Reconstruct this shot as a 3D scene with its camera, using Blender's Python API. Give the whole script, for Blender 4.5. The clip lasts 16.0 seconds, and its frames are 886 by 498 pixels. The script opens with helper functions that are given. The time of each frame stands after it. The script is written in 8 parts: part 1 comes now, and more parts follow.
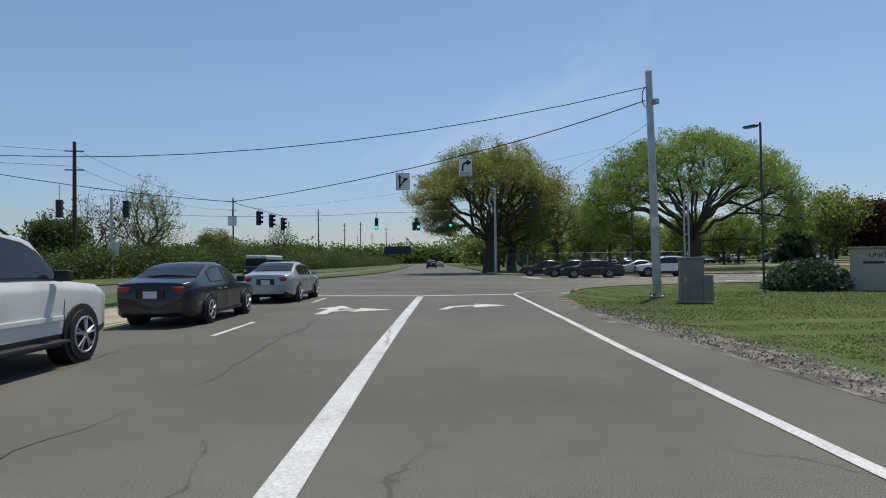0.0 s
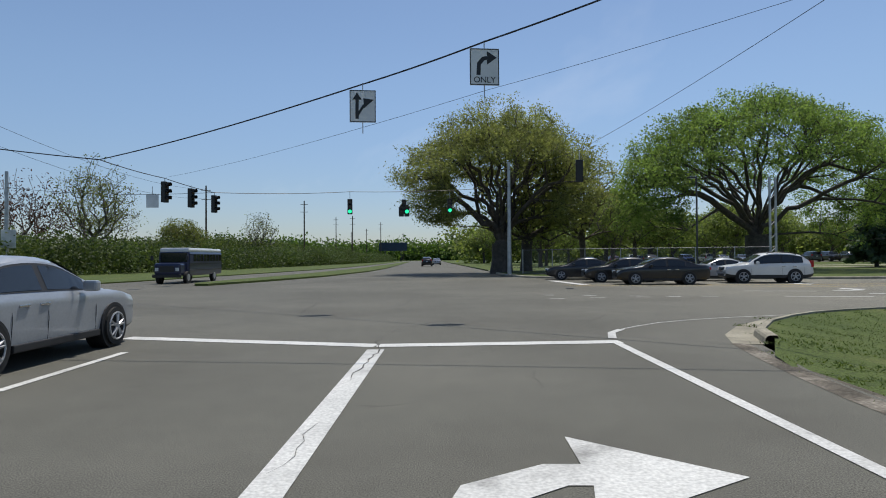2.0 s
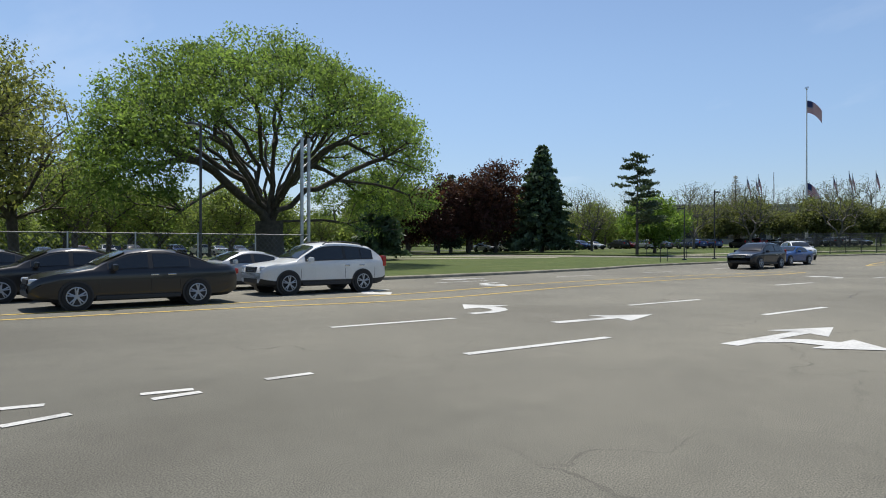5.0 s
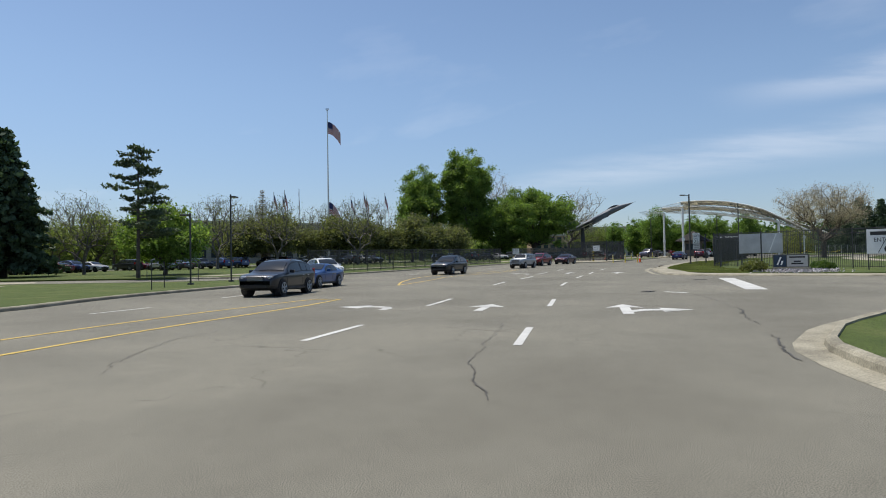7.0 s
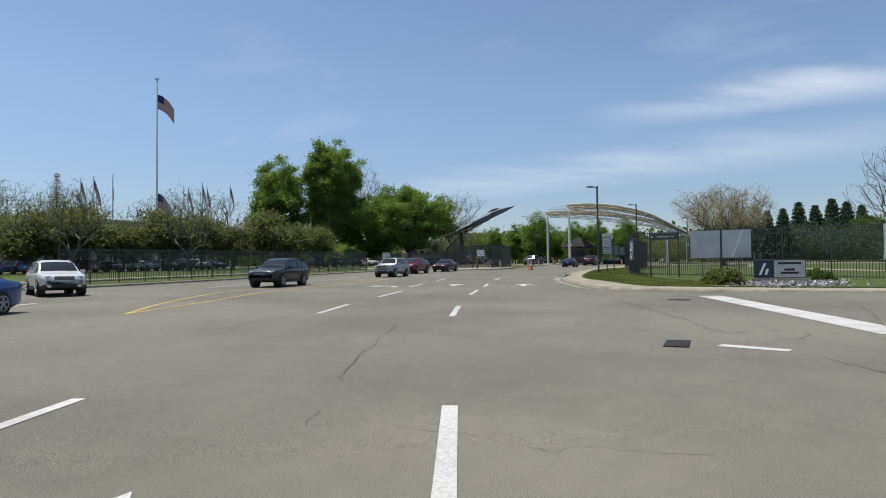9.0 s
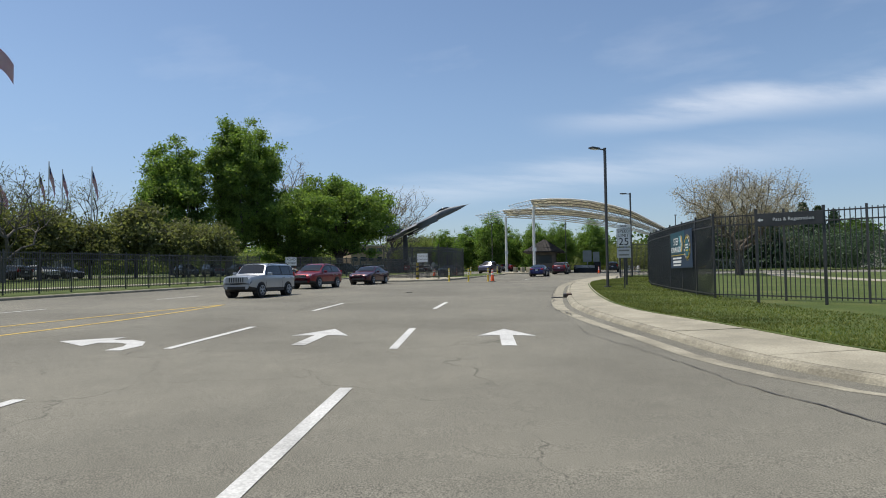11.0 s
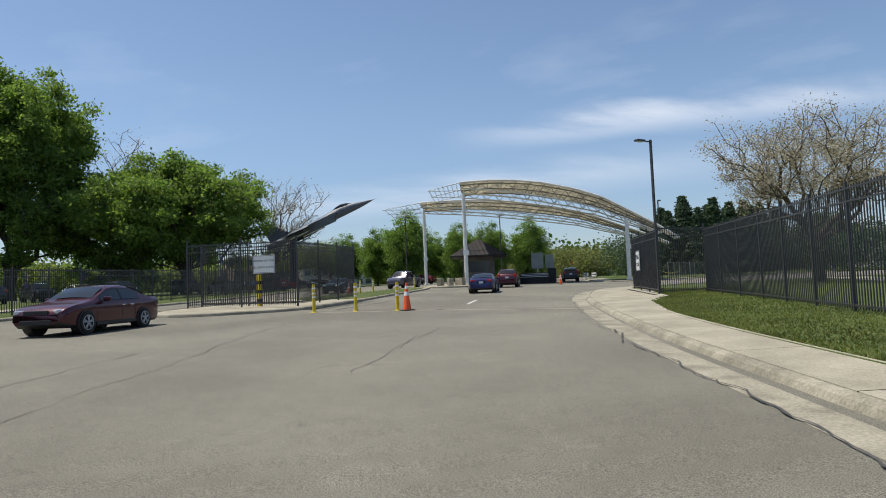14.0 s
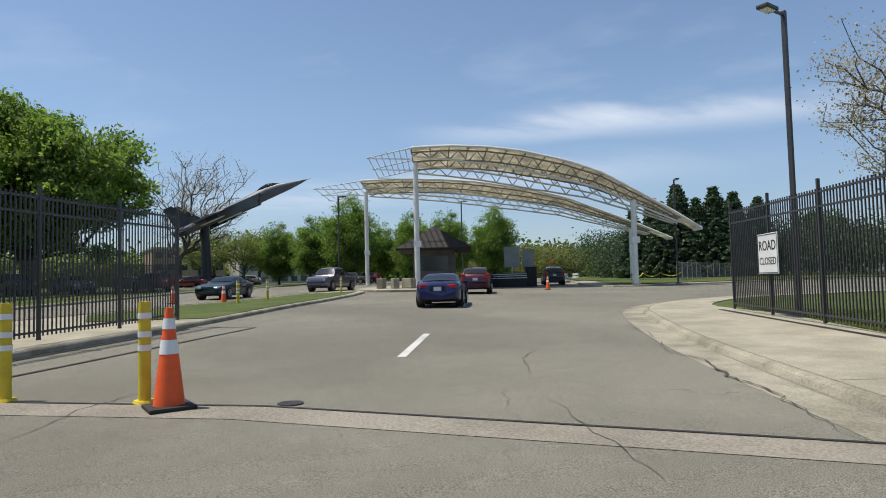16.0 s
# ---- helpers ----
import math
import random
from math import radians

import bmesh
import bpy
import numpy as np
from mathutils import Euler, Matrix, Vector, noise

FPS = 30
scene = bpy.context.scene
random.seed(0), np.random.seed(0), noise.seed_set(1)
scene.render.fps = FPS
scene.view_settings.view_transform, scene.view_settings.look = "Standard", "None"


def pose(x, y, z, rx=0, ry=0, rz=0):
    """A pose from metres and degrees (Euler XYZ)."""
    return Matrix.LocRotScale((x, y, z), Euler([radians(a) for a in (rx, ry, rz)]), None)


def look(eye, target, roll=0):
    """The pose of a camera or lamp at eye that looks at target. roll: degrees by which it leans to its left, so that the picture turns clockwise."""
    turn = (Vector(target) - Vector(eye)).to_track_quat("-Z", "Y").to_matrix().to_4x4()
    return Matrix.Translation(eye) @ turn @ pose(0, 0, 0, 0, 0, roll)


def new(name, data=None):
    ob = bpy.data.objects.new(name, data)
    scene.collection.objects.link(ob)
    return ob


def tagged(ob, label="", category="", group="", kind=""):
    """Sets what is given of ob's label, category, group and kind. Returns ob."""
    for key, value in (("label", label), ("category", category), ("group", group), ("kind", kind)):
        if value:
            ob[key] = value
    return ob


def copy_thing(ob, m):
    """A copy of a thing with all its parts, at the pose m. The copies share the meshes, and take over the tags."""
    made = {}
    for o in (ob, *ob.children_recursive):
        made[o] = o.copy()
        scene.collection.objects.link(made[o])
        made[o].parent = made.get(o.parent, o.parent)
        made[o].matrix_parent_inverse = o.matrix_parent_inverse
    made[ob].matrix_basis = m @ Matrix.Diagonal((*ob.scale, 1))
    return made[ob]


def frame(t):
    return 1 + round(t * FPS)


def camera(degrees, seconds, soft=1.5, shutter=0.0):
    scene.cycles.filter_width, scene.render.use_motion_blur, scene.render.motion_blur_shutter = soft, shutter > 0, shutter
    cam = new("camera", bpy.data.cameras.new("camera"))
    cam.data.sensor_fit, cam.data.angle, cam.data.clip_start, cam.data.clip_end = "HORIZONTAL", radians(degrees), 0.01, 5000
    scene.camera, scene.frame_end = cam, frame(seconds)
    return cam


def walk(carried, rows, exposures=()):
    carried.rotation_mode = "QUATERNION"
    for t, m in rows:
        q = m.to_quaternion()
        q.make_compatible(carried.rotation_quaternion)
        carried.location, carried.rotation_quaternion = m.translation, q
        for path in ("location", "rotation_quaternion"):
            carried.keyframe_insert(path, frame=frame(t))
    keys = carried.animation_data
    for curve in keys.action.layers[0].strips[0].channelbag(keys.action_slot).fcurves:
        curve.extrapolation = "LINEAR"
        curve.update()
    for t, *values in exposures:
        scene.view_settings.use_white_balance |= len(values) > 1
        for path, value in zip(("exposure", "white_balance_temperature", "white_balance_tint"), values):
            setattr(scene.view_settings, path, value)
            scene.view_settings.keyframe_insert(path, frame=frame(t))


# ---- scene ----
cam = camera(69.8, 16.0, soft=1.0)
PATH = [
    (0, (1.564, -5.522, 1.393), (1.614, -3.523, 1.432), -0.8),
    (0.5, (1.651, -0.96, 1.376), (1.7, 1.039, 1.411), -0.7),
    (1, (1.756, 3.176, 1.38), (1.806, 5.175, 1.416), -0.7),
    (1.5, (1.86, 6.864, 1.396), (1.908, 8.864, 1.431), -0.7),
    (2, (2.024, 10.226, 1.378), (2.081, 12.225, 1.408), -0.4),
    (2.5, (2.156, 13.203, 1.392), (2.244, 15.2, 1.443), -0.3),
    (3, (2.492, 15.903, 1.422), (2.682, 17.893, 1.472), 0.3),
    (3.5, (3.207, 19.146, 1.412), (3.65, 21.095, 1.454), -0.1),
    (4, (4.164, 21.494, 1.436), (4.945, 23.335, 1.452), 0.2),
    (4.5, (5.835, 23.724, 1.436), (6.946, 25.387, 1.433), -0.2),
    (5, (8.134, 25.979, 1.397), (9.563, 27.378, 1.394), 0.1),
    (5.2, (9.224, 26.767, 1.356), (10.758, 28.05, 1.342), 0.1),
    (7.3, (24.793, 30.358, 1.413), (26.793, 30.374, 1.465), -1.1),
    (7.5, (26.385, 30.27, 1.383), (28.383, 30.22, 1.433), -1.1),
    (8, (30.815, 29.773, 1.424), (32.808, 29.616, 1.487), -1.3),
    (8.5, (35.495, 29.363, 1.407), (37.484, 29.161, 1.468), -1.3),
    (9, (40.19, 28.729, 1.401), (42.174, 28.488, 1.466), -0.7),
    (9.2, (42.059, 28.523, 1.383), (44.041, 28.258, 1.452), -0.9),
    (11.3, (66.251, 23.015, 1.759), (68.205, 22.596, 1.858), -0.8),
    (11.5, (68.239, 22.674, 1.704), (70.187, 22.237, 1.812), -1.0),
    (12, (73.514, 21.383, 1.821), (75.457, 20.919, 1.926), -1.5),
    (12.5, (78.25, 20.107, 1.937), (80.184, 19.609, 2.036), -1.7),
    (13, (82.845, 18.778, 2.003), (84.766, 18.228, 2.102), -1.7),
    (13.5, (87.598, 16.982, 2.113), (89.505, 16.387, 2.216), -2.8),
    (14, (92.498, 15.279, 2.162), (94.385, 14.627, 2.279), -2.3),
    (14.5, (97.218, 13.476, 2.242), (99.09, 12.778, 2.336), -1.2),
    (15, (101.391, 11.787, 2.328), (103.248, 11.051, 2.438), -0.8),
    (15.5, (105.91, 9.879, 2.412), (107.756, 9.114, 2.509), -0.5),
    (16, (109.896, 8.147, 2.567), (111.734, 7.367, 2.673), -1.4),
]
walk(cam, [(t, look(eye, target, roll)) for t, eye, target, roll in PATH], exposures=[(0.0, 0.16, 6500, 10), (2.0, 0.18, 6500, 10), (3.0, 0.24, 6520, 10), (4.0, 0.38, 6580, 10), (5.0, 0.46, 6600, 10), (7.5, 0.34, 6660, 10), (9.0, 0.36, 6680, 10), (11.5, 0.4, 6720, 10), (16.0, 0.46, 6800, 10)])

# ---- light ----
SUN_UP = radians(69)
SUN_DIR = Vector((0.45, 0.89, 0.0)).normalized() * math.cos(SUN_UP) + Vector((0, 0, math.sin(SUN_UP)))
world = bpy.data.worlds.new("sky")
scene.world = world
world.use_nodes = True
wt = world.node_tree
wt.nodes.clear()
w_out = wt.nodes.new("ShaderNodeOutputWorld")
w_bg = wt.nodes.new("ShaderNodeBackground")
w_sky = wt.nodes.new("ShaderNodeTexSky")
w_sky.sky_type = "NISHITA"
w_sky.sun_disc = False
w_sky.sun_elevation = SUN_UP
w_sky.sun_rotation = math.atan2(SUN_DIR.x, SUN_DIR.y)
w_sky.air_density, w_sky.dust_density, w_sky.ozone_density = 1.0, 0.45, 3.0
w_co = wt.nodes.new("ShaderNodeTexCoord")
# thin high cloud, laid on a flat layer far above the ground
w_sep = wt.nodes.new("ShaderNodeSeparateXYZ")
w_add = wt.nodes.new("ShaderNodeMath")
w_add.operation = "ADD"
w_add.inputs[1].default_value = 0.12
w_dx = wt.nodes.new("ShaderNodeMath")
w_dx.operation = "DIVIDE"
w_dy = wt.nodes.new("ShaderNodeMath")
w_dy.operation = "DIVIDE"
w_com = wt.nodes.new("ShaderNodeCombineXYZ")
w_map = wt.nodes.new("ShaderNodeMapping")
w_map.inputs["Rotation"].default_value = (0, 0, radians(20))
w_map.inputs["Scale"].default_value = (0.55, 0.3, 1.0)
w_map.inputs["Location"].default_value = (3.1, 0.9, 0.0)
w_noise = wt.nodes.new("ShaderNodeTexNoise")
w_noise.inputs["Scale"].default_value = 0.8
w_noise.inputs["Detail"].default_value = 7.0
w_noise.inputs["Roughness"].default_value = 0.55
w_noise.inputs["Distortion"].default_value = 0.5
w_ramp = wt.nodes.new("ShaderNodeValToRGB")
w_ramp.color_ramp.elements[0].position = 0.57
w_ramp.color_ramp.elements[1].position = 0.82
w_ramp.color_ramp.elements[1].color = (0.42, 0.42, 0.42, 1)
w_mix = wt.nodes.new("ShaderNodeMixRGB")
w_mix.inputs["Color2"].default_value = (7.8, 8.1, 8.7, 1)
wl = wt.links.new
wl(w_co.outputs["Generated"], w_sep.inputs[0])
wl(w_sep.outputs["Z"], w_add.inputs[0])
wl(w_sep.outputs["X"], w_dx.inputs[0])
wl(w_add.outputs[0], w_dx.inputs[1])
wl(w_sep.outputs["Y"], w_dy.inputs[0])
wl(w_add.outputs[0], w_dy.inputs[1])
wl(w_dx.outputs[0], w_com.inputs["X"])
wl(w_dy.outputs[0], w_com.inputs["Y"])
wl(w_com.outputs[0], w_map.inputs["Vector"])
wl(w_map.outputs[0], w_noise.inputs["Vector"])
wl(w_noise.outputs[0], w_ramp.inputs[0])


def w_math(op, a, b=None):
    n = wt.nodes.new("ShaderNodeMath")
    n.operation = op
    for k, v in enumerate((a, b)):
        if v is None:
            continue
        if isinstance(v, (int, float)):
            n.inputs[k].default_value = v
        else:
            wl(v, n.inputs[k])
    return n.outputs[0]


def w_fade(v, a, b, hi=1.0):
    n = wt.nodes.new("ShaderNodeMapRange")
    n.interpolation_type = "SMOOTHSTEP"
    n.inputs["From Min"].default_value, n.inputs["From Max"].default_value, n.inputs["To Max"].default_value = a, b, hi
    wl(v, n.inputs["Value"])
    return n.outputs[0]


# two long parallel streaks of cirrus, frayed by noise
w_fray = wt.nodes.new("ShaderNodeTexNoise")
w_fray.inputs["Scale"].default_value = 2.6
w_fray.inputs["Detail"].default_value = 8.0
w_fray.inputs["Roughness"].default_value = 0.6
w_fmap = wt.nodes.new("ShaderNodeMapping")
w_fmap.inputs["Rotation"].default_value = (0, 0, radians(38))
w_fmap.inputs["Scale"].default_value = (0.8, 0.32, 1.0)
wl(w_com.outputs[0], w_fmap.inputs["Vector"])
wl(w_fmap.outputs[0], w_fray.inputs["Vector"])
w_u, w_v = w_dx.outputs[0], w_dy.outputs[0]
w_off = w_math("MULTIPLY", w_math("SUBTRACT", w_fray.outputs[0], 0.5), 0.4)
w_c = w_math("ADD", w_math("SUBTRACT", w_math("MULTIPLY", w_u, 0.785), w_math("MULTIPLY", w_v, 0.62)), w_off)
w_s = w_math("ADD", w_math("MULTIPLY", w_u, -0.62), w_math("MULTIPLY", w_v, -0.785))
w_a = w_math("MULTIPLY", w_math("MULTIPLY", w_fade(w_math("ABSOLUTE", w_math("SUBTRACT", w_c, 2.74)), 0.27, 0.0, 0.5), w_fade(w_s, -1.0, -0.15)), w_fade(w_s, 1.5, 0.1))
w_b = w_math("MULTIPLY", w_math("MULTIPLY", w_fade(w_math("ABSOLUTE", w_math("SUBTRACT", w_c, 3.5)), 0.55, 0.0, 0.3), w_fade(w_s, -3.2, -1.4)), w_fade(w_s, 1.2, -0.9))
w_band = w_math("MULTIPLY", w_math("ADD", w_a, w_b), w_fade(w_fray.outputs[0], 0.2, 0.66))
wl(w_math("MAXIMUM", w_band, w_ramp.outputs[0]), w_mix.inputs["Fac"])
w_low = wt.nodes.new("ShaderNodeMixRGB")
w_low.inputs["Color1"].default_value = (0.68, 0.71, 0.82, 1)
w_low.inputs["Color2"].default_value = (1, 1, 1, 1)
wl(w_fade(w_sep.outputs["Z"], -0.02, 0.3), w_low.inputs["Fac"])
w_haze = wt.nodes.new("ShaderNodeMixRGB")
w_haze.blend_type = "MULTIPLY"
w_haze.inputs["Fac"].default_value = 1.0
wl(w_sky.outputs[0], w_haze.inputs["Color1"])
wl(w_low.outputs[0], w_haze.inputs["Color2"])
wl(w_haze.outputs[0], w_mix.inputs["Color1"])
wl(w_mix.outputs[0], w_bg.inputs["Color"])
w_bg.inputs["Strength"].default_value = 0.1
wl(w_bg.outputs[0], w_out.inputs[0])
sun_data = bpy.data.lights.new("sun", "SUN")
sun_data.energy, sun_data.angle, sun_data.color = 3.75, radians(0.53), (1.0, 0.95, 0.87)
sun = new("sun", sun_data)
sun.matrix_world = look((60, 60, 120), Vector((60, 60, 120)) - SUN_DIR)

# ---- materials ----
MATS = {}


def mat(name, color, rough=0.6, metal=0.0, scale=0.0, vary=0.0, fine=0.0, bump=0.0, random_hue=None, coat=0.0, spec=0.5, island=0.0):
    """A painted, mineral or metal surface: coarse variation, fine grain and relief."""
    if name in MATS:
        return MATS[name]
    m = bpy.data.materials.new(name)
    m.use_nodes = True
    nt = m.node_tree
    b = nt.nodes["Principled BSDF"]
    b.inputs["Roughness"].default_value = rough
    b.inputs["Metallic"].default_value = metal
    b.inputs["Coat Weight"].default_value = coat
    b.inputs["Coat Roughness"].default_value = 0.05
    b.inputs["Specular IOR Level"].default_value = spec
    b.inputs["Base Color"].default_value = (*color, 1)
    link = nt.links.new
    co = nt.nodes.new("ShaderNodeTexCoord")
    last = None
    if scale and (vary or fine):
        n1 = nt.nodes.new("ShaderNodeTexNoise")
        n1.inputs["Scale"].default_value = scale
        n1.inputs["Detail"].default_value = 5
        link(co.outputs["Object"], n1.inputs["Vector"])
        n2 = nt.nodes.new("ShaderNodeTexNoise")
        n2.inputs["Scale"].default_value = scale * 23
        n2.inputs["Detail"].default_value = 3
        link(co.outputs["Object"], n2.inputs["Vector"])
        m1 = nt.nodes.new("ShaderNodeMapRange")
        m1.inputs["From Min"].default_value, m1.inputs["From Max"].default_value = 0.3, 0.7
        m1.inputs["To Min"].default_value, m1.inputs["To Max"].default_value = 1 - vary, 1 + vary
        link(n1.outputs[0], m1.inputs["Value"])
        m2 = nt.nodes.new("ShaderNodeMapRange")
        m2.inputs["From Min"].default_value, m2.inputs["From Max"].default_value = 0.3, 0.7
        m2.inputs["To Min"].default_value, m2.inputs["To Max"].default_value = 1 - fine, 1 + fine
        link(n2.outputs[0], m2.inputs["Value"])
        mu = nt.nodes.new("ShaderNodeMath")
        mu.operation = "MULTIPLY"
        link(m1.outputs[0], mu.inputs[0])
        link(m2.outputs[0], mu.inputs[1])
        last = mu.outputs[0]
        if bump:
            bp = nt.nodes.new("ShaderNodeBump")
            bp.inputs["Strength"].default_value = bump
            bp.inputs["Distance"].default_value = 0.02
            link(n2.outputs[0], bp.inputs["Height"])
            link(bp.outputs[0], b.inputs["Normal"])
    if island:
        geo = nt.nodes.new("ShaderNodeNewGeometry")
        mi = nt.nodes.new("ShaderNodeMapRange")
        mi.inputs["To Min"].default_value, mi.inputs["To Max"].default_value = 1 - island, 1 + island
        link(geo.outputs["Random Per Island"], mi.inputs["Value"])
        if last is None:
            last = mi.outputs[0]
        else:
            mu2 = nt.nodes.new("ShaderNodeMath")
            mu2.operation = "MULTIPLY"
            link(last, mu2.inputs[0])
            link(mi.outputs[0], mu2.inputs[1])
            last = mu2.outputs[0]
    if random_hue:
        info = nt.nodes.new("ShaderNodeObjectInfo")
        rp = nt.nodes.new("ShaderNodeValToRGB")
        rp.color_ramp.interpolation = "CONSTANT"
        els = rp.color_ramp.elements
        while len(els) < len(random_hue):
            els.new(0.5)
        for i, c in enumerate(random_hue):
            els[i].position = i / len(random_hue)
            els[i].color = (*c, 1)
        link(info.outputs["Random"], rp.inputs[0])
        link(rp.outputs[0], b.inputs["Base Color"])
    elif last is not None:
        vm = nt.nodes.new("ShaderNodeVectorMath")
        vm.operation = "SCALE"
        vm.inputs[0].default_value = color
        link(last, vm.inputs["Scale"])
        link(vm.outputs[0], b.inputs["Base Color"])
    MATS[name] = m
    return m


def leaf_mat(name, c1, c2, through_light=0.35, tint=(1.3, 1.4, 0.76), patches=0.4):
    """Leaves: each its own shade, in lighter and darker patches of growth, with light passing through."""
    if name in MATS:
        return MATS[name]
    m = bpy.data.materials.new(name)
    m.use_nodes = True
    nt = m.node_tree
    nt.nodes.clear()
    out = nt.nodes.new("ShaderNodeOutputMaterial")
    geo = nt.nodes.new("ShaderNodeNewGeometry")
    rp = nt.nodes.new("ShaderNodeValToRGB")
    rp.color_ramp.elements[0].color = (*c1, 1)
    rp.color_ramp.elements[1].color = (*c2, 1)
    nt.links.new(geo.outputs["Random Per Island"], rp.inputs[0])
    co = nt.nodes.new("ShaderNodeTexCoord")
    patch = nt.nodes.new("ShaderNodeTexNoise")
    patch.inputs["Scale"].default_value = patches
    patch.inputs["Detail"].default_value = 3
    nt.links.new(co.outputs["Object"], patch.inputs["Vector"])
    pr = nt.nodes.new("ShaderNodeMapRange")
    pr.inputs["From Min"].default_value, pr.inputs["From Max"].default_value = 0.32, 0.68
    pr.inputs["To Min"].default_value, pr.inputs["To Max"].default_value = 0.68, 1.3
    nt.links.new(patch.outputs[0], pr.inputs["Value"])
    tone = nt.nodes.new("ShaderNodeVectorMath")
    tone.operation = "SCALE"
    nt.links.new(rp.outputs[0], tone.inputs[0])
    nt.links.new(pr.outputs[0], tone.inputs["Scale"])
    d = nt.nodes.new("ShaderNodeBsdfPrincipled")
    d.inputs["Roughness"].default_value = 0.6
    d.inputs["Specular IOR Level"].default_value = 0.25
    tr = nt.nodes.new("ShaderNodeBsdfTranslucent")
    br = nt.nodes.new("ShaderNodeMixRGB")
    br.blend_type = "MULTIPLY"
    br.inputs["Fac"].default_value = 1.0
    br.inputs["Color2"].default_value = (*tint, 1)
    nt.links.new(tone.outputs[0], br.inputs["Color1"])
    nt.links.new(br.outputs[0], tr.inputs["Color"])
    nt.links.new(tone.outputs[0], d.inputs["Base Color"])
    mx = nt.nodes.new("ShaderNodeMixShader")
    mx.inputs["Fac"].default_value = through_light
    nt.links.new(d.outputs[0], mx.inputs[1])
    nt.links.new(tr.outputs[0], mx.inputs[2])
    nt.links.new(mx.outputs[0], out.inputs["Surface"])
    MATS[name] = m
    return m


def two_tone(name, c1, c2, scale, rough=0.9, bump=0.3, c3=None, fine=None, lo=0.38, hi=0.62, west=None, grit=0.4, stains=0.0):
    """Ground covers: two colours mixed by coarse noise, broken by a fine grain."""
    m = bpy.data.materials.new(name)
    m.use_nodes = True
    nt = m.node_tree
    b = nt.nodes["Principled BSDF"]
    b.inputs["Roughness"].default_value = rough
    b.inputs["Specular IOR Level"].default_value = 0.3
    co = nt.nodes.new("ShaderNodeTexCoord")
    n1 = nt.nodes.new("ShaderNodeTexNoise")
    n1.inputs["Scale"].default_value = scale
    n1.inputs["Detail"].default_value = 6
    n1.inputs["Roughness"].default_value = 0.62
    n2 = nt.nodes.new("ShaderNodeTexNoise")
    n2.inputs["Scale"].default_value = fine or scale * 40
    n2.inputs["Detail"].default_value = 4
    for n in (n1, n2):
        nt.links.new(co.outputs["Object"], n.inputs["Vector"])
    rp = nt.nodes.new("ShaderNodeValToRGB")
    rp.color_ramp.elements[0].position, rp.color_ramp.elements[1].position = lo, hi
    rp.color_ramp.elements[0].color = (*c1, 1)
    rp.color_ramp.elements[1].color = (*c2, 1)
    if c3:
        e = rp.color_ramp.elements.new((lo + hi) / 2)
        e.color = (*c3, 1)
    nt.links.new(n1.outputs[0], rp.inputs[0])
    mr = nt.nodes.new("ShaderNodeMapRange")
    mr.inputs["From Min"].default_value, mr.inputs["From Max"].default_value = 0.3, 0.7
    mr.inputs["To Min"].default_value, mr.inputs["To Max"].default_value = 1 - grit, 1 + grit
    nt.links.new(n2.outputs[0], mr.inputs["Value"])
    vm = nt.nodes.new("ShaderNodeVectorMath")
    vm.operation = "SCALE"
    nt.links.new(rp.outputs[0], vm.inputs[0])
    nt.links.new(mr.outputs[0], vm.inputs["Scale"])
    last = vm.outputs[0]
    if stains:
        n3 = nt.nodes.new("ShaderNodeTexNoise")
        n3.inputs["Scale"].default_value = stains
        n3.inputs["Detail"].default_value = 7
        n3.inputs["Roughness"].default_value = 0.7
        nt.links.new(co.outputs["Object"], n3.inputs["Vector"])
        ms = nt.nodes.new("ShaderNodeMapRange")
        ms.inputs["From Min"].default_value, ms.inputs["From Max"].default_value = 0.3, 0.7
        ms.inputs["To Min"].default_value, ms.inputs["To Max"].default_value = 0.92, 1.07
        nt.links.new(n3.outputs[0], ms.inputs["Value"])
        vs = nt.nodes.new("ShaderNodeVectorMath")
        vs.operation = "SCALE"
        nt.links.new(last, vs.inputs[0])
        nt.links.new(ms.outputs[0], vs.inputs["Scale"])
        last = vs.outputs[0]
    if west:
        # the surface laid later, west of the entry road, is darker
        sx = nt.nodes.new("ShaderNodeSeparateXYZ")
        nt.links.new(co.outputs["Object"], sx.inputs[0])
        wr = nt.nodes.new("ShaderNodeMapRange")
        wr.interpolation_type = "SMOOTHSTEP"
        wr.inputs["From Min"].default_value, wr.inputs["From Max"].default_value = west[0], west[1]
        nt.links.new(sx.outputs["X"], wr.inputs["Value"])
        v2 = nt.nodes.new("ShaderNodeMixRGB")
        v2.inputs["Color1"].default_value = (*west[2], 1)
        v2.inputs["Color2"].default_value = (1, 1, 1, 1)
        nt.links.new(wr.outputs[0], v2.inputs["Fac"])
        vx = nt.nodes.new("ShaderNodeVectorMath")
        vx.operation = "MULTIPLY"
        nt.links.new(last, vx.inputs[0])
        nt.links.new(v2.outputs[0], vx.inputs[1])
        last = vx.outputs[0]
        # a broken web of hairline cracks
        wob = nt.nodes.new("ShaderNodeTexNoise")
        wob.inputs["Scale"].default_value = 0.9
        wob.inputs["Detail"].default_value = 5
        nt.links.new(co.outputs["Object"], wob.inputs["Vector"])
        mv = nt.nodes.new("ShaderNodeVectorMath")
        mv.operation = "MULTIPLY_ADD"
        mv.inputs[1].default_value = (1.6, 1.6, 0)
        nt.links.new(wob.outputs[1], mv.inputs[0])
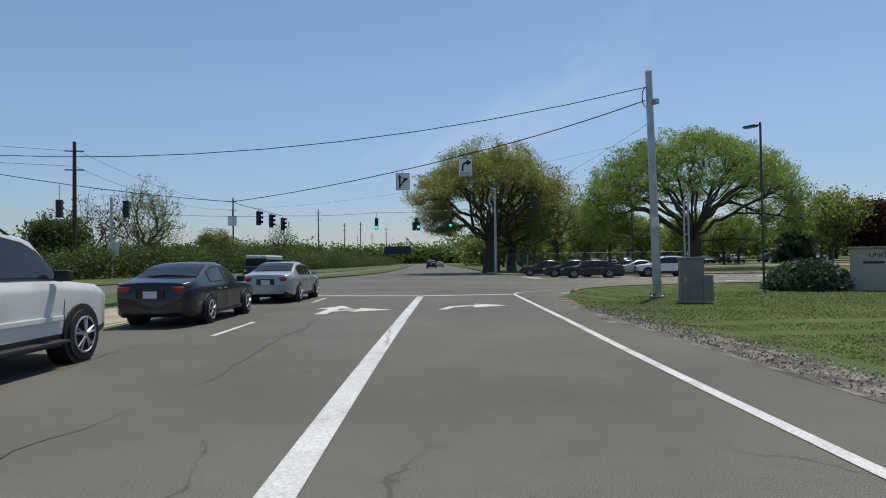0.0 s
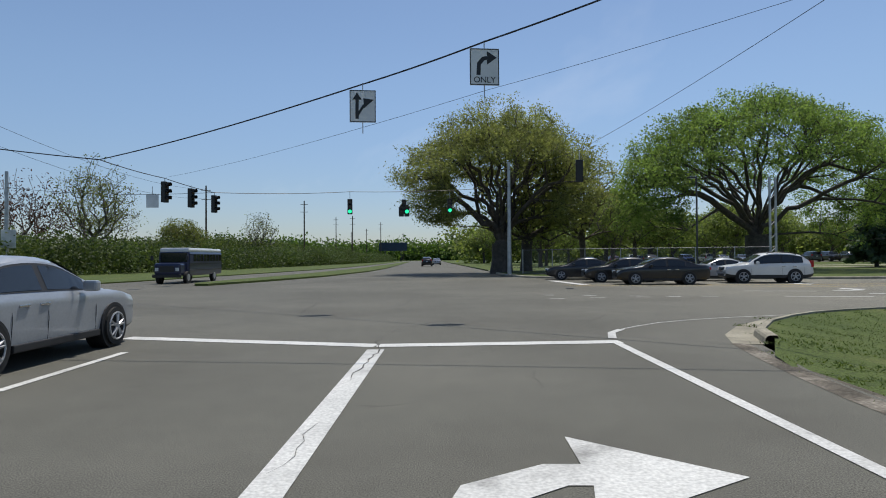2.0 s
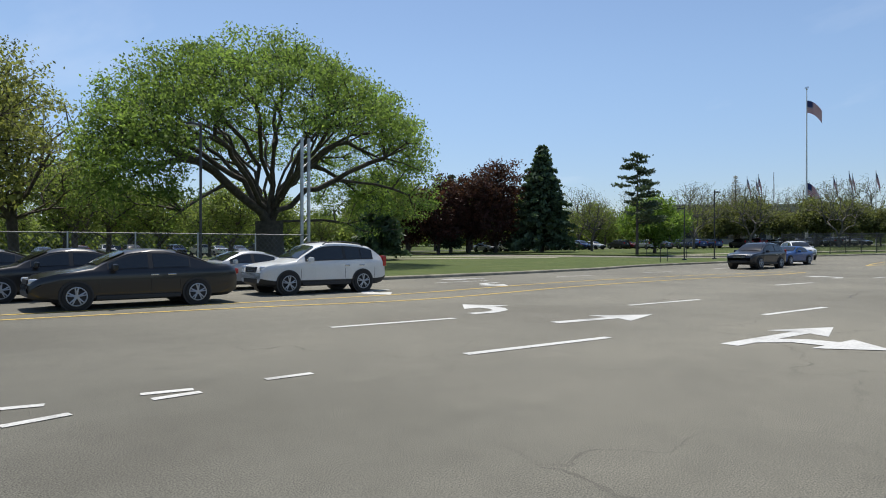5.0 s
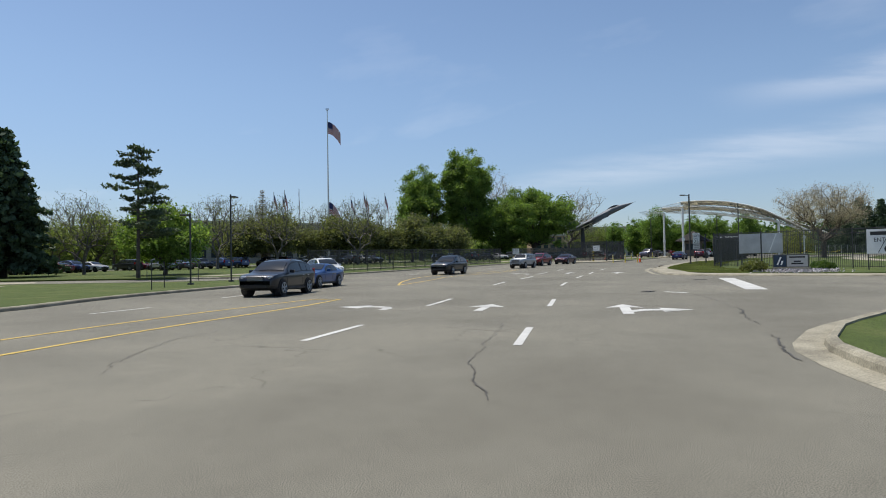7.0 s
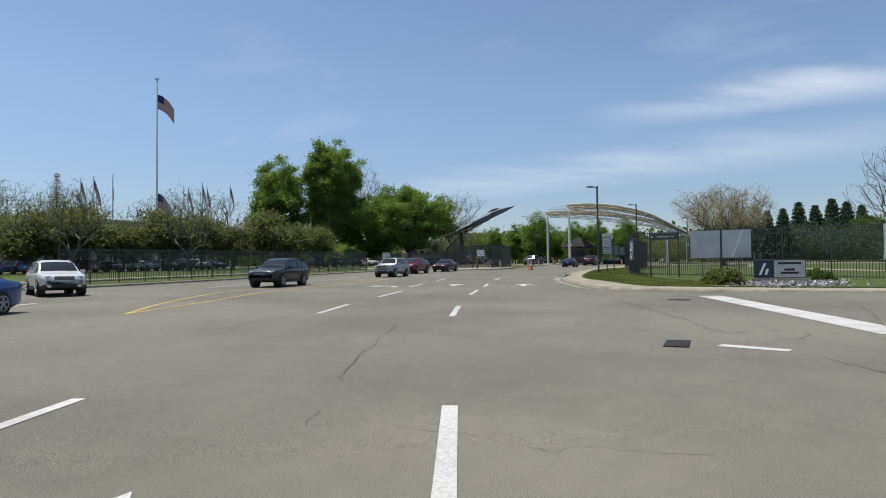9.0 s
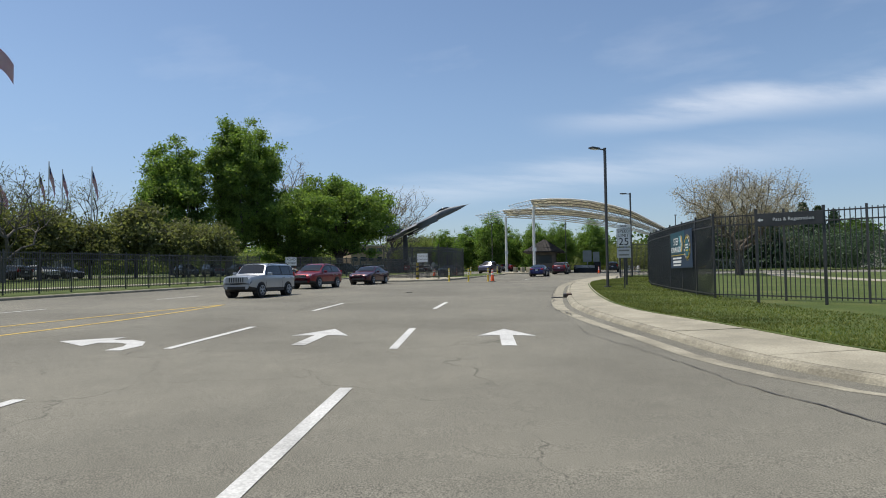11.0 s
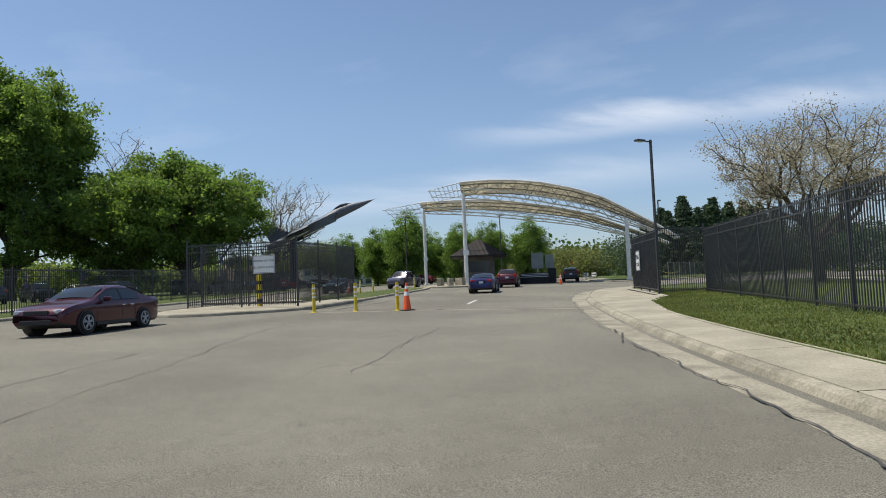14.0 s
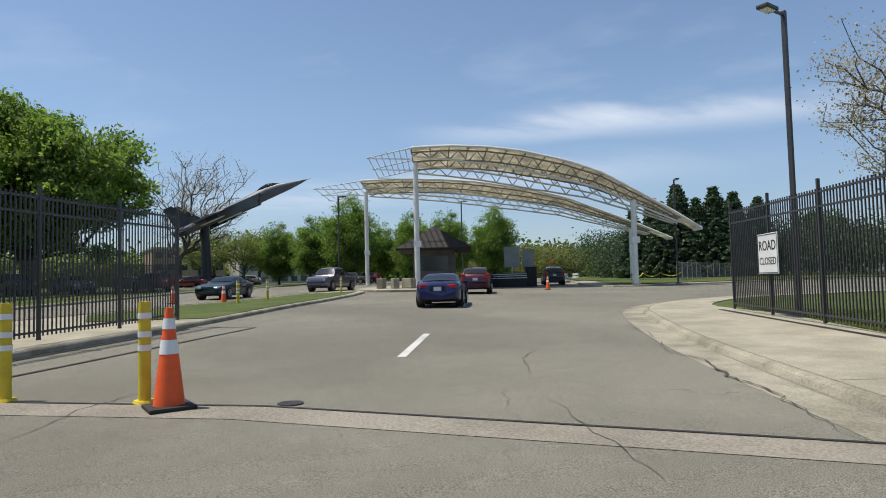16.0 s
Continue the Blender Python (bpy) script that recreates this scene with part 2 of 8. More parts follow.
        nt.links.new(co.outputs["Object"], mv.inputs[2])
        vo = nt.nodes.new("ShaderNodeTexVoronoi")
        vo.feature = "DISTANCE_TO_EDGE"
        vo.inputs["Scale"].default_value = 0.3
        nt.links.new(mv.outputs[0], vo.inputs["Vector"])
        hair = nt.nodes.new("ShaderNodeMapRange")
        hair.inputs["From Min"].default_value, hair.inputs["From Max"].default_value = 0.0022, 0.005
        hair.inputs["To Min"].default_value, hair.inputs["To Max"].default_value = 0.62, 1.0
        nt.links.new(vo.outputs["Distance"], hair.inputs["Value"])
        gate = nt.nodes.new("ShaderNodeMapRange")
        gate.inputs["From Min"].default_value, gate.inputs["From Max"].default_value = 0.5, 0.58
        nt.links.new(n1.outputs[0], gate.inputs["Value"])
        mixc = nt.nodes.new("ShaderNodeMix")
        mixc.inputs[2].default_value = 1.0
        nt.links.new(gate.outputs[0], mixc.inputs[0])
        nt.links.new(hair.outputs[0], mixc.inputs[3])
        v3 = nt.nodes.new("ShaderNodeVectorMath")
        v3.operation = "SCALE"
        nt.links.new(last, v3.inputs[0])
        nt.links.new(mixc.outputs[0], v3.inputs["Scale"])
        last = v3.outputs[0]
    nt.links.new(last, b.inputs["Base Color"])
    bp = nt.nodes.new("ShaderNodeBump")
    bp.inputs["Strength"].default_value = bump
    bp.inputs["Distance"].default_value = 0.03
    nt.links.new(n2.outputs[0], bp.inputs["Height"])
    nt.links.new(bp.outputs[0], b.inputs["Normal"])
    MATS[name] = m
    return m


ASPHALT = two_tone("asphalt", (0.133, 0.126, 0.1), (0.181, 0.172, 0.137), 0.16, 0.85, 0.1, (0.157, 0.15, 0.12), 95, west=(4, 20, (0.64, 0.655, 0.675)), grit=0.75, stains=3.2)
GRASS = two_tone("grass", (0.05, 0.075, 0.015), (0.112, 0.118, 0.04), 0.5, 0.95, 0.7, (0.068, 0.094, 0.02), 26, 0.34, 0.74, grit=0.5, stains=2.2)
MEADOW = two_tone("meadow", (0.05, 0.09, 0.015), (0.1, 0.13, 0.04), 0.05, 0.95, 0.5, (0.075, 0.11, 0.022), 6)
GRAVEL = two_tone("gravel", (0.075, 0.066, 0.05), (0.21, 0.19, 0.155), 1.6, 0.95, 0.9, (0.12, 0.105, 0.082), 22)
CONCRETE = two_tone("concrete", (0.25, 0.232, 0.176), (0.345, 0.32, 0.245), 0.7, 0.85, 0.12, (0.3, 0.277, 0.21), 35, grit=0.2, stains=1.6)
KERB = two_tone("kerb_concrete", (0.19, 0.175, 0.133), (0.32, 0.297, 0.228), 1.1, 0.85, 0.15, (0.26, 0.241, 0.183), 30, grit=0.25)
PAINT_W = two_tone("road_paint_white", (0.2, 0.195, 0.18), (0.56, 0.56, 0.53), 0.9, 0.6, 0.15, (0.48, 0.48, 0.455), 34, 0.26, 0.6, grit=0.22)
PAINT_Y = two_tone("road_paint_yellow", (0.34, 0.24, 0.07), (0.60, 0.42, 0.08), 2.2, 0.6, 0.15, (0.5, 0.35, 0.08), 30, 0.3, 0.55)
TAR = mat("tar_seal", (0.06, 0.055, 0.046), 0.7, 0, 3, 0.3, 0.3)
IRON = mat("cast_iron", (0.05, 0.045, 0.04), 0.6, 0.6, 4, 0.3, 0.3, 0.3)
BLACK_STEEL = mat("black_painted_steel", (0.05, 0.05, 0.051), 0.42, 0.1, 3, 0.2, 0.1)
GALV = mat("galvanised_steel", (0.42, 0.43, 0.44), 0.42, 0.75, 2.5, 0.18, 0.1)
# white truss steel, its colour greyed for the shade under the canopy roof
TRUSS_SHADED = mat("shaded_truss_steel", (0.24, 0.232, 0.215), 0.45, 0.1, 1.2, 0.1, 0.05)
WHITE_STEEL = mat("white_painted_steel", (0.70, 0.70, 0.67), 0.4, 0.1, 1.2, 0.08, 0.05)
CANOPY_SKIN = leaf_mat("canopy_membrane", (0.56, 0.54, 0.46), (0.6, 0.58, 0.5), 0.3, (0.9, 0.86, 0.72), patches=0.9)
WOODPOLE = mat("creosoted_wood", (0.075, 0.05, 0.035), 0.85, 0, 2.5, 0.3, 0.3, 0.5)
WIRE = mat("wire_rubber", (0.02, 0.02, 0.022), 0.6)
SIGN_WHITE = mat("sign_white", (0.72, 0.73, 0.72), 0.45, 0, 1.5, 0.08, 0.04)
SIGN_BLACK = mat("sign_black", (0.015, 0.015, 0.016), 0.45)
SIGN_BACK = mat("sign_aluminium", (0.5, 0.51, 0.53), 0.32, 0.85, 1.2, 0.15, 0.08)
SIGN_BLUE = mat("sign_blue", (0.012, 0.045, 0.22), 0.45)
TEAL = mat("banner_teal", (0.01, 0.062, 0.085), 0.6, 0, 2, 0.3, 0.1)
NAVY = mat("banner_navy", (0.012, 0.03, 0.06), 0.6, 0, 2, 0.3, 0.1)
ORANGE = mat("cone_orange", (0.85, 0.11, 0.02), 0.5, 0, 4, 0.12, 0.1)
YELLOW = mat("bollard_yellow", (0.62, 0.47, 0.03), 0.5, 0, 4, 0.15, 0.1)
RUBBER = mat("black_rubber", (0.014, 0.014, 0.014), 0.75, 0, 6, 0.2, 0.2)
REFLECT = mat("reflective_white", (0.8, 0.8, 0.8), 0.35)
GLASS_DARK = mat("tinted_car_glass", (0.015, 0.018, 0.02), 0.06, 0, spec=0.7)
RIM = mat("alloy_rim", (0.4, 0.41, 0.42), 0.5, 0.6)
CHROME = mat("chrome_trim", (0.6, 0.6, 0.61), 0.15, 1.0)
TRIM_BLACK = mat("black_plastic", (0.018, 0.018, 0.019), 0.55)
LAMP_RED = mat("red_lens", (0.35, 0.012, 0.012), 0.15, spec=0.7)
LAMP_CLEAR = mat("clear_lens", (0.62, 0.65, 0.68), 0.1, 0.2, spec=0.8)
PLATE = mat("plate_white", (0.6, 0.62, 0.66), 0.5)
BARK = mat("bark", (0.1, 0.082, 0.066), 0.9, 0, 3.5, 0.35, 0.35, 0.8)
BARK_DARK = mat("dark_bark", (0.075, 0.064, 0.053), 0.9, 0, 3.5, 0.35, 0.35, 0.8)
BARK_PALE = mat("pale_bark", (0.105, 0.095, 0.085), 0.9, 0, 3.5, 0.3, 0.3, 0.6)
SHINGLE = mat("dark_shingle", (0.02, 0.018, 0.0175), 0.85, 0, 2, 0.3, 0.35, 0.6)
STUCCO = mat("pale_wall", (0.42, 0.39, 0.34), 0.85, 0, 0.4, 0.1, 0.1)
BUILDING = mat("far_building_wall", (0.30, 0.28, 0.25), 0.85, 0, 0.2, 0.1, 0.1)
WINDOW = mat("building_glass", (0.03, 0.04, 0.05), 0.1, spec=0.7)
CABINET = mat("cabinet_grey", (0.20, 0.20, 0.185), 0.5, 0.3, 2.5, 0.15, 0.1)
AIRFRAME = mat("airframe_grey", (0.115, 0.13, 0.155), 0.5, 0.1, 0.5, 0.22, 0.08)
AIRFRAME_DARK = mat("airframe_dark_grey", (0.035, 0.038, 0.045), 0.45, 0.2, 0.6, 0.2, 0.1)
FLOWERS = mat("pale_groundcover", (0.42, 0.40, 0.42), 0.9, 0, 5, 0.4, 0.4, island=0.35)
SIGNAL_BODY = mat("signal_housing", (0.014, 0.015, 0.014), 0.5)


def glow(name, color, strength):
    m = bpy.data.materials.new(name)
    m.use_nodes = True
    b = m.node_tree.nodes["Principled BSDF"]
    b.inputs["Base Color"].default_value = (*color, 1)
    b.inputs["Emission Color"].default_value = (*color, 1)
    b.inputs["Emission Strength"].default_value = strength
    return m


GREEN_LIT = glow("signal_green_lit", (0.02, 0.8, 0.33), 1.4)
LENS_OFF = mat("signal_lens_off", (0.05, 0.03, 0.02), 0.25)

# ---- helpers ----
KX = [-3000, 45, 70, 120, 165, 260, 3000]
KZ = [0, 0, 0.36, 1.26, 2.2, 3.2, 3.2]


def gz(x):
    return float(np.interp(x, KX, KZ))


def on(x, y, dz=0.0):
    """A place on the ground; the corner lawn lies lower than the kerbs."""
    low = 0.3 if 6.5 < x < 45 and y < 24.5 else 0.0
    return Vector((x, y, gz(x) + dz - low))


def finish(bm, name, material, smooth=False):
    me = bpy.data.meshes.new(name)
    bm.normal_update()
    bm.to_mesh(me)
    bm.free()
    for one in material if isinstance(material, (list, tuple)) else (material,):
        me.materials.append(one)
    if smooth:
        me.polygons.foreach_set("use_smooth", [True] * len(me.polygons))
        me.set_sharp_from_angle(angle=radians(38))
    return me


def part(name, bm, material, parent, label="", smooth=False):
    me = bm if isinstance(bm, bpy.types.Mesh) else finish(bm, name, material, smooth)
    ob = new(name, me)
    ob.parent = parent
    if label:
        tagged(ob, label)
    return ob


def thing(name, at=(0, 0, 0), yaw=0.0, label="", category="", group="", kind=""):
    ob = new(name)
    ob.matrix_basis = pose(at[0], at[1], at[2], 0, 0, yaw)
    ob.empty_display_size = 0.3
    return tagged(ob, label, category, group, kind)


def solid(name, bm, material, label="", category="", group="", kind="", smooth=False):
    ob = new(name, finish(bm, name, material, smooth))
    return tagged(ob, label, category, group, kind)


def box(bm, c, s, yaw=0.0, bevel=0.0, m=None):
    r = bmesh.ops.create_cube(bm, size=1.0)
    vs = r["verts"]
    bmesh.ops.transform(bm, verts=vs, matrix=(m or Matrix()) @ Matrix.Translation(c) @ Matrix.Rotation(yaw, 4, "Z") @ Matrix.Diagonal((*s, 1)))
    if bevel:
        es = list({e for v in vs for e in v.link_edges})
        bmesh.ops.bevel(bm, geom=es, offset=bevel, segments=2, profile=0.6, affect="EDGES")
    return bm


def tube(bm, a, b, r0, r1=None, seg=8, caps=True):
    a, b = Vector(a), Vector(b)
    d = b - a
    r = bmesh.ops.create_cone(bm, cap_ends=caps, segments=seg, radius1=r0, radius2=r0 if r1 is None else r1, depth=d.length)
    q = d.to_track_quat("Z", "Y").to_matrix().to_4x4()
    bmesh.ops.transform(bm, verts=r["verts"], matrix=Matrix.Translation((a + b) / 2) @ q)
    return bm


def polytube(bm, pts, r, seg=6, radii=None):
    """One connected tube along a line of points."""
    pts = [Vector(p) for p in pts]
    rings = []
    for i, p in enumerate(pts):
        d = (pts[min(i + 1, len(pts) - 1)] - pts[max(i - 1, 0)]).normalized()
        u = d.cross(Vector((0.13, 0.31, 0.94)))
        if u.length < 1e-3:
            u = d.cross(Vector((1, 0, 0)))
        u.normalize()
        v = d.cross(u)
        rr = radii[i] if radii else r
        rings.append([bm.verts.new(p + rr * (math.cos(2 * math.pi * k / seg) * u + math.sin(2 * math.pi * k / seg) * v)) for k in range(seg)])
    for a, b in zip(rings, rings[1:]):
        for k in range(seg):
            bm.faces.new((a[k], a[(k + 1) % seg], b[(k + 1) % seg], b[k]))
    bm.faces.new(rings[0])
    bm.faces.new(list(reversed(rings[-1])))
    bmesh.ops.recalc_face_normals(bm, faces=bm.faces[:])
    return bm


def boxmesh(s, bevel=0.0, c=(0, 0, 0)):
    return box(bmesh.new(), c, s, 0, bevel)


def smooth_line(pts, step=1.0):
    """A Catmull-Rom line through the points, resampled."""
    p = [Vector((*q, 0)) if len(q) == 2 else Vector(q) for q in pts]
    p = [2 * p[0] - p[1]] + p + [2 * p[-1] - p[-2]]
    out = []
    for i in range(1, len(p) - 2):
        n = max(1, int((p[i + 1] - p[i]).length / step))
        for k in range(n):
            t = k / n
            a, b, c, d = p[i - 1], p[i], p[i + 1], p[i + 2]
            out.append(0.5 * (2 * b + (c - a) * t + (2 * a - 5 * b + 4 * c - d) * t * t + (3 * b - a - 3 * c + d) * t**3))
    return out + [p[-2]]


def normals2(line):
    res = []
    for i in range(len(line)):
        d = line[min(i + 1, len(line) - 1)] - line[max(i - 1, 0)]
        d.z = 0
        d.normalize()
        res.append(Vector((-d.y, d.x, 0)))
    return res


def offset(line, dist):
    return [p + n * dist for p, n in zip(line, normals2(line))]


def sheet(poly, dz, skirt=0.0):
    """A flat cover over the ground, bent where the ground bends, with a skirt down its edge."""
    bm = bmesh.new()
    f = bm.faces.new([bm.verts.new((p[0], p[1], 0)) for p in poly])
    if f.calc_area() and f.normal.z < 0:
        f.normal_flip()
    bm.normal_update()
    if bm.faces[:][0].normal.z < 0:
        bmesh.ops.reverse_faces(bm, faces=bm.faces[:])
    bmesh.ops.triangulate(bm, faces=bm.faces[:], ngon_method="EAR_CLIP")
    for kx in KX[1:-1]:
        bmesh.ops.bisect_plane(bm, geom=bm.verts[:] + bm.edges[:] + bm.faces[:], plane_co=(kx, 0, 0), plane_no=(1, 0, 0))
    for v in bm.verts:
        v.co.z = gz(v.co.x) + dz
    if skirt:
        es = [e for e in bm.edges if e.is_boundary]
        r = bmesh.ops.extrude_edge_only(bm, edges=es)
        for v in [g for g in r["geom"] if isinstance(g, bmesh.types.BMVert)]:
            v.co.z -= skirt
    return bm


def ribbon(line, half, dz, close=False):
    """A strip of constant width along a line, lying on the ground."""
    bm = bmesh.new()
    l, r = offset(line, half), offset(line, -half)
    prev = None
    for a, b in zip(l, r):
        cur = (bm.verts.new((a.x, a.y, gz(a.x) + dz)), bm.verts.new((b.x, b.y, gz(b.x) + dz)))
        if prev:
            bm.faces.new((prev[0], prev[1], cur[1], cur[0]))
        prev = cur
    return bm


def profile_sweep(line, prof):
    """Sweeps a cross-section (offset to the line's left, height over ground) along a line."""
    bm = bmesh.new()
    ns = normals2(line)
    rings = []
    for p, n in zip(line, ns):
        rings.append([bm.verts.new((p.x + n.x * o, p.y + n.y * o, gz(p.x) + h)) for o, h in prof])
    for a, b in zip(rings, rings[1:]):
        for i in range(len(prof) - 1):
            bm.faces.new((a[i], a[i + 1], b[i + 1], b[i]))
    bmesh.ops.recalc_face_normals(bm, faces=bm.faces[:])
    return bm


def words(text, size, material, m, parent, name="lettering", depth=0.004, align="CENTER"):
    cu = bpy.data.curves.new(name, "FONT")
    cu.body, cu.size, cu.align_x, cu.align_y, cu.extrude = text, size, align, "CENTER", depth
    tmp = bpy.data.objects.new(name, cu)
    scene.collection.objects.link(tmp)
    me = bpy.data.meshes.new_from_object(tmp.evaluated_get(bpy.context.evaluated_depsgraph_get()))
    bpy.data.objects.remove(tmp)
    bpy.data.curves.remove(cu)
    me.materials.clear()
    me.materials.append(material)
    ob = new(name, me)
    ob.parent = parent
    ob.matrix_basis = m
    return ob


# a board that stands in the x-z plane and faces -y, as text set on it does
FACE = Matrix.Rotation(radians(90), 4, "X")

# ---- ground, roads, lawns ----
solid("ground", sheet([(-2500, -2500), (2500, -2500), (2500, 2500), (-2500, 2500)], -0.4), MEADOW, "rough green meadow reaching the horizon", "ground", kind="structure")
ROAD = solid("road", sheet([(-26, -90), (6.0, -90), (6.0, 10), (6.1, 14), (6.6, 17.6), (7.6, 21.2), (9.5, 23.5), (11.6, 24.9), (15, 25.9), (19, 26.3), (25, 26.2), (31, 25.7), (33.2, 25.0), (35.2, 23.8), (37.4, 21.9), (41, 18.3), (43.7, 13), (45.3, 4), (45.7, -90), (60, -90), (190, -60), (330, -110), (330, -60), (190, 50), (190, 62), (78, 62), (78, 140), (64, 140), (64, 62), (14, 62), (14, 400), (-20, 400), (-26, 60)], 0.0), ASPHALT,
             "worn grey asphalt road with cracks and old patches", "road", kind="structure")

EDGE_SE = smooth_line([(5.9, -90), (5.9, 0), (5.75, 8), (5.85, 13.5), (6.3, 17.5), (7.3, 21.3), (9.3, 23.8), (11.5, 25.2), (15, 26.2), (19, 26.6), (25, 26.5), (31, 26.0), (33.4, 25.3), (35.4, 24.1), (37.6, 22.2), (41.2, 18.6), (44, 13), (45.6, 4), (46, -20), (46, -90)], 1.2)
EDGE_S = smooth_line([(60.5, -90), (60.5, -10), (61.2, 4), (63, 9.6), (65.6, 14.2), (68.4, 17.2), (71.5, 17.9), (75, 17.4), (79.3, 16.7), (83.5, 15.7), (88, 14.1), (93.5, 11.9), (98.5, 9.8), (103.6, 7.6), (109.4, 4.8), (116.4, 1.2), (120.8, -1.3), (124.9, -4.0), (127.5, -5.9), (129.4, -7.8), (130.9, -10.2), (131.9, -13), (132.5, -18), (132.8, -40), (132.8, -72)], 1.0)
EDGE_F = smooth_line([(153, -72), (152, -46), (150.3, -30), (149.6, -25.4), (150.2, -23.2), (152.4, -22.6), (158, -25.2), (175, -35), (220, -62), (300, -108)], 1.2)
EDGE_N = smooth_line([(9.2, 200), (8.6, 90), (8.2, 66), (8.4, 58), (9.3, 53.5), (12, 51), (17, 49), (24, 47.4), (34, 47.0), (43, 47.4), (50, 47.6), (56, 46.6), (62, 45.0), (66, 44.5), (68.6, 45.6), (69.4, 50), (67.5, 62), (66, 140)], 1.2)
EDGE_NE = smooth_line([(77, 140), (77, 62), (78, 50), (81.5, 45.2), (88, 41.8), (98, 37.4), (108, 32.8), (116, 29.3), (121, 27.2), (126, 24.4), (134, 20.5), (146, 14.5), (160, 9), (190, -2), (260, -30)], 1.2)


def lawn(line, extra, dz=0.14):
    return sheet([(p.x, p.y) for p in line] + extra, dz, 0.3)


def kerbed(p):
    """1 where the corner has a kerb, 0 along the bare shoulder."""
    return 1.0 if p[0] > 12 else float(np.interp(p[1], [18.4, 20.2], [0, 1]))


def corner_ring(dist):
    """A line inside the corner lawn, at a distance from the road edge or its kerb, on the slope down to the lawn."""
    f = min(1.0, dist / 2.2)
    out = []
    for p, n in zip(EDGE_SE, normals2(EDGE_SE)):
        k = kerbed(p)
        q = p - n * (dist + 0.5 * k)
        out.append(Vector((q.x, q.y, (0.008 + 0.125 * k) * (1 - f) - 0.2 * f)))
    return out


def strips(lines):
    bm = bmesh.new()
    rings = [[bm.verts.new(p) for p in line] for line in lines]
    for a, b in zip(rings, rings[1:]):
        for k in range(len(a) - 1):
            bm.faces.new((a[k], a[k + 1], b[k + 1], b[k]))
    bmesh.ops.recalc_face_normals(bm, faces=bm.faces[:])
    if sum(f.normal.z for f in bm.faces) < 0:
        bmesh.ops.reverse_faces(bm, faces=bm.faces[:])
    return bm


EDGE_SE = [p for p in EDGE_SE if p.y > -60]
solid("lawn", strips([corner_ring(d) for d in (0.12, 0.5, 1.0, 1.6, 2.2)]), GRASS, "mown green slope round the street corner lawn", "lawn", kind="structure", smooth=True)
solid("lawn", sheet([(p.x, p.y) for p in corner_ring(2.15)], -0.203), GRASS, "mown green lawn on the street corner", "lawn", kind="structure")


def pave_width(x):
    """Width of gutter, kerb and pavement together; it widens to a pad under the gate."""
    return float(np.interp(x, [60, 72, 76.5, 80, 98, 108, 113.5, 117.5, 124.2, 128], [2.6, 2.6, 2.45, 2.1, 2.05, 2.1, 2.7, 4.1, 4.1, 2.9]))


S_IN = [p - n * (pave_width(p.x) - 0.12) for p, n in zip(EDGE_S, normals2(EDGE_S))]
solid("lawn", sheet([(p.x, p.y) for p in S_IN] + [(130, -300), (60, -300)], 0.17, 0.3), GRASS, "mown green lawn inside and along the fence", "lawn", kind="structure")
solid("lawn", sheet([(p.x, p.y) for p in offset(EDGE_F, -2.4)] + [(300, -300), (155, -300)], 0.17, 0.3), GRASS, "mown green lawn across the side road", "lawn", kind="structure")
solid("lawn", lawn(offset(EDGE_N, 0.17), [(66, 420), (12, 420)]), GRASS, "wide mown lawn under large trees", "lawn", kind="structure")
solid("lawn", lawn(offset(EDGE_NE, 0.17), [(260, 300), (80, 300)]), GRASS, "mown lawn behind the exit lane", "lawn", kind="structure")
WEST = smooth_line([(-24, -90), (-24, 20), (-23.5, 36), (-19.5, 43), (-17, 50), (-15.6, 62), (-13.5, 80), (-11, 110), (-9.5, 200), (-9, 400)], 2.0)
solid("verge", lawn(WEST, [(-400, 400), (-400, -90)], 0.08), GRASS, "grass verge below a long hedge", "grass verge", kind="structure")
MED_S = [(-9.2, -90), (-9.2, 10), (-9.3, 22), (-9.6, 26.3), (-10.8, 28.2), (-12.3, 28.0), (-13.2, 26), (-13.4, 18), (-13.6, -90)]
solid("median", sheet(MED_S, 0.12, 0.25), GRASS, "narrow grass median with a rounded end", "road median", kind="structure")
MED_N = [(-9.6, 44.6), (-8.0, 50), (-5.8, 60), (-4.0, 78), (-3.4, 100), (-3.6, 150), (-4.5, 300), (-6, 300), (-6.4, 150), (-7, 100), (-8.6, 70), (-10.3, 52), (-10.8, 46), (-10.3, 44.6)]
solid("median", sheet(MED_N, 0.12, 0.25), GRASS, "grass median tapering away up the road", "road median", kind="structure")
solid("painted_median", sheet([(-8.8, -60), (-6.2, -60), (-6.0, 12), (-6.3, 18.5), (-8.4, 20.5), (-9.0, 12)], 0.006), two_tone("worn_median", (0.22, 0.2, 0.16), (0.36, 0.32, 0.24), 0.6, 0.85, 0.2, None, 20),
      "pale worn concrete strip with faded yellow hatching", "road median", kind="structure")
ISLAND = smooth_line([(121.3, 14.9), (121.8, 13.1), (122.9, 11.6), (126, 9.7), (130, 7.45), (138.1, 3.4), (141.8, 1.3), (146.5, -1.1), (149.3, -2.5), (155.0, -4.7), (156.2, -3.4), (152, 0.6), (144, 6), (136, 11.5), (130, 15.6), (126, 18.2), (122.4, 18.3), (121.2, 16.6), (121.3, 14.9)], 0.8)
solid("island_apron", sheet([(p.x, p.y) for p in offset(ISLAND, 0.16)][:-1], 0.13, 0.3), CONCRETE, "raised concrete traffic island under the gate fence", "traffic island", kind="structure")
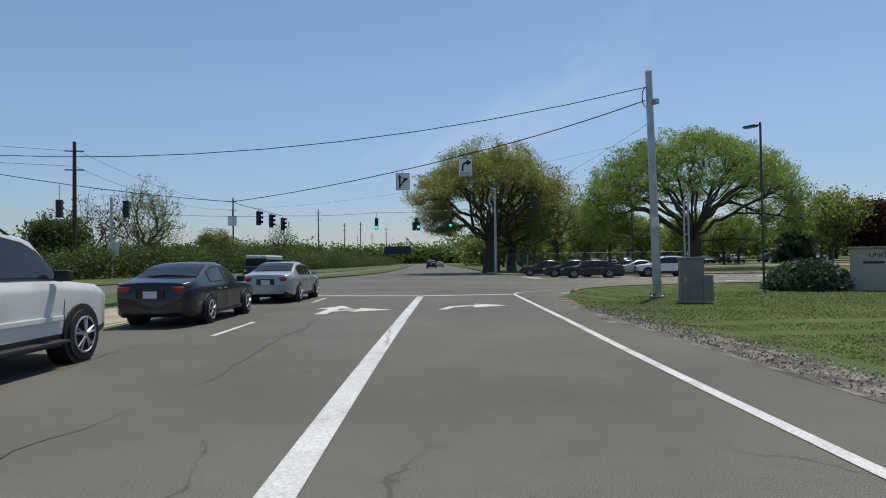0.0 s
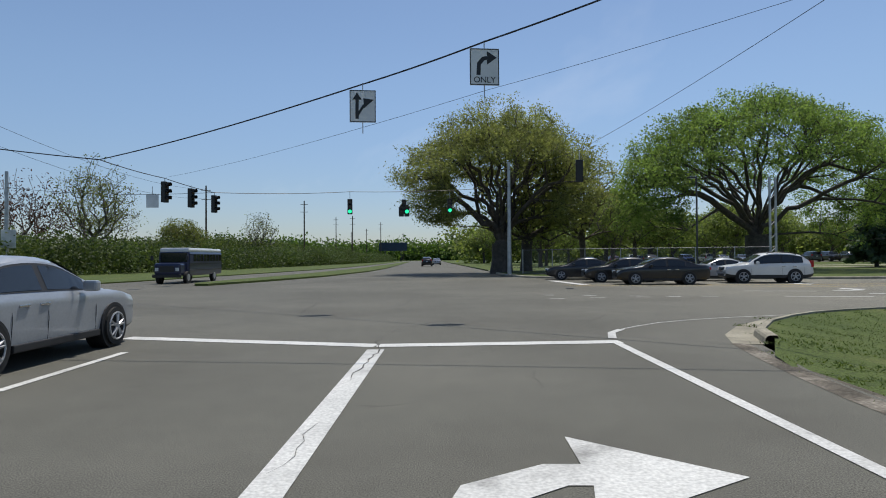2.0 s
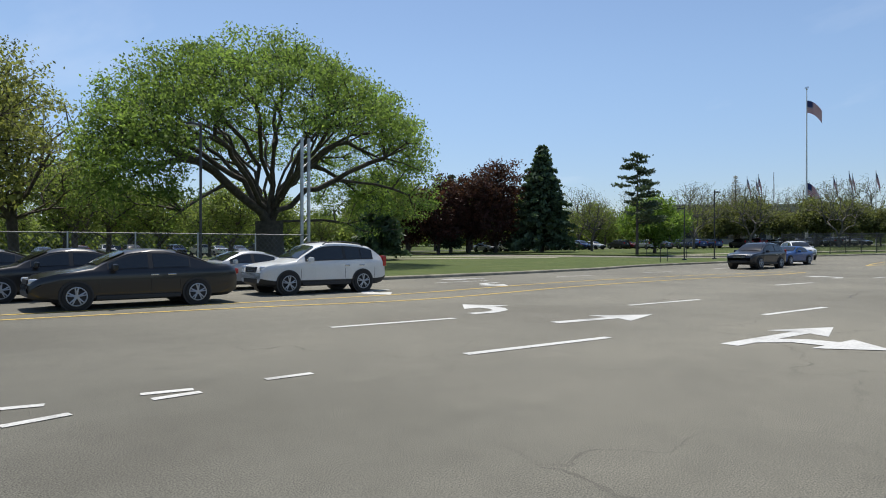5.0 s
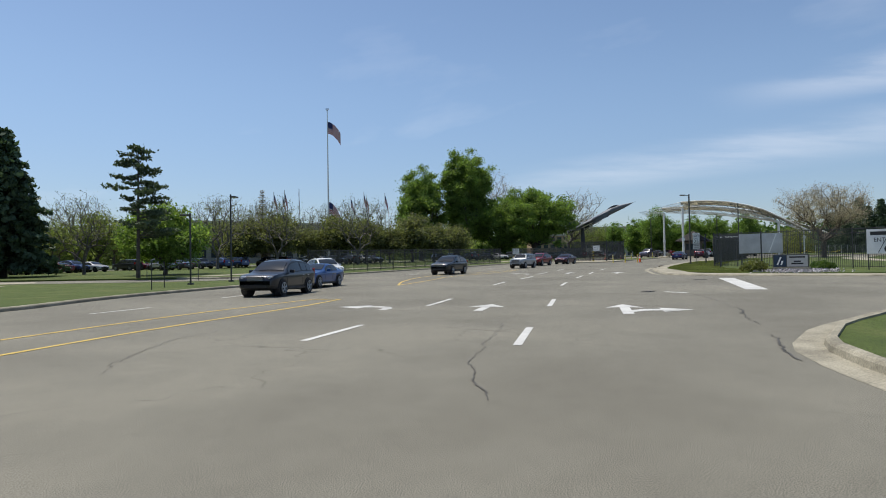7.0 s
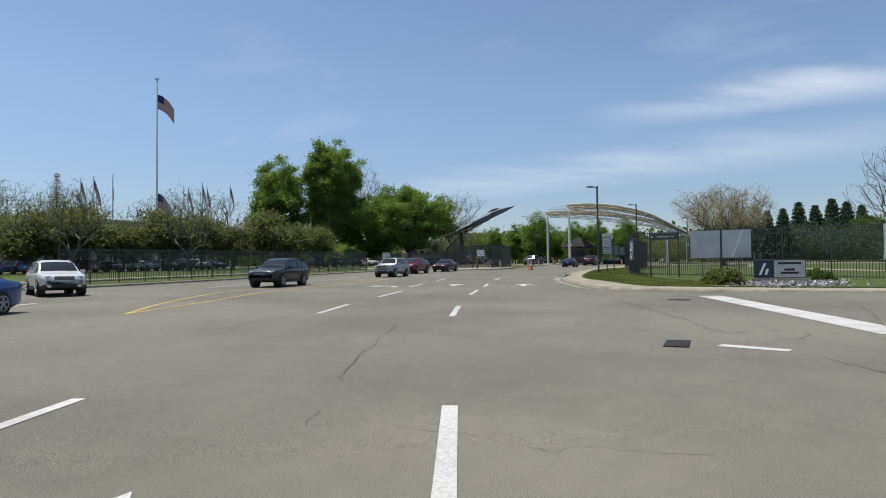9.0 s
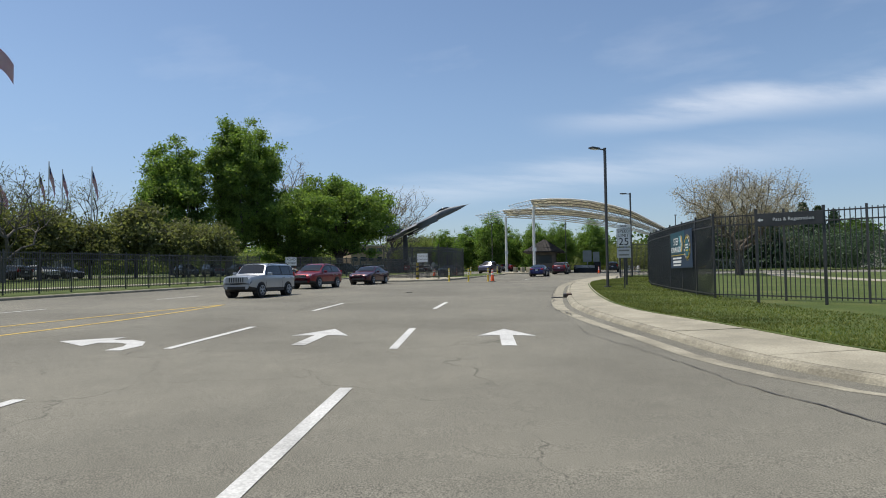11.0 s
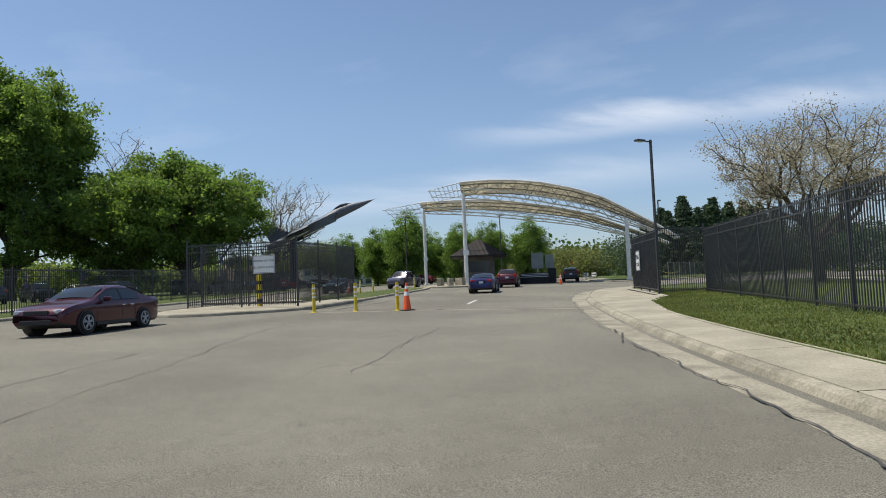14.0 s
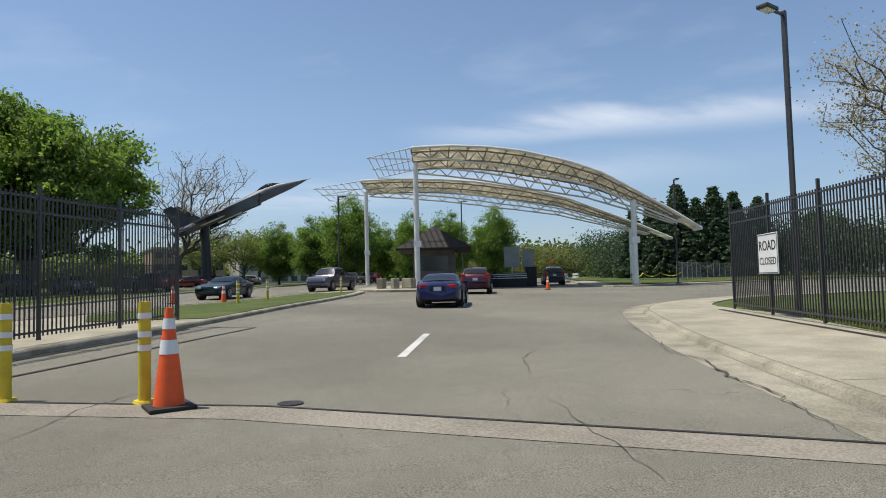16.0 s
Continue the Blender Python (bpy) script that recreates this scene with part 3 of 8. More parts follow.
solid("island_grass", sheet([(131.2, 7.15), (138.3, 3.7), (142.0, 1.65), (146.7, -0.75), (149.5, -2.1), (154.2, -3.9), (151.5, 0.2), (143.6, 5.5), (135.7, 11.0), (131.8, 10.6)], 0.15, 0.1), GRASS, "strip of mown grass on the traffic island", "lawn", kind="structure")
BOOTH_ISLE = smooth_line([(153.5, -8.2), (156, -9.9), (160, -14.2), (164, -17.0), (170, -19.6), (177, -22.2), (178.2, -20.6), (166, -9.6), (158.5, -5.2), (154.6, -5.6), (153.5, -8.2)], 0.8)
solid("booth_island", sheet([(p.x, p.y) for p in BOOTH_ISLE][:-1], 0.15, 0.35), CONCRETE, "raised concrete island carrying the guard booth", "traffic island", kind="structure")

GUT = [(0.0, 0.004), (0.45, -0.004 + 0.012), (0.47, 0.10), (0.5, 0.135), (0.54, 0.15), (0.64, 0.152), (0.66, -0.1)]


WIDE_GUT = [(0.0, 0.004), (0.66, -0.006), (0.68, 0.03), (0.71, 0.075), (0.76, 0.105), (0.84, 0.115), (0.86, -0.1)]


def kerb(line, label, side=1, gutter=True, wide=False):
    prof = [(o * side, h) for o, h in WIDE_GUT] if wide else [(o * side, h) for o, h in GUT] if gutter else [((o - 0.45) * side, h) for o, h in GUT[1:]]
    return solid("kerb", profile_sweep(line, prof), KERB, label, "kerb", kind="structure")


kerb([p for p in EDGE_SE if p.y > 19.6 or p.x > 30 and p.y > -40], "weathered concrete kerb round the corner lawn", -1)
kerb([p for p in EDGE_S if p.y > -60 and p.x < 150], "pale concrete kerb and gutter beside the pavement", -1, wide=True)
kerb([p for p in EDGE_F if p.y > -60 and p.x < 200], "pale concrete kerb across the side road", -1)
kerb([p for p in EDGE_N if p.y < 75], "low concrete kerb along the wide lawn", 1, False)
kerb([p for p in EDGE_NE if p.y < 60 and p.x < 200], "concrete kerb along the exit lane", 1, False)
kerb(ISLAND, "concrete kerb round the traffic island", 1, False)
kerb(BOOTH_ISLE, "concrete kerb round the booth island", -1, False)

# pavement beside the entry lane, laid in slabs
def pave(line, inner, outer):
    """A slab along the line, between two offsets to its right that may change on the way."""
    bm = bmesh.new()
    rings = []
    for p, n in zip(line, normals2(line)):
        a, b = inner, outer(p.x)
        rings.append([bm.verts.new((p.x - n.x * o, p.y - n.y * o, gz(p.x) + h)) for o, h in ((a, 0.08), (a + 0.005, 0.117), ((a + b) / 2, 0.136), (b, 0.158), (b + 0.01, 0.08))])
    for a, b in zip(rings, rings[1:]):
        for k in range(4):
            bm.faces.new((a[k], a[k + 1], b[k + 1], b[k]))
    bmesh.ops.recalc_face_normals(bm, faces=bm.faces[:])
    return bm


def slabs_along(owner, line, inner, outer, length):
    run, cur = 0.0, []
    for a, b in zip(line, line[1:]):
        cur.append(a)
        run += (b - a).length
        if run >= length:
            cur.append(b)
            cur = [cur[0].lerp(cur[1], 0.012)] + cur[1:-1] + [cur[-1].lerp(cur[-2], 0.012)]
            part("slab", pave(cur, inner, outer), CONCRETE, owner)
            run, cur = 0.0, []


walk_line = [p for p in EDGE_S if p.y > -40]
PAVEMENT = solid("pavement", profile_sweep(walk_line, [(-0.84, 0.05), (-0.85, 0.1), (-1.6, 0.108), (-1.7, 0.0)]), KERB, "pale concrete pavement with joints between its slabs", "pavement", kind="structure")
slabs_along(PAVEMENT, walk_line, 0.87, pave_width, 2.9)
far_line = [p for p in EDGE_F if p.y > -46 and p.x < 175]
PAVEMENT_F = solid("pavement", profile_sweep(far_line, [(-0.62, 0.05), (-0.63, 0.118), (-2.3, 0.122), (-2.4, 0.0)]), KERB, "pale concrete pavement across the side road", "pavement", kind="structure")
slabs_along(PAVEMENT_F, far_line, 0.66, lambda x: 2.5, 2.4)
# gravel shoulder by the corner lawn
shoulder = [(p, n) for p, n in zip(EDGE_SE, normals2(EDGE_SE)) if p.y < 21 and p.x < 10]
lines = [[], [], [], []]
for p, n in shoulder:
    w = 0.5 + 0.22 * math.sin(p.y * 0.9) * math.sin(p.y * 0.37 + 1) + 1.0 * math.exp(-((p.y - 5.2) / (3.4 if p.y > 5.2 else 8.0)) ** 2)
    for k, f in enumerate((-0.06, 0.3, 0.7, 1.0)):
        d = w * f
        g = min(1.0, max(0.0, d) / 2.2)
        lines[k].append(Vector((p.x - n.x * d, p.y - n.y * d, 0.008 * (1 - g) - 0.2 * g + (-0.004 if k == 0 else 0.016 if k < 3 else -0.01))))
solid("gravel_shoulder", strips(lines), GRAVEL, "dark gravel and bare soil along the road edge", "gravel", kind="structure", smooth=True)

# ---- road paint ----
PAINT = 0.007


def stripe(name, pts, width, material, label, dash=None, dz=PAINT):
    line = smooth_line(pts, 0.6)
    if not dash:
        return solid(name, ribbon(line, width / 2, dz), material, label, "road marking", kind="structure")
    on_len, off_len, start = dash
    run, cur, state = -start, [], False
    dense = smooth_line(pts, 0.15)
    for a, b in zip(dense, dense[1:]):
        ph = (run % (on_len + off_len)) if run >= 0 else on_len + 1
        if ph < on_len:
            cur.append(a)
        elif len(cur) > 2:
            solid(name, ribbon(cur, width / 2, dz), material, label, "road marking", "lane dashes", "structure")
            cur = []
        else:
            cur = []
        run += (b - a).length
    if len(cur) > 4:
        solid(name, ribbon(cur, width / 2, dz), material, label, "road marking", "lane dashes", "structure")


def seg(a, b, width, material=None, label="short worn white lane dash", name="lane_dash"):
    return solid(name, ribbon([Vector((*a, 0)), Vector((*b, 0)).lerp(Vector((*a, 0)), 0.5), Vector((*b, 0))], width / 2, PAINT), material or PAINT_W, label, "road marking", kind="structure")


stripe("lane_line", [(0.2, -30), (0.44, -15), (0.67, 0), (0.92, 9.4), (1.27, 19.9)], 0.26, PAINT_W, "thick cracked white lane line")
stripe("edge_line", [(4.1, -30), (4.3, -15), (4.48, 0), (4.78, 9.5), (5.1, 20.3)], 0.14, PAINT_W, "solid white edge line")
for a in (-37, -25, -13, -4.6, 7.0, 17.1):
    seg((-2.72 + a * 0.012, a), (-2.72 + (a + 2.8) * 0.012, a + 2.8), 0.12)
seg((-3.3, 21.7), (1.25, 20.35), 0.36, label="broad white stop line", name="stop_line")
seg((1.25, 20.35), (5.2, 20.5), 0.36, label="broad white stop line", name="stop_line")
stripe("turn_guide", [(5.2, 20.95), (5.42, 21.75), (5.75, 22.25)], 0.14, PAINT_W, "short curved white turning guide")
stripe("turn_guide", [(5.78, 22.3), (6.9, 23.4), (8.4, 24.2), (10.4, 24.85)], 0.045, PAINT_W, "thin worn white turning line")
for k in range(14):
    seg((-8.6, -24 + 3.0 * k), (-6.5, -22.6 + 3.0 * k), 0.15, PAINT_Y, "faded yellow hatch stripe", "hatch_stripe")
stripe("edge_line", [(-5.95, -60), (-5.85, 10), (-5.9, 18)], 0.14, PAINT_Y, "faded yellow edge line")
# lanes of the entry road
LINE_A = [(14.3, 34.8), (17.3, 34.45), (24.6, 33.3), (34.3, 33.75), (44.4, 32.4), (59, 30.05), (68, 28.0), (76, 26.2), (84.5, 23.85), (89.5, 22.4)]
LINE_B = [(14.6, 31.9), (17.5, 31.5), (24.8, 30.1), (33.6, 29.8), (43.5, 28.35), (57.8, 26.35), (67, 24.35), (74.6, 22.3), (84.8, 19.6), (88.6, 18.4)]
for (a, b) in (((14.7, 35.15), (17.3, 34.63)), ((22.4, 33.6), (25.4, 33.1)), ((34.3, 33.85), (37.4, 33.35)), ((44.1, 32.45), (47.6, 31.85)), ((58.6, 30.1), (62.2, 29.35)), ((66.6, 28.2), (71.2, 27.0)), ((75.6, 26.35), (79.6, 25.2)), ((84.9, 23.75), (88.9, 22.6)),
               ((14.3, 31.6), (17.05, 31.08)), ((22.4, 30.5), (25.3, 30.05)), ((33.4, 29.85), (36.4, 29.45)), ((43.2, 28.4), (46.6, 27.9)), ((56.8, 26.5), (60.6, 25.75)), ((66.9, 24.35), (71, 23.3)), ((74.5, 22.3), (78.1, 21.4)), ((84.6, 19.65), (88.2, 18.5)),
               ((120.6, 4.45), (124.2, 2.55)), ((133.5, -2.5), (137.2, -4.7)), ((146, -10), (149.4, -12))):
    seg(a, b, 0.16)
stripe("median_line", [(9.0, 40.9), (15, 39.7), (20.3, 38.4), (28, 38.7), (36, 38.3), (43, 37.25), (48.2, 36.45)], 0.13, PAINT_Y, "worn yellow median line")
stripe("median_line", [(9.0, 41.9), (15, 41.0), (21, 40.3), (30, 40.7), (38.6, 40.0), (44, 39.1), (48.3, 37.6), (48.2, 36.45)], 0.13, PAINT_Y, "worn yellow median line")
stripe("median_line", [(59.8, 35.75), (66, 34.6), (73, 33.5), (80, 30.2), (85, 28.4), (89.6, 27.2)], 0.13, PAINT_Y, "worn yellow median line")
stripe("median_line", [(59.8, 35.75), (66, 36.2), (73.8, 35.6), (80, 32.4), (85.2, 29.8), (89.6, 27.2)], 0.13, PAINT_Y, "worn yellow median line")
for (a, b) in (((26, 43.9), (29, 43.7)), ((34, 43.6), (37, 43.4)), ((42, 43.2), (45, 42.8)), ((50, 42.3), (53, 41.8)), ((78, 38), (81, 36.8)), ((86, 34.7), (89, 33.4)), ((95, 31), (98, 29.6))):
    seg(a, b, 0.14)
seg((9.6, 48.2), (10.1, 42.0), 0.5, label="broad white stop line", name="stop_line")
for (a, b) in (((6.18, 31.42), (6.71, 31.46)), ((7.62, 31.71), (8.16, 31.74)), ((9.25, 31.88), (9.75, 31.92)), ((10.43, 31.96), (10.88, 31.93)), ((11.62, 32.02), (12.16, 31.95)), ((6.36, 33.54), (6.75, 33.45)), ((7.73, 33.12), (8.19, 32.94)), ((9.25, 32.57), (9.68, 32.42)), ((10.43, 32.24), (10.88, 32.1))):
    seg(a, b, 0.11, label="short white turning guide dash", name="guide_dash")
seg((50.25, 22.85), (49.45, 22.15), 0.3)
seg((63.3, 15.6), (51.0, 18.7), 0.9, label="broad bright white stop bar", name="stop_bar")


def arrow(kind, at, yaw, size=1.0):
    """Lane arrows painted on the road, pointing along +y before the turn."""
    polys = {
        "straight": [[(-0.14, 0), (0.14, 0), (0.14, 1.75), (0.62, 1.6), (0, 3.05), (-0.62, 1.6), (-0.14, 1.75)]],
        "right": [[(-0.95, -0.1), (-0.7, -0.15), (-0.5, 0.75), (0.0, 1.15), (0.15, 1.15), (0.05, 0.55), (1.15, 1.3), (0.15, 2.2), (0.15, 1.55), (-0.1, 1.55), (-0.65, 1.15)]],
        "left": [[(-0.14, 0), (0.16, 0), (0.18, 0.7), (-0.1, 1.3), (-0.55, 1.62), (-1.0, 1.62), (-1.0, 2.15), (-2.0, 1.38), (-1.0, 0.62), (-1.0, 1.15), (-0.6, 1.15), (-0.28, 0.95), (-0.14, 0.6)]],
        "both": [[(-0.75, -0.2), (-0.42, -0.2), (-0.4, 1.0), (-0.4, 1.85), (0.0, 1.75), (-0.55, 3.1), (-1.15, 1.75), (-0.75, 1.85)], [(-0.46, 0.55), (0.1, 1.0), (0.2, 1.0), (0.1, 0.45), (1.25, 1.15), (0.2, 1.95), (0.2, 1.4), (-0.1, 1.4), (-0.46, 1.1)]],
        "fork": [[(-0.15, 0), (0.15, 0), (0.15, 2.55), (0.56, 2.35), (0, 3.95), (-0.56, 2.35), (-0.15, 2.55)], [(0.1, 0.5), (0.5, 1.1), (0.98, 1.16), (0.98, 0.68), (1.86, 1.48), (0.98, 2.29), (0.98, 1.76), (0.5, 1.7), (0.1, 1.25)]],
    }[kind]
    label = {"straight": "white straight-ahead lane arrow", "right": "white right-turn lane arrow", "left": "white left-turn lane arrow", "both": "white straight-and-right lane arrow", "fork": "white straight-and-right lane arrow"}[kind]
    bm = bmesh.new()
    c, s = math.cos(radians(yaw)), math.sin(radians(yaw))
    for k, poly in enumerate(polys):
        pts = [(at[0] + size * (c * x - s * y), at[1] + size * (s * x + c * y)) for x, y in poly]
        f = bm.faces.new([bm.verts.new((x, y, gz(x) + 0.007 + 0.003 * k)) for x, y in pts])
        bm.normal_update()
        if f.normal.z < 0:
            f.normal_flip()
    bmesh.ops.triangulate(bm, faces=bm.faces[:], ngon_method="EAR_CLIP")
    return solid("lane_arrow", bm, PAINT_W, label, "road marking", "lane arrows", "structure")


arrow("both", (-0.78, 11.95), -3)
arrow("right", (2.82, 12.9), -3)
arrow("left", (18.2, 35.0), -98, 0.9)
arrow("straight", (18.1, 32.8), -103, 0.9)
arrow("fork", (17.6, 29.45), -99, 0.88)
arrow("left", (42.4, 33.75), -98)
arrow("straight", (41.5, 30.68), -98.5)
arrow("fork", (39.75, 26.6), -99)
arrow("left", (75.6, 27.3), -106)
arrow("straight", (75.5, 24.0), -105)
arrow("straight", (74.4, 20.15), -105)
arrow("left", (28, 42.3), 84, 0.9)
arrow("straight", (30.5, 45.2), 84, 0.9)
arrow("left", (22, 42.0), 84, 0.9)
arrow("straight", (66, 41.2), 80, 0.9)

# cracks and seams sealed with tar
rng = random.Random(5)


def crack(pts, width=0.03, jag=0.07, label="ragged crack in the asphalt", z=0.011):
    """A broken, forking line of open crack: ragged at two scales, now wider, now closed."""
    line = smooth_line(pts, 0.16)
    seed = rng.uniform(0, 90)
    bm = bmesh.new()
    prev = None
    run = 0.0
    for p, n in zip(line, normals2(line)):
        run += 0.16
        wave = noise.noise((run * 0.55, seed, 0)) * jag * 3.2 + noise.noise((run * 2.3, seed, 4)) * jag * 1.3 + rng.uniform(-0.4, 0.4) * jag
        open_by = 0.5 + 1.1 * noise.noise((run * 0.4, seed, 9))
        if open_by < 0.12:
            prev = None
            continue
        h = width * open_by * rng.uniform(0.45, 1.15)
        a, b = p + n * (wave + h), p + n * (wave - h)
        cur = (bm.verts.new((a.x, a.y, gz(a.x) + z)), bm.verts.new((b.x, b.y, gz(b.x) + z)))
        if prev:
            bm.faces.new((prev[0], prev[1], cur[1], cur[0]))
        prev = cur
    part("crack", bm, TAR, ROAD, label)


for pts, wd in (
    ([(-2.3, -5), (-1.6, -0.6), (-1.3, 0.5), (-1.08, 1.7), (-1.15, 4.6), (-1.18, 14)], 0.035), ([(-3.5, 0), (-3.4, 3), (-3.45, 5), (-3.04, 7), (-2.95, 9.5)], 0.025), ([(0.74, 3), (0.8, 6), (0.86, 8.2), (1.0, 12), (1.25, 19.5), (1.45, 22.5)], 0.03), ([(-3.2, 3.4), (-1, 4.0), (0.4, 4.3)], 0.02), ([(0.57, 26.1), (0.63, 27.8), (1.12, 28.7), (1.48, 30.4), (1.6, 34), (1.67, 38.5)], 0.035), ([(2.35, 23.6), (2.43, 26.6), (2.6, 31), (2.78, 35.6)], 0.035), ([(3.5, 25.1), (3.42, 26.4), (3.3, 28.5)], 0.03), ([(4.42, 31.9), (4.68, 36)], 0.03),
    ([(-1.0, 25), (-1.4, 32), (-1.6, 38)], 0.03), ([(-12, 27.8), (-4, 25.6), (0, 24.1), (3, 22.6), (6, 21.4)], 0.02), ([(5.37, 26.6), (5.7, 29.8), (5.9, 32)], 0.02), ([(0.9, 24.5), (2.34, 24.58), (3.07, 25.1), (3.6, 25.05)], 0.02), ([(1.4, 22.4), (1.84, 23.3), (2.3, 24.1), (3.07, 24.96)], 0.02), ([(5.2, 22.8), (7, 27), (8.5, 30)], 0.015),
    ([(29, 30.4), (31, 30.5), (36, 30.2), (40, 29.7)], 0.03), ([(46, 29.2), (50, 28.9), (55, 28.0)], 0.035), ([(26, 34.4), (32, 36), (36, 36.4), (44, 33.8)], 0.02), ([(46, 34.4), (52, 32.6), (58, 31.0), (66, 29.2)], 0.03),
    ([(31.5, 26.1), (36.2, 24.6), (43.9, 22.7), (53.8, 21.4), (60, 20.2), (68.5, 18.6), (74.5, 18.1), (79, 17.0)], 0.05), ([(52, 18.2), (57, 14.5), (61.5, 11.8)], 0.03),
    ([(75, 26.9), (84, 24.6), (92, 22.4), (98, 20.2), (107, 17.0)], 0.04), ([(101.5, 13.6), (103.2, 12.9), (104.6, 12.3), (107.25, 11.0)], 0.03), ([(104.6, 12.1), (107.7, 10.4), (109, 9.8)], 0.025),
    ([(92, 22.5), (98, 18.8), (104, 16.4), (107.5, 15.4), (111.7, 14.2), (116.3, 12.3)], 0.03), ([(112.4, 11.8), (117, 9.6), (120, 8.0)], 0.025), ([(113.5, 5), (118, 3.4), (121.5, 1.0)], 0.02),
    ([(124, 10.4), (128, 7.2), (131, 5.2), (136, 3.2)], 0.03),
):
    crack(pts, wd * 0.45)
gutter_edge = [(p.x, p.y) for p in EDGE_S if 74 < p.x < 150]
crack(gutter_edge[::2], 0.024, 0.085, "dark open joint between asphalt and gutter", 0.024)
# concrete strip of the gate track across the entry lane
solid("gate_track_strip", ribbon([Vector((120.0, 12.0, 0)), Vector((117.2, 7.4, 0)), Vector((112.9, 2.6, 0))], 0.36, 0.006), two_tone("road_strip", (0.19, 0.172, 0.14), (0.25, 0.225, 0.185), 0.7, 0.85, 0.12, (0.22, 0.2, 0.16), 35, grit=0.3), "concrete strip set across the road under the gate track", "road strip", kind="structure")
solid("gate_rail", ribbon([Vector((120.2, 11.8, 0)), Vector((117.4, 7.2, 0)), Vector((113.1, 2.4, 0))], 0.03, 0.014), IRON, "dark steel rail set across the road", "gate rail", kind="structure")


def manhole(x, y, sx, sy, yaw, label, round_one=False):
    m = thing("drain_cover", on(x, y, 0), yaw, label, "drain cover")
    bm = bmesh.new()
    if round_one:
        tube(bm, (0, 0, 0.001), (0, 0, 0.012), sx / 2, None, 24)
        part("cover", bm, IRON, m)
    else:
        for k in range(7):
            box(bm, (-sx / 2 + sx * (k + 0.5) / 7, 0, 0.008), (sx / 9, sy, 0.012))
        part("grate", bm, IRON, m)
        part("pit", boxmesh((sx, sy, 0.004), 0, (0, 0, 0.003)), SIGN_BLACK, m)


manhole(50.6, 23.42, 1.0, 0.4, -30, "sunken iron storm drain grate")
manhole(61.5, 17.75, 0.75, 0.75, 0, "round iron manhole cover", True)
manhole(117.43, 6.91, 0.3, 0.3, 0, "round iron manhole cover", True)
manhole(98, 18.6, 0.5, 0.3, 0, "small iron valve cover")
manhole(90.1, 13.02, 1.15, 0.5, -22, "kerb inlet grate of a storm drain")
INLET = thing("kerb_inlet", on(90.45, 12.48, 0), -22, "dark rusted iron throat of a storm drain in the kerb", "drain")
part("throat", box(bmesh.new(), (0, 0, 0.07), (1.25, 0.2, 0.17), 0, 0.02), IRON, INLET)
part("hood", box(bmesh.new(), (0, -0.17, 0.09), (1.3, 0.22, 0.15), 0, 0.02), mat("rusted_iron", (0.10, 0.06, 0.04), 0.75, 0.3, 5, 0.35, 0.3, 0.4), INLET, "rusted iron hood")

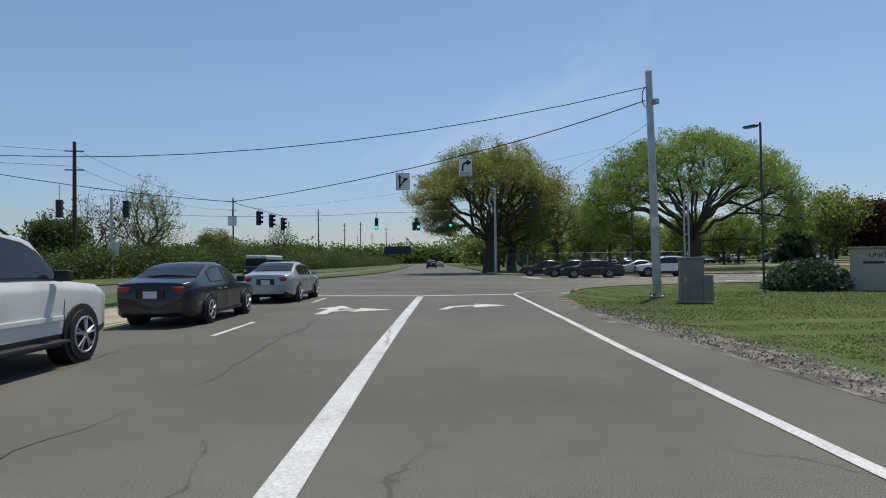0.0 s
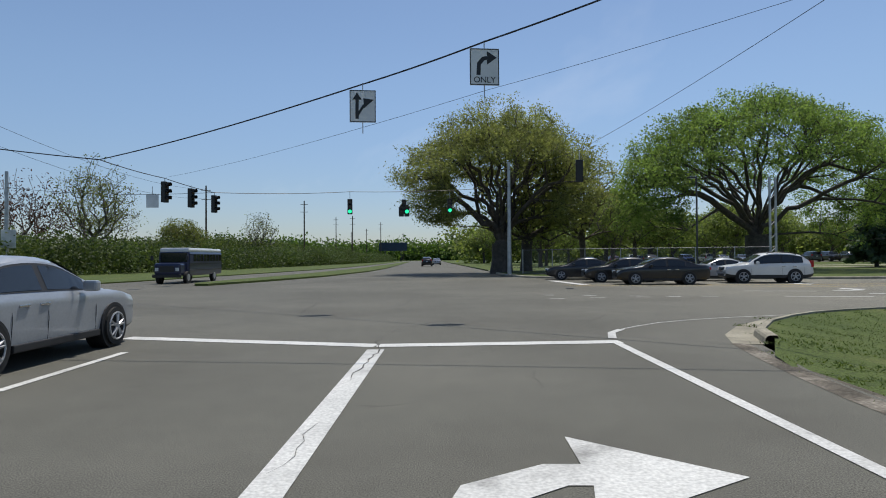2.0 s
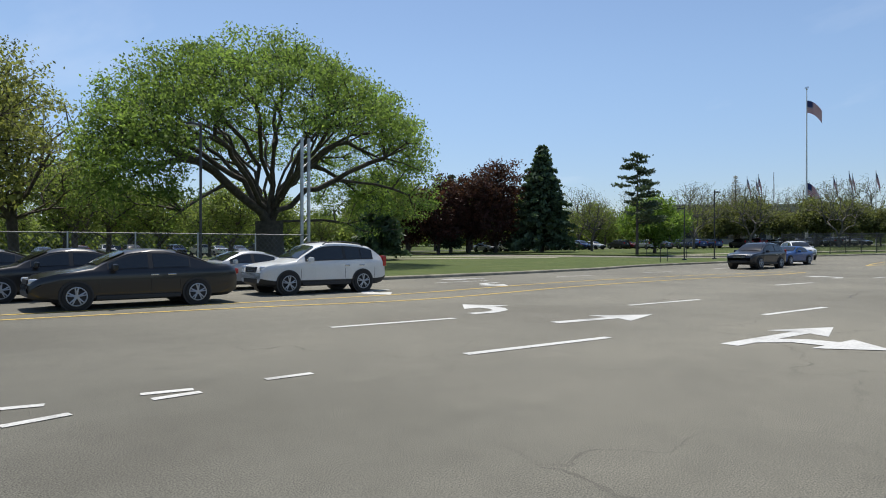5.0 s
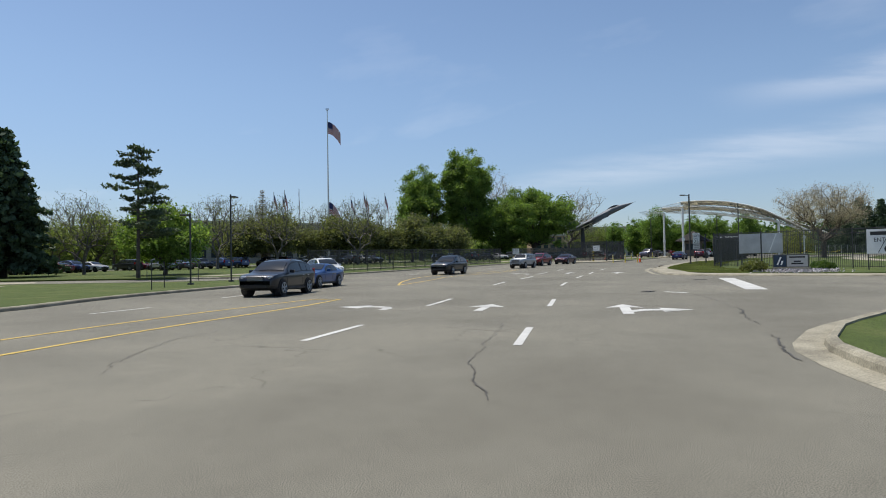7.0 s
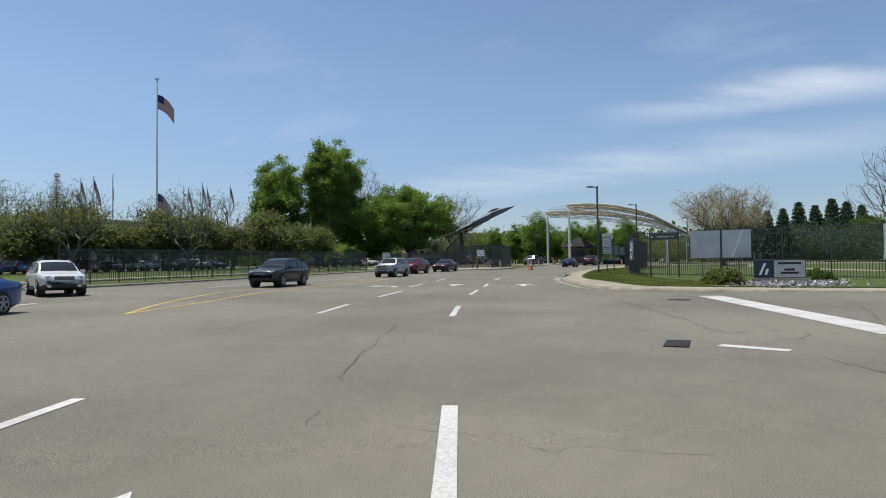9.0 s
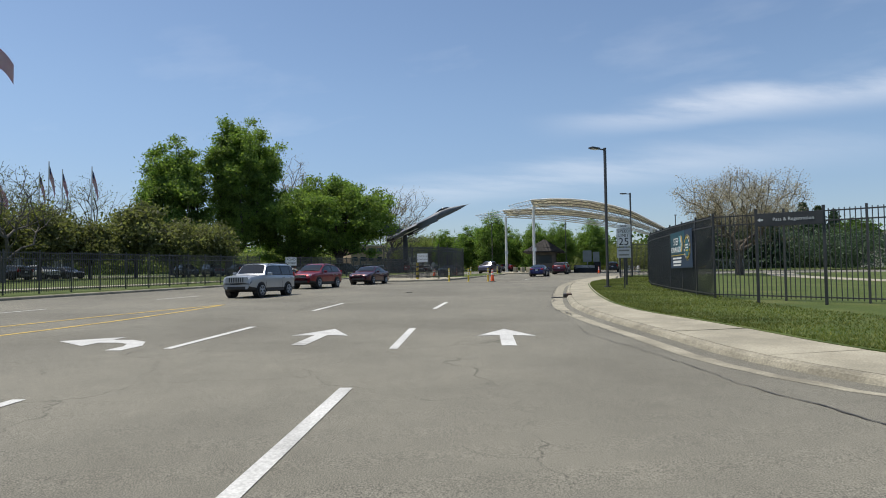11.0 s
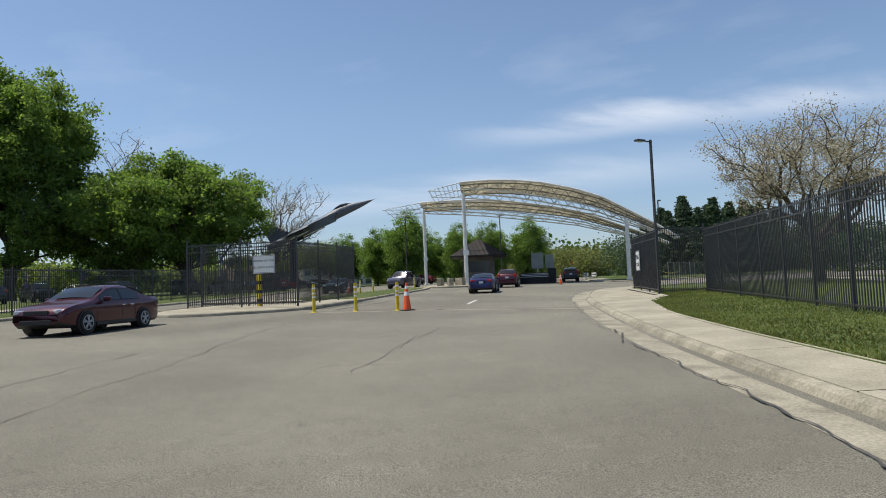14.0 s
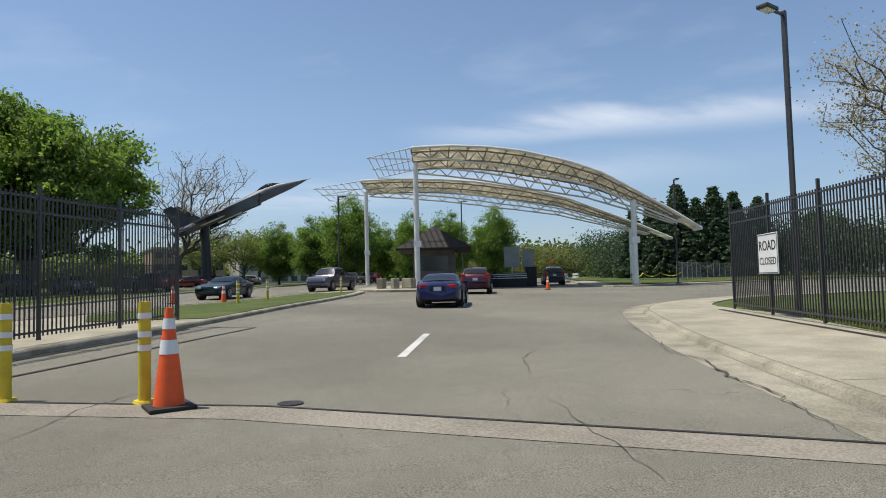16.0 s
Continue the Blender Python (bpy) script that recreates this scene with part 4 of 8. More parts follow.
# ---- trees ----
def grow(seed, height, trunk_h, trunk_r, crown_c, crown_r, tips, shell=0.5, step=1.0, up=0.25, lower=0.0, min_r=0.018, gnarl=0.12, lumps=1.0, direct=0.45, taper=0.46, limbs=0, hollow=0.0):
    """A branch skeleton that grows from the trunk to points spread through the crown. Returns nodes, parents, radii, tip indices."""
    rg = np.random.default_rng(seed)
    pts = []
    while len(pts) < tips:
        v = rg.normal(size=3)
        v /= np.linalg.norm(v)
        rad = shell + (1 - shell) * rg.random()
        lump = 1 + lumps * (0.13 * math.sin(3.1 * v[0] * 2 + seed) * math.sin(2.7 * v[1] * 2 + 1.3 * seed) + 0.1 * math.sin(4 * v[2] + seed))
        if v[2] * rad < lower and rg.random() < 0.85:
            continue
        if hollow and v[2] * rad < 0.1 and abs(v[0]) * rad < hollow:
            continue
        pts.append(np.array(crown_c) + v * rad * lump * np.array(crown_r))
    nodes = [np.array([0, 0, -0.2])]
    parents = [-1]
    n = max(2, int(trunk_h / 0.8))
    for k in range(n):
        nodes.append(np.array([gnarl * 0.5 * math.sin(k * 1.3 + seed), gnarl * 0.5 * math.cos(k * 1.7 + seed), trunk_h * (k + 1) / n]))
        parents.append(len(nodes) - 2)
    fork = len(nodes) - 1
    top = np.array([0, 0, trunk_h])
    for k in range(limbs):
        # main limbs leave the fork steeply and bow outwards
        a = 2 * math.pi * (k + 0.6 * rg.random()) / limbs
        out = rg.uniform(0.3, 0.72)
        reach, rise = out * crown_r[0], (1.12 - out) * (crown_c[2] + 0.8 * crown_r[2] - trunk_h)
        par = fork - (k % 3 if fork > 3 else 0)
        start = nodes[par]
        for q in range(1, 9):
            t = q / 8
            nodes.append(start + np.array([math.cos(a), math.sin(a), 0]) * reach * t**1.25 + np.array([0, 0, rise * t**0.8]) + rg.normal(size=3) * gnarl * 1.6)
            parents.append(par)
            par = len(nodes) - 1
    pts.sort(key=lambda p: np.linalg.norm(p - top))
    depth = {0: 0.0}
    for i in range(1, len(nodes)):
        depth[i] = 0.0 if i <= fork else depth[parents[i]] + 0.35 * float(np.linalg.norm(nodes[i] - nodes[parents[i]]))
    arr = [x for x in nodes]
    ends = []
    for p in pts:
        A = np.array(arr[fork:])
        d = np.linalg.norm(A - p, axis=1)
        pd = np.array([depth[i + fork] for i in range(len(A))])
        cost = d + direct * pd + 0.6 * np.maximum(0, A[:, 2] - p[2] + 0.3)
        j = int(np.argmin(cost)) + fork
        cur = arr[j]
        L = np.linalg.norm(p - cur)
        k = max(1, int(L / step))
        par = j
        for q in range(1, k + 1):
            t = q / k
            x = cur + (p - cur) * t
            x = x + np.array([0, 0, up * L * 0.5 * math.sin(math.pi * t) * 0.5]) + rg.normal(size=3) * gnarl * (0.5 if q < k else 0.1)
            arr.append(x)
            parents.append(par)
            depth[len(arr) - 1] = depth[par] + L / k
            par = len(arr) - 1
        ends.append(par)
    flow = np.zeros(len(arr))
    for e in ends:
        flow[e] += 1
    for i in range(len(arr) - 1, 0, -1):
        flow[parents[i]] += flow[i]
    rad = trunk_r * (flow / flow[0]) ** taper
    rad = np.maximum(rad, min_r)
    rad[0] *= 1.35
    return np.array(arr), parents, rad, ends


def branch_mesh(name, arr, parents, rad, material):
    verts, faces = [], []
    for i in range(1, len(arr)):
        a, b = arr[parents[i]], arr[i]
        ra, rb = min(rad[parents[i]], rad[i] * 1.7), rad[i]
        if i < 4 or parents[i] == 0:
            ra = rad[parents[i]]
        d = b - a
        L = np.linalg.norm(d)
        if L < 1e-4:
            continue
        d = d / L
        s = 9 if rb > 0.25 else 6 if rb > 0.07 else 4 if rb > 0.03 else 3
        u = np.cross(d, [0.3, 0.9, 0.2])
        u /= np.linalg.norm(u)
        v = np.cross(d, u)
        base = len(verts)
        for c, r in ((a - d * ra * 0.3, ra), (b + d * rb * 0.2, rb)):
            for k in range(s):
                t = 2 * math.pi * k / s
                verts.append(tuple(c + r * (math.cos(t) * u + math.sin(t) * v)))
        for k in range(s):
            k2 = (k + 1) % s
            faces.append((base + k, base + k2, base + s + k2, base + s + k))
    me = bpy.data.meshes.new(name)
    me.from_pydata(verts, [], faces)
    me.materials.append(material)
    me.polygons.foreach_set("use_smooth", [True] * len(me.polygons))
    return me


def leaf_mesh(name, centres, per, spread, size, seed, material, flat=0.7, droop=0.0):
    """Many small leaf clumps round the twig ends; each clump is a bent four-sided leaf."""
    rg = np.random.default_rng(seed)
    c = np.repeat(np.asarray(centres), per, axis=0)
    n = len(c)
    off = rg.normal(size=(n, 3)) * spread
    off[:, 2] *= flat
    off[:, 2] -= droop * np.abs(rg.normal(size=n))
    c = c + off
    d = rg.normal(size=(n, 3))
    d /= np.linalg.norm(d, axis=1)[:, None]
    e = np.cross(d, rg.normal(size=(n, 3)))
    e /= np.linalg.norm(e, axis=1)[:, None]
    g = np.cross(d, e)
    s = size * (0.55 + 0.9 * rg.random(n))[:, None]
    v = np.stack([c - d * s, c + e * s * 0.55 + g * s * 0.12, c + d * s, c - e * s * 0.55 + g * s * 0.12], axis=1).reshape(-1, 3)
    me = bpy.data.meshes.new(name)
    me.vertices.add(n * 4)
    me.vertices.foreach_set("co", v.ravel())
    me.loops.add(n * 4)
    me.loops.foreach_set("vertex_index", np.arange(n * 4))
    me.polygons.add(n)
    me.polygons.foreach_set("loop_start", np.arange(n) * 4)
    me.polygons.foreach_set("loop_total", np.full(n, 4))
    me.update()
    me.validate()
    me.materials.append(material)
    return me


def tree(name, at, label, seed, trunk_h, trunk_r, crown_c, crown_r, tips, per, spread, leaf, material, bark=None, group="", along=0.5, flat=0.7, **kw):
    arr, par, rad, ends = grow(seed, 0, trunk_h, trunk_r, crown_c, crown_r, tips, **kw)
    t = thing(name, on(at[0], at[1], 0.1), (seed * 47) % 360 if group else 0, label, "tree", group)
    part("trunk", branch_mesh(name + "_trunk", arr, par, rad, bark or BARK), None, t)
    if per:
        cs = [arr[e] for e in ends]
        cs += [arr[par[e]] * 0.6 + arr[e] * 0.4 for e in ends[:: max(1, int(1 / max(along, 0.01)))]]
        part("crown", leaf_mesh(name + "_crown", cs, per, spread, leaf, seed, material, flat), None, t)
    return t


G_ELM = leaf_mat("elm_leaf", (0.125, 0.185, 0.062), (0.205, 0.275, 0.094), 0.58)
G_OAK = leaf_mat("young_oak_leaf", (0.15, 0.17, 0.07), (0.25, 0.255, 0.112), 0.56)
G_DARK = leaf_mat("dark_green_leaf", (0.05, 0.095, 0.026), (0.115, 0.175, 0.045), 0.45)
G_MID = leaf_mat("green_leaf", (0.095, 0.165, 0.04), (0.22, 0.3, 0.085), 0.52)
G_MAPLE = leaf_mat("maple_leaf", (0.1, 0.166, 0.043), (0.225, 0.312, 0.086), 0.52)
G_OLIVE = leaf_mat("olive_leaf", (0.1, 0.12, 0.042), (0.2, 0.21, 0.085), 0.5)
G_PURPLE = leaf_mat("purple_leaf", (0.045, 0.025, 0.022), (0.1, 0.042, 0.036), 0.35)
G_NEEDLE = leaf_mat("needle", (0.04, 0.072, 0.042), (0.095, 0.14, 0.08), 0.2)
G_PINE = leaf_mat("pine_needle", (0.045, 0.07, 0.042), (0.1, 0.135, 0.075), 0.2)
G_BUD = leaf_mat("pale_bud", (0.24, 0.20, 0.15), (0.40, 0.33, 0.26), 0.3)
G_BLOSSOM = leaf_mat("pale_blossom", (0.27, 0.25, 0.17), (0.47, 0.43, 0.32), 0.4, (1.05, 1.0, 0.85))
G_CRAB = leaf_mat("crab_leaf", (0.105, 0.12, 0.056), (0.21, 0.22, 0.106), 0.48)
G_LIME = leaf_mat("lime_leaf", (0.092, 0.165, 0.04), (0.21, 0.305, 0.078), 0.48)
G_FRESH = leaf_mat("fresh_leaf", (0.115, 0.155, 0.052), (0.24, 0.275, 0.105), 0.55)
G_HEDGE = leaf_mat("hedge_leaf", (0.04, 0.066, 0.02), (0.1, 0.13, 0.042), 0.34, patches=0.16)
G_THICKET = leaf_mat("thicket_leaf", (0.045, 0.07, 0.024), (0.13, 0.155, 0.055), 0.36, patches=0.12)

tree("elm", (32.4, 67.4), "huge spreading elm with fresh green leaves and fanned limbs", 3, 3.0, 1.0, (-0.4, 0, 7.6), (12.3, 11.6, 8.2), 1500, 52, 0.46, 0.1, G_ELM, BARK_DARK, shell=0.78, lower=-0.42, up=0.15, step=1.2, along=0.25, min_r=0.024, lumps=0.45, direct=0.5, gnarl=0.1, taper=0.6, flat=0.5, limbs=24, hollow=0.66)
tree("oak", (8.8, 66.5), "large rounded oak with yellowish opening leaves", 8, 2.4, 0.85, (0.0, 0, 8.3), (9.0, 8.4, 6.9), 1100, 56, 0.42, 0.088, G_OAK, BARK_DARK, shell=0.56, lower=-0.62, up=0.2, step=1.2, min_r=0.016, lumps=0.7, direct=0.5, taper=0.58, flat=0.55, limbs=20, hollow=0.5)
tree("oak", (11.6, 70), "second oak behind the first with sparse leaves", 12, 3.0, 0.5, (1.2, 0, 7.5), (6.2, 6.0, 5.6), 240, 18, 0.55, 0.18, G_OAK, BARK_DARK, shell=0.4, lower=-0.8)
tree("bare_tree", (17.5, 72), "thin tree with budding twigs", 21, 3, 0.3, (0, 0, 7.2), (4.6, 4.4, 5.2), 300, 5, 0.4, 0.1, G_OLIVE, BARK, shell=0.3, lower=-0.8)
MAPLE = tree("maple", (175.4, 38.0), "tall dense green tree with two rounded tops", 31, 3.0, 0.6, (0, -2.4, 15.0), (6.0, 5.6, 10.6), 260, 200, 0.68, 0.2, G_MAPLE, BARK_DARK, flat=0.6, lumps=1.5, shell=0.55, lower=-0.85)
tree("maple", (173, 46.5), "tall dense green tree standing against a taller one", 35, 3.0, 0.5, (0, -0.5, 12.2), (6.0, 5.6, 8.8), 220, 200, 0.68, 0.2, G_MAPLE, BARK_DARK, flat=0.6, lumps=1.5, shell=0.5, lower=-0.85)
tree("maple", (173.5, 19.6), "broad round tree with dense bright green leaves", 33, 2.6, 0.6, (0, 0, 9.6), (9.6, 9.8, 7.6), 330, 180, 0.66, 0.19, G_MAPLE, BARK_DARK, flat=0.6, lumps=1.5, shell=0.55, lower=-0.8)
tree("maple", (178, 27.5), "broad round tree with dense dark green leaves", 37, 2.6, 0.5, (0, 0, 8.2), (7.2, 7.4, 7.2), 190, 170, 0.6, 0.2, G_MAPLE, BARK_DARK, flat=0.6, lumps=1.5, shell=0.5, lower=-0.85)
for k, (x, y, s) in enumerate(((76.2, 93.6, 11.2), (73.0, 97.0, 9.6), (82.0, 87.2, 13.4), (80.2, 91.0, 12.2))):
    tree("copper_beech", (x, y), "round tree with dark purple leaves", 41 + k, 2.0, 0.25, (0, 0, s * 0.58), (s * 0.36, s * 0.36, s * 0.45), 200, 46, 0.55, 0.2, G_PURPLE, BARK_DARK, "purple trees", shell=0.45, lower=-0.9)


def conifer(name, at, label, h, r, seed, material, layers=26, group="", bare=0.1, droop=0.25, size=0.3, dens=1.0):
    rg = np.random.default_rng(seed)
    t = thing(name, on(at[0], at[1], 0.1), 0, label, "tree", group)
    bm = bmesh.new()
    tube(bm, (0, 0, -0.2), (0, 0, h * 0.98), 0.024 * h, 0.02, 8)
    cs = []
    for k in range(layers):
        z = h * (bare + (0.99 - bare) * (k + 0.5 * rg.random()) / layers)
        rr = r * (1 - z / h) ** 0.85 * rg.uniform(0.78, 1.12) + 0.12
        nb = max(4, int(9 * dens))
        for b in range(nb):
            a = 2 * math.pi * (b + rg.random()) / nb
            L = rr * rg.uniform(0.7, 1.1)
            e = Vector((L * math.cos(a), L * math.sin(a), z - droop * L + 0.1))
            tube(bm, (0, 0, z), e, 0.03, 0.01, 3, False)
            m = max(2, int(L / 0.28))
            cs += [(e.x * q / m, e.y * q / m, z + (e.z - z) * q / m) for q in range(1, m + 1)]
    part("trunk", bm, BARK_DARK, t)
    part("crown", leaf_mesh(name + "_crown", cs, max(3, int(7 * dens)), 0.17, size, seed, material, 0.5, 0.1), None, t)
    return t


conifer("spruce", (86.5, 82.0), "tall dark blue-green spruce", 16.2, 6.6, 51, G_NEEDLE, 34, dens=1.3)
conifer("spruce", (78.8, 93.5), "dark spruce among the trees", 12.4, 2.2, 52, G_NEEDLE, 18)
conifer("larch", (130.2, 69.6), "leafless upright conifer with thin level twigs", 13.6, 2.6, 54, G_BUD, 30, bare=0.12, droop=0.05, size=0.07, dens=0.9)
conifer("spruce", (49, 75), "dark spruce beside the great elm", 9.0, 3.0, 53, G_NEEDLE, 18, bare=0.15)


def pine(at, h, seed):
    rg = np.random.default_rng(seed)
    t = thing("pine", on(at[0], at[1], 0.1), 0, "open-crowned pine with tufted level boughs", "tree")
    bm = bmesh.new()
    tube(bm, (0, 0, -0.2), (0.1, 0, h * 0.97), 0.2, 0.04, 8)
    cs = []
    for k in range(52):
        z = h * (0.3 + 0.69 * k / 52)
        L = (0.36 * h) * (1 - 0.74 * (k / 52)) * rg.uniform(0.35, 1.05)
        a = rg.uniform(0, 2 * math.pi)
        e = Vector((L * math.cos(a), L * math.sin(a), z + 0.12 * L))
        tube(bm, (0, 0, z), e, 0.05, 0.02, 4, False)
        m = max(2, int(L / 0.35))
        cs += [(e.x * q / m, e.y * q / m, z + (e.z - z) * q / m) for q in range(max(1, m // 2), m + 1)]
    part("trunk", bm, BARK_DARK, t)
    part("crown", leaf_mesh("pine_crown", cs, 26, 0.24, 0.16, seed, G_PINE, 0.4), None, t)


pine((78.4, 62.4), 12.2, 61)

# bare and blossoming trees
BARE = tree("bare_tree", (125, 86), "leafless tree with fine spreading twigs", 71, 2.0, 0.24, (0, 0, 8.0), (6.4, 6.4, 5.0), 420, 3, 0.35, 0.09, G_OLIVE, BARK_PALE, "bare trees", shell=0.35, lower=-0.45, up=0.5, min_r=0.022)
for x, y, s, a in ((138, 80, 1.08, 40), (146, 74, 1.05, 80), (153, 62, 1.05, 130), (158, 55, 1.1, 200), (122, 98, 1.05, 250), (162, 68, 1.05, 300), (104, 98, 1.0, 15), (115, 71, 0.9, 60), (131, 53, 0.95, 150), (123, 64.5, 0.92, 220), (94, 78, 0.72, 280), (88, 98, 0.9, 330), (133, 70, 0.95, 100)):
    copy_thing(BARE, pose(x, y, gz(x) + 0.1, 0, 0, a) @ Matrix.Scale(s, 4))
tree("bare_tree", (207, 7.5), "tall tree just coming into leaf", 75, 4, 0.4, (0, -3, 11.5), (7.5, 7.5, 8.5), 520, 9, 0.5, 0.1, G_BLOSSOM, BARK_PALE, shell=0.3, lower=-0.8, min_r=0.035)
tree("bare_tree", (190, 28), "tall tree just coming into leaf", 76, 4, 0.4, (0, 0, 13.5), (7, 7, 10), 420, 9, 0.55, 0.1, G_BLOSSOM, BARK_PALE, shell=0.3, lower=-0.8, min_r=0.035)
BLOSSOM = tree("blossom_tree", (123, -20.5), "wide tree with pale brownish opening buds", 81, 2.6, 0.35, (0, 0, 6.7), (6.3, 6.3, 4.5), 800, 30, 0.36, 0.062, G_BLOSSOM, BARK, shell=0.4, lower=-0.25, up=0.3, lumps=1.6)
tree("bare_tree", (86.2, -15), "leafless tree with a dense crown of twigs", 83, 2.2, 0.28, (0, 0, 6.7), (4.3, 4.3, 5.2), 950, 3, 0.25, 0.05, G_CRAB, BARK, shell=0.25, lower=-0.7, up=0.5, min_r=0.017)
tree("bare_tree", (-47, 106), "open tree with thin new leaves", 84, 3.0, 0.45, (0, 0, 9.4), (6.6, 6.4, 7.2), 560, 8, 0.5, 0.13, G_OLIVE, BARK_PALE, shell=0.35, lower=-0.7, min_r=0.03)
tree("bare_tree", (-33, 146), "small leafless tree above the hedge", 85, 2.0, 0.25, (0, 0, 7.2), (4.2, 4.2, 4.4), 300, 3, 0.4, 0.14, G_OLIVE, BARK_PALE, shell=0.3, lower=-0.6, min_r=0.03)
tree("bare_tree", (-49, 91.6), "broad leafless reddish tree", 86, 2.0, 0.35, (0, 0, 6.4), (7.5, 6.5, 5.6), 480, 4, 0.5, 0.14, G_PURPLE, BARK, shell=0.3, lower=-0.8, min_r=0.03)

tree("broadleaf_tree", (-42, 70.4), "dark green tree above the hedge", 101, 1.8, 0.2, (0, 0, 4.6), (3.4, 3.4, 3.0), 200, 40, 0.45, 0.15, G_HEDGE, BARK_DARK, shell=0.4, lower=-0.9)
tree("broadleaf_tree", (-41.6, 125.7), "olive green tree above the hedge", 102, 2.0, 0.25, (0, 0, 5.6), (4.2, 4.2, 3.6), 200, 26, 0.5, 0.16, G_OLIVE, BARK, shell=0.4, lower=-0.8)
tree("broadleaf_tree", (87.4, 64.6), "round green tree behind the pine", 103, 1.6, 0.2, (0, 0, 4.3), (4.2, 4.2, 3.2), 240, 50, 0.45, 0.15, G_MAPLE, BARK_DARK, shell=0.45, lower=-0.85)
tree("broadleaf_tree", (190.4, -101.7), "single round dark green tree before a white building", 88, 3.0, 0.4, (0, 0, 7.6), (4.4, 4.4, 4.0), 300, 40, 0.5, 0.2, G_DARK, BARK_DARK, shell=0.5, lower=-0.8)

# clipped row of small trees before the car park
CRAB = tree("crab_apple", (128, 72.5), "low round tree with reddish green leaves", 91, 1.6, 0.16, (0, 0, 4.2), (3.2, 3.2, 2.9), 230, 24, 0.45, 0.17, G_CRAB, BARK_DARK, "small trees along the fence", shell=0.4, lower=-0.85)
for k, (x, y) in enumerate(((126, 71), (130.5, 67), (134, 62.5), (137, 58), (140.5, 53.5), (144, 49.5), (148, 45.6), (151.5, 41.5), (155, 37.5))):
    copy_thing(CRAB, pose(x, y, gz(x) + 0.1, 0, 0, 53 * k) @ Matrix.Scale(1.16 + 0.2 * math.sin(k * 2.3), 4))

# woodland round the lawns and beyond the gate
WOOD = tree("broadleaf_tree", (44, 128), "green broadleaf tree in the wood behind the lawn", 95, 2.2, 0.3, (0, 0, 7.2), (4.8, 4.8, 4.4), 240, 16, 0.6, 0.2, G_FRESH, BARK_DARK, "trees behind the lawn", shell=0.4, lower=-0.9)
WOOD_B = tree("broadleaf_tree", (20, 118), "olive green tree in the wood behind the lawn", 96, 2.2, 0.3, (0, 0, 7.2), (4.6, 4.6, 4.4), 240, 12, 0.6, 0.18, G_FRESH, BARK, "trees behind the lawn", shell=0.4, lower=-0.9)
rt = random.Random(11)
spots = [(20 + 6.5 * k + rt.uniform(-2, 2), 100 + rt.uniform(-6, 10)) for k in range(12)] + [(16 + 8 * k + rt.uniform(-2, 2), 132 + rt.uniform(-8, 12)) for k in range(14)]
spots += [(15 + rt.uniform(0, 3), 96 + 22 * k) for k in range(4)] + [(27, 94), (42, 92)]
spots += [(84 + 8 * k, 112 - 3.0 * k + rt.uniform(-4, 4)) for k in range(9)]
for k, (x, y) in enumerate(spots):
    copy_thing(WOOD if k % 2 else WOOD_B, pose(x, y, gz(x) + 0.1, 0, 0, rt.uniform(0, 360)) @ Matrix.Scale(rt.uniform(0.7, 1.08), 4))
for x, y, sc in ((219, -2.4, 0.8), (222, 2, 0.85), (228, -6, 0.9), (216, 4.5, 0.75)):
    copy_thing(WOOD_B, pose(x, y, gz(x) + 0.1, 0, 0, 31 * x) @ Matrix.Scale(sc, 4))
POPLAR = tree("lime_tree", (207, -17), "upright green tree with a pointed crown", 97, 1.6, 0.25, (0, 0, 7.0), (4.3, 4.3, 6.4), 260, 100, 0.55, 0.15, G_LIME, BARK_DARK, "trees behind the gate", shell=0.4, lower=-0.95)
for k, (x, y, s) in enumerate(((212, -12.5, 0.9), (206, -27.5, 0.93), (204, -33, 0.93), (201, -39.5, 0.98), (216, -33.5, 0.85), (214, -24, 0.85), (213, -46, 0.8), (222, -20, 0.9), (218, -8, 0.85))):
    copy_thing(POPLAR, pose(x, y, gz(x) + 0.1, 0, 0, 67 * k) @ Matrix.Scale(s * 0.88, 4))
FIR = conifer("fir", (179.4, -57.4), "dark pointed fir in a row of firs", 13.5, 3.9, 99, G_NEEDLE, 28, "row of firs", bare=0.04, size=0.22, dens=1.5)
for k, (x, y, s) in enumerate(((182.6, -52.2, 0.74), (180.6, -54.0, 0.86), (178.4, -53.6, 0.8), (177.6, -56.2, 0.94), (175.6, -57.2, 0.82), (174.6, -59.4, 0.93), (172.4, -60.6, 0.86), (170.6, -63, 0.8), (184.4, -57.5, 0.84), (247, -123, 1.55), (244, -127, 1.45), (241, -131, 1.6), (238.5, -134.5, 1.5), (236, -138, 1.4), (250, -119, 1.4))):
    copy_thing(FIR, pose(x, y, gz(x) + 0.1, 0, 0, 37 * k) @ Matrix.Scale(s, 4))


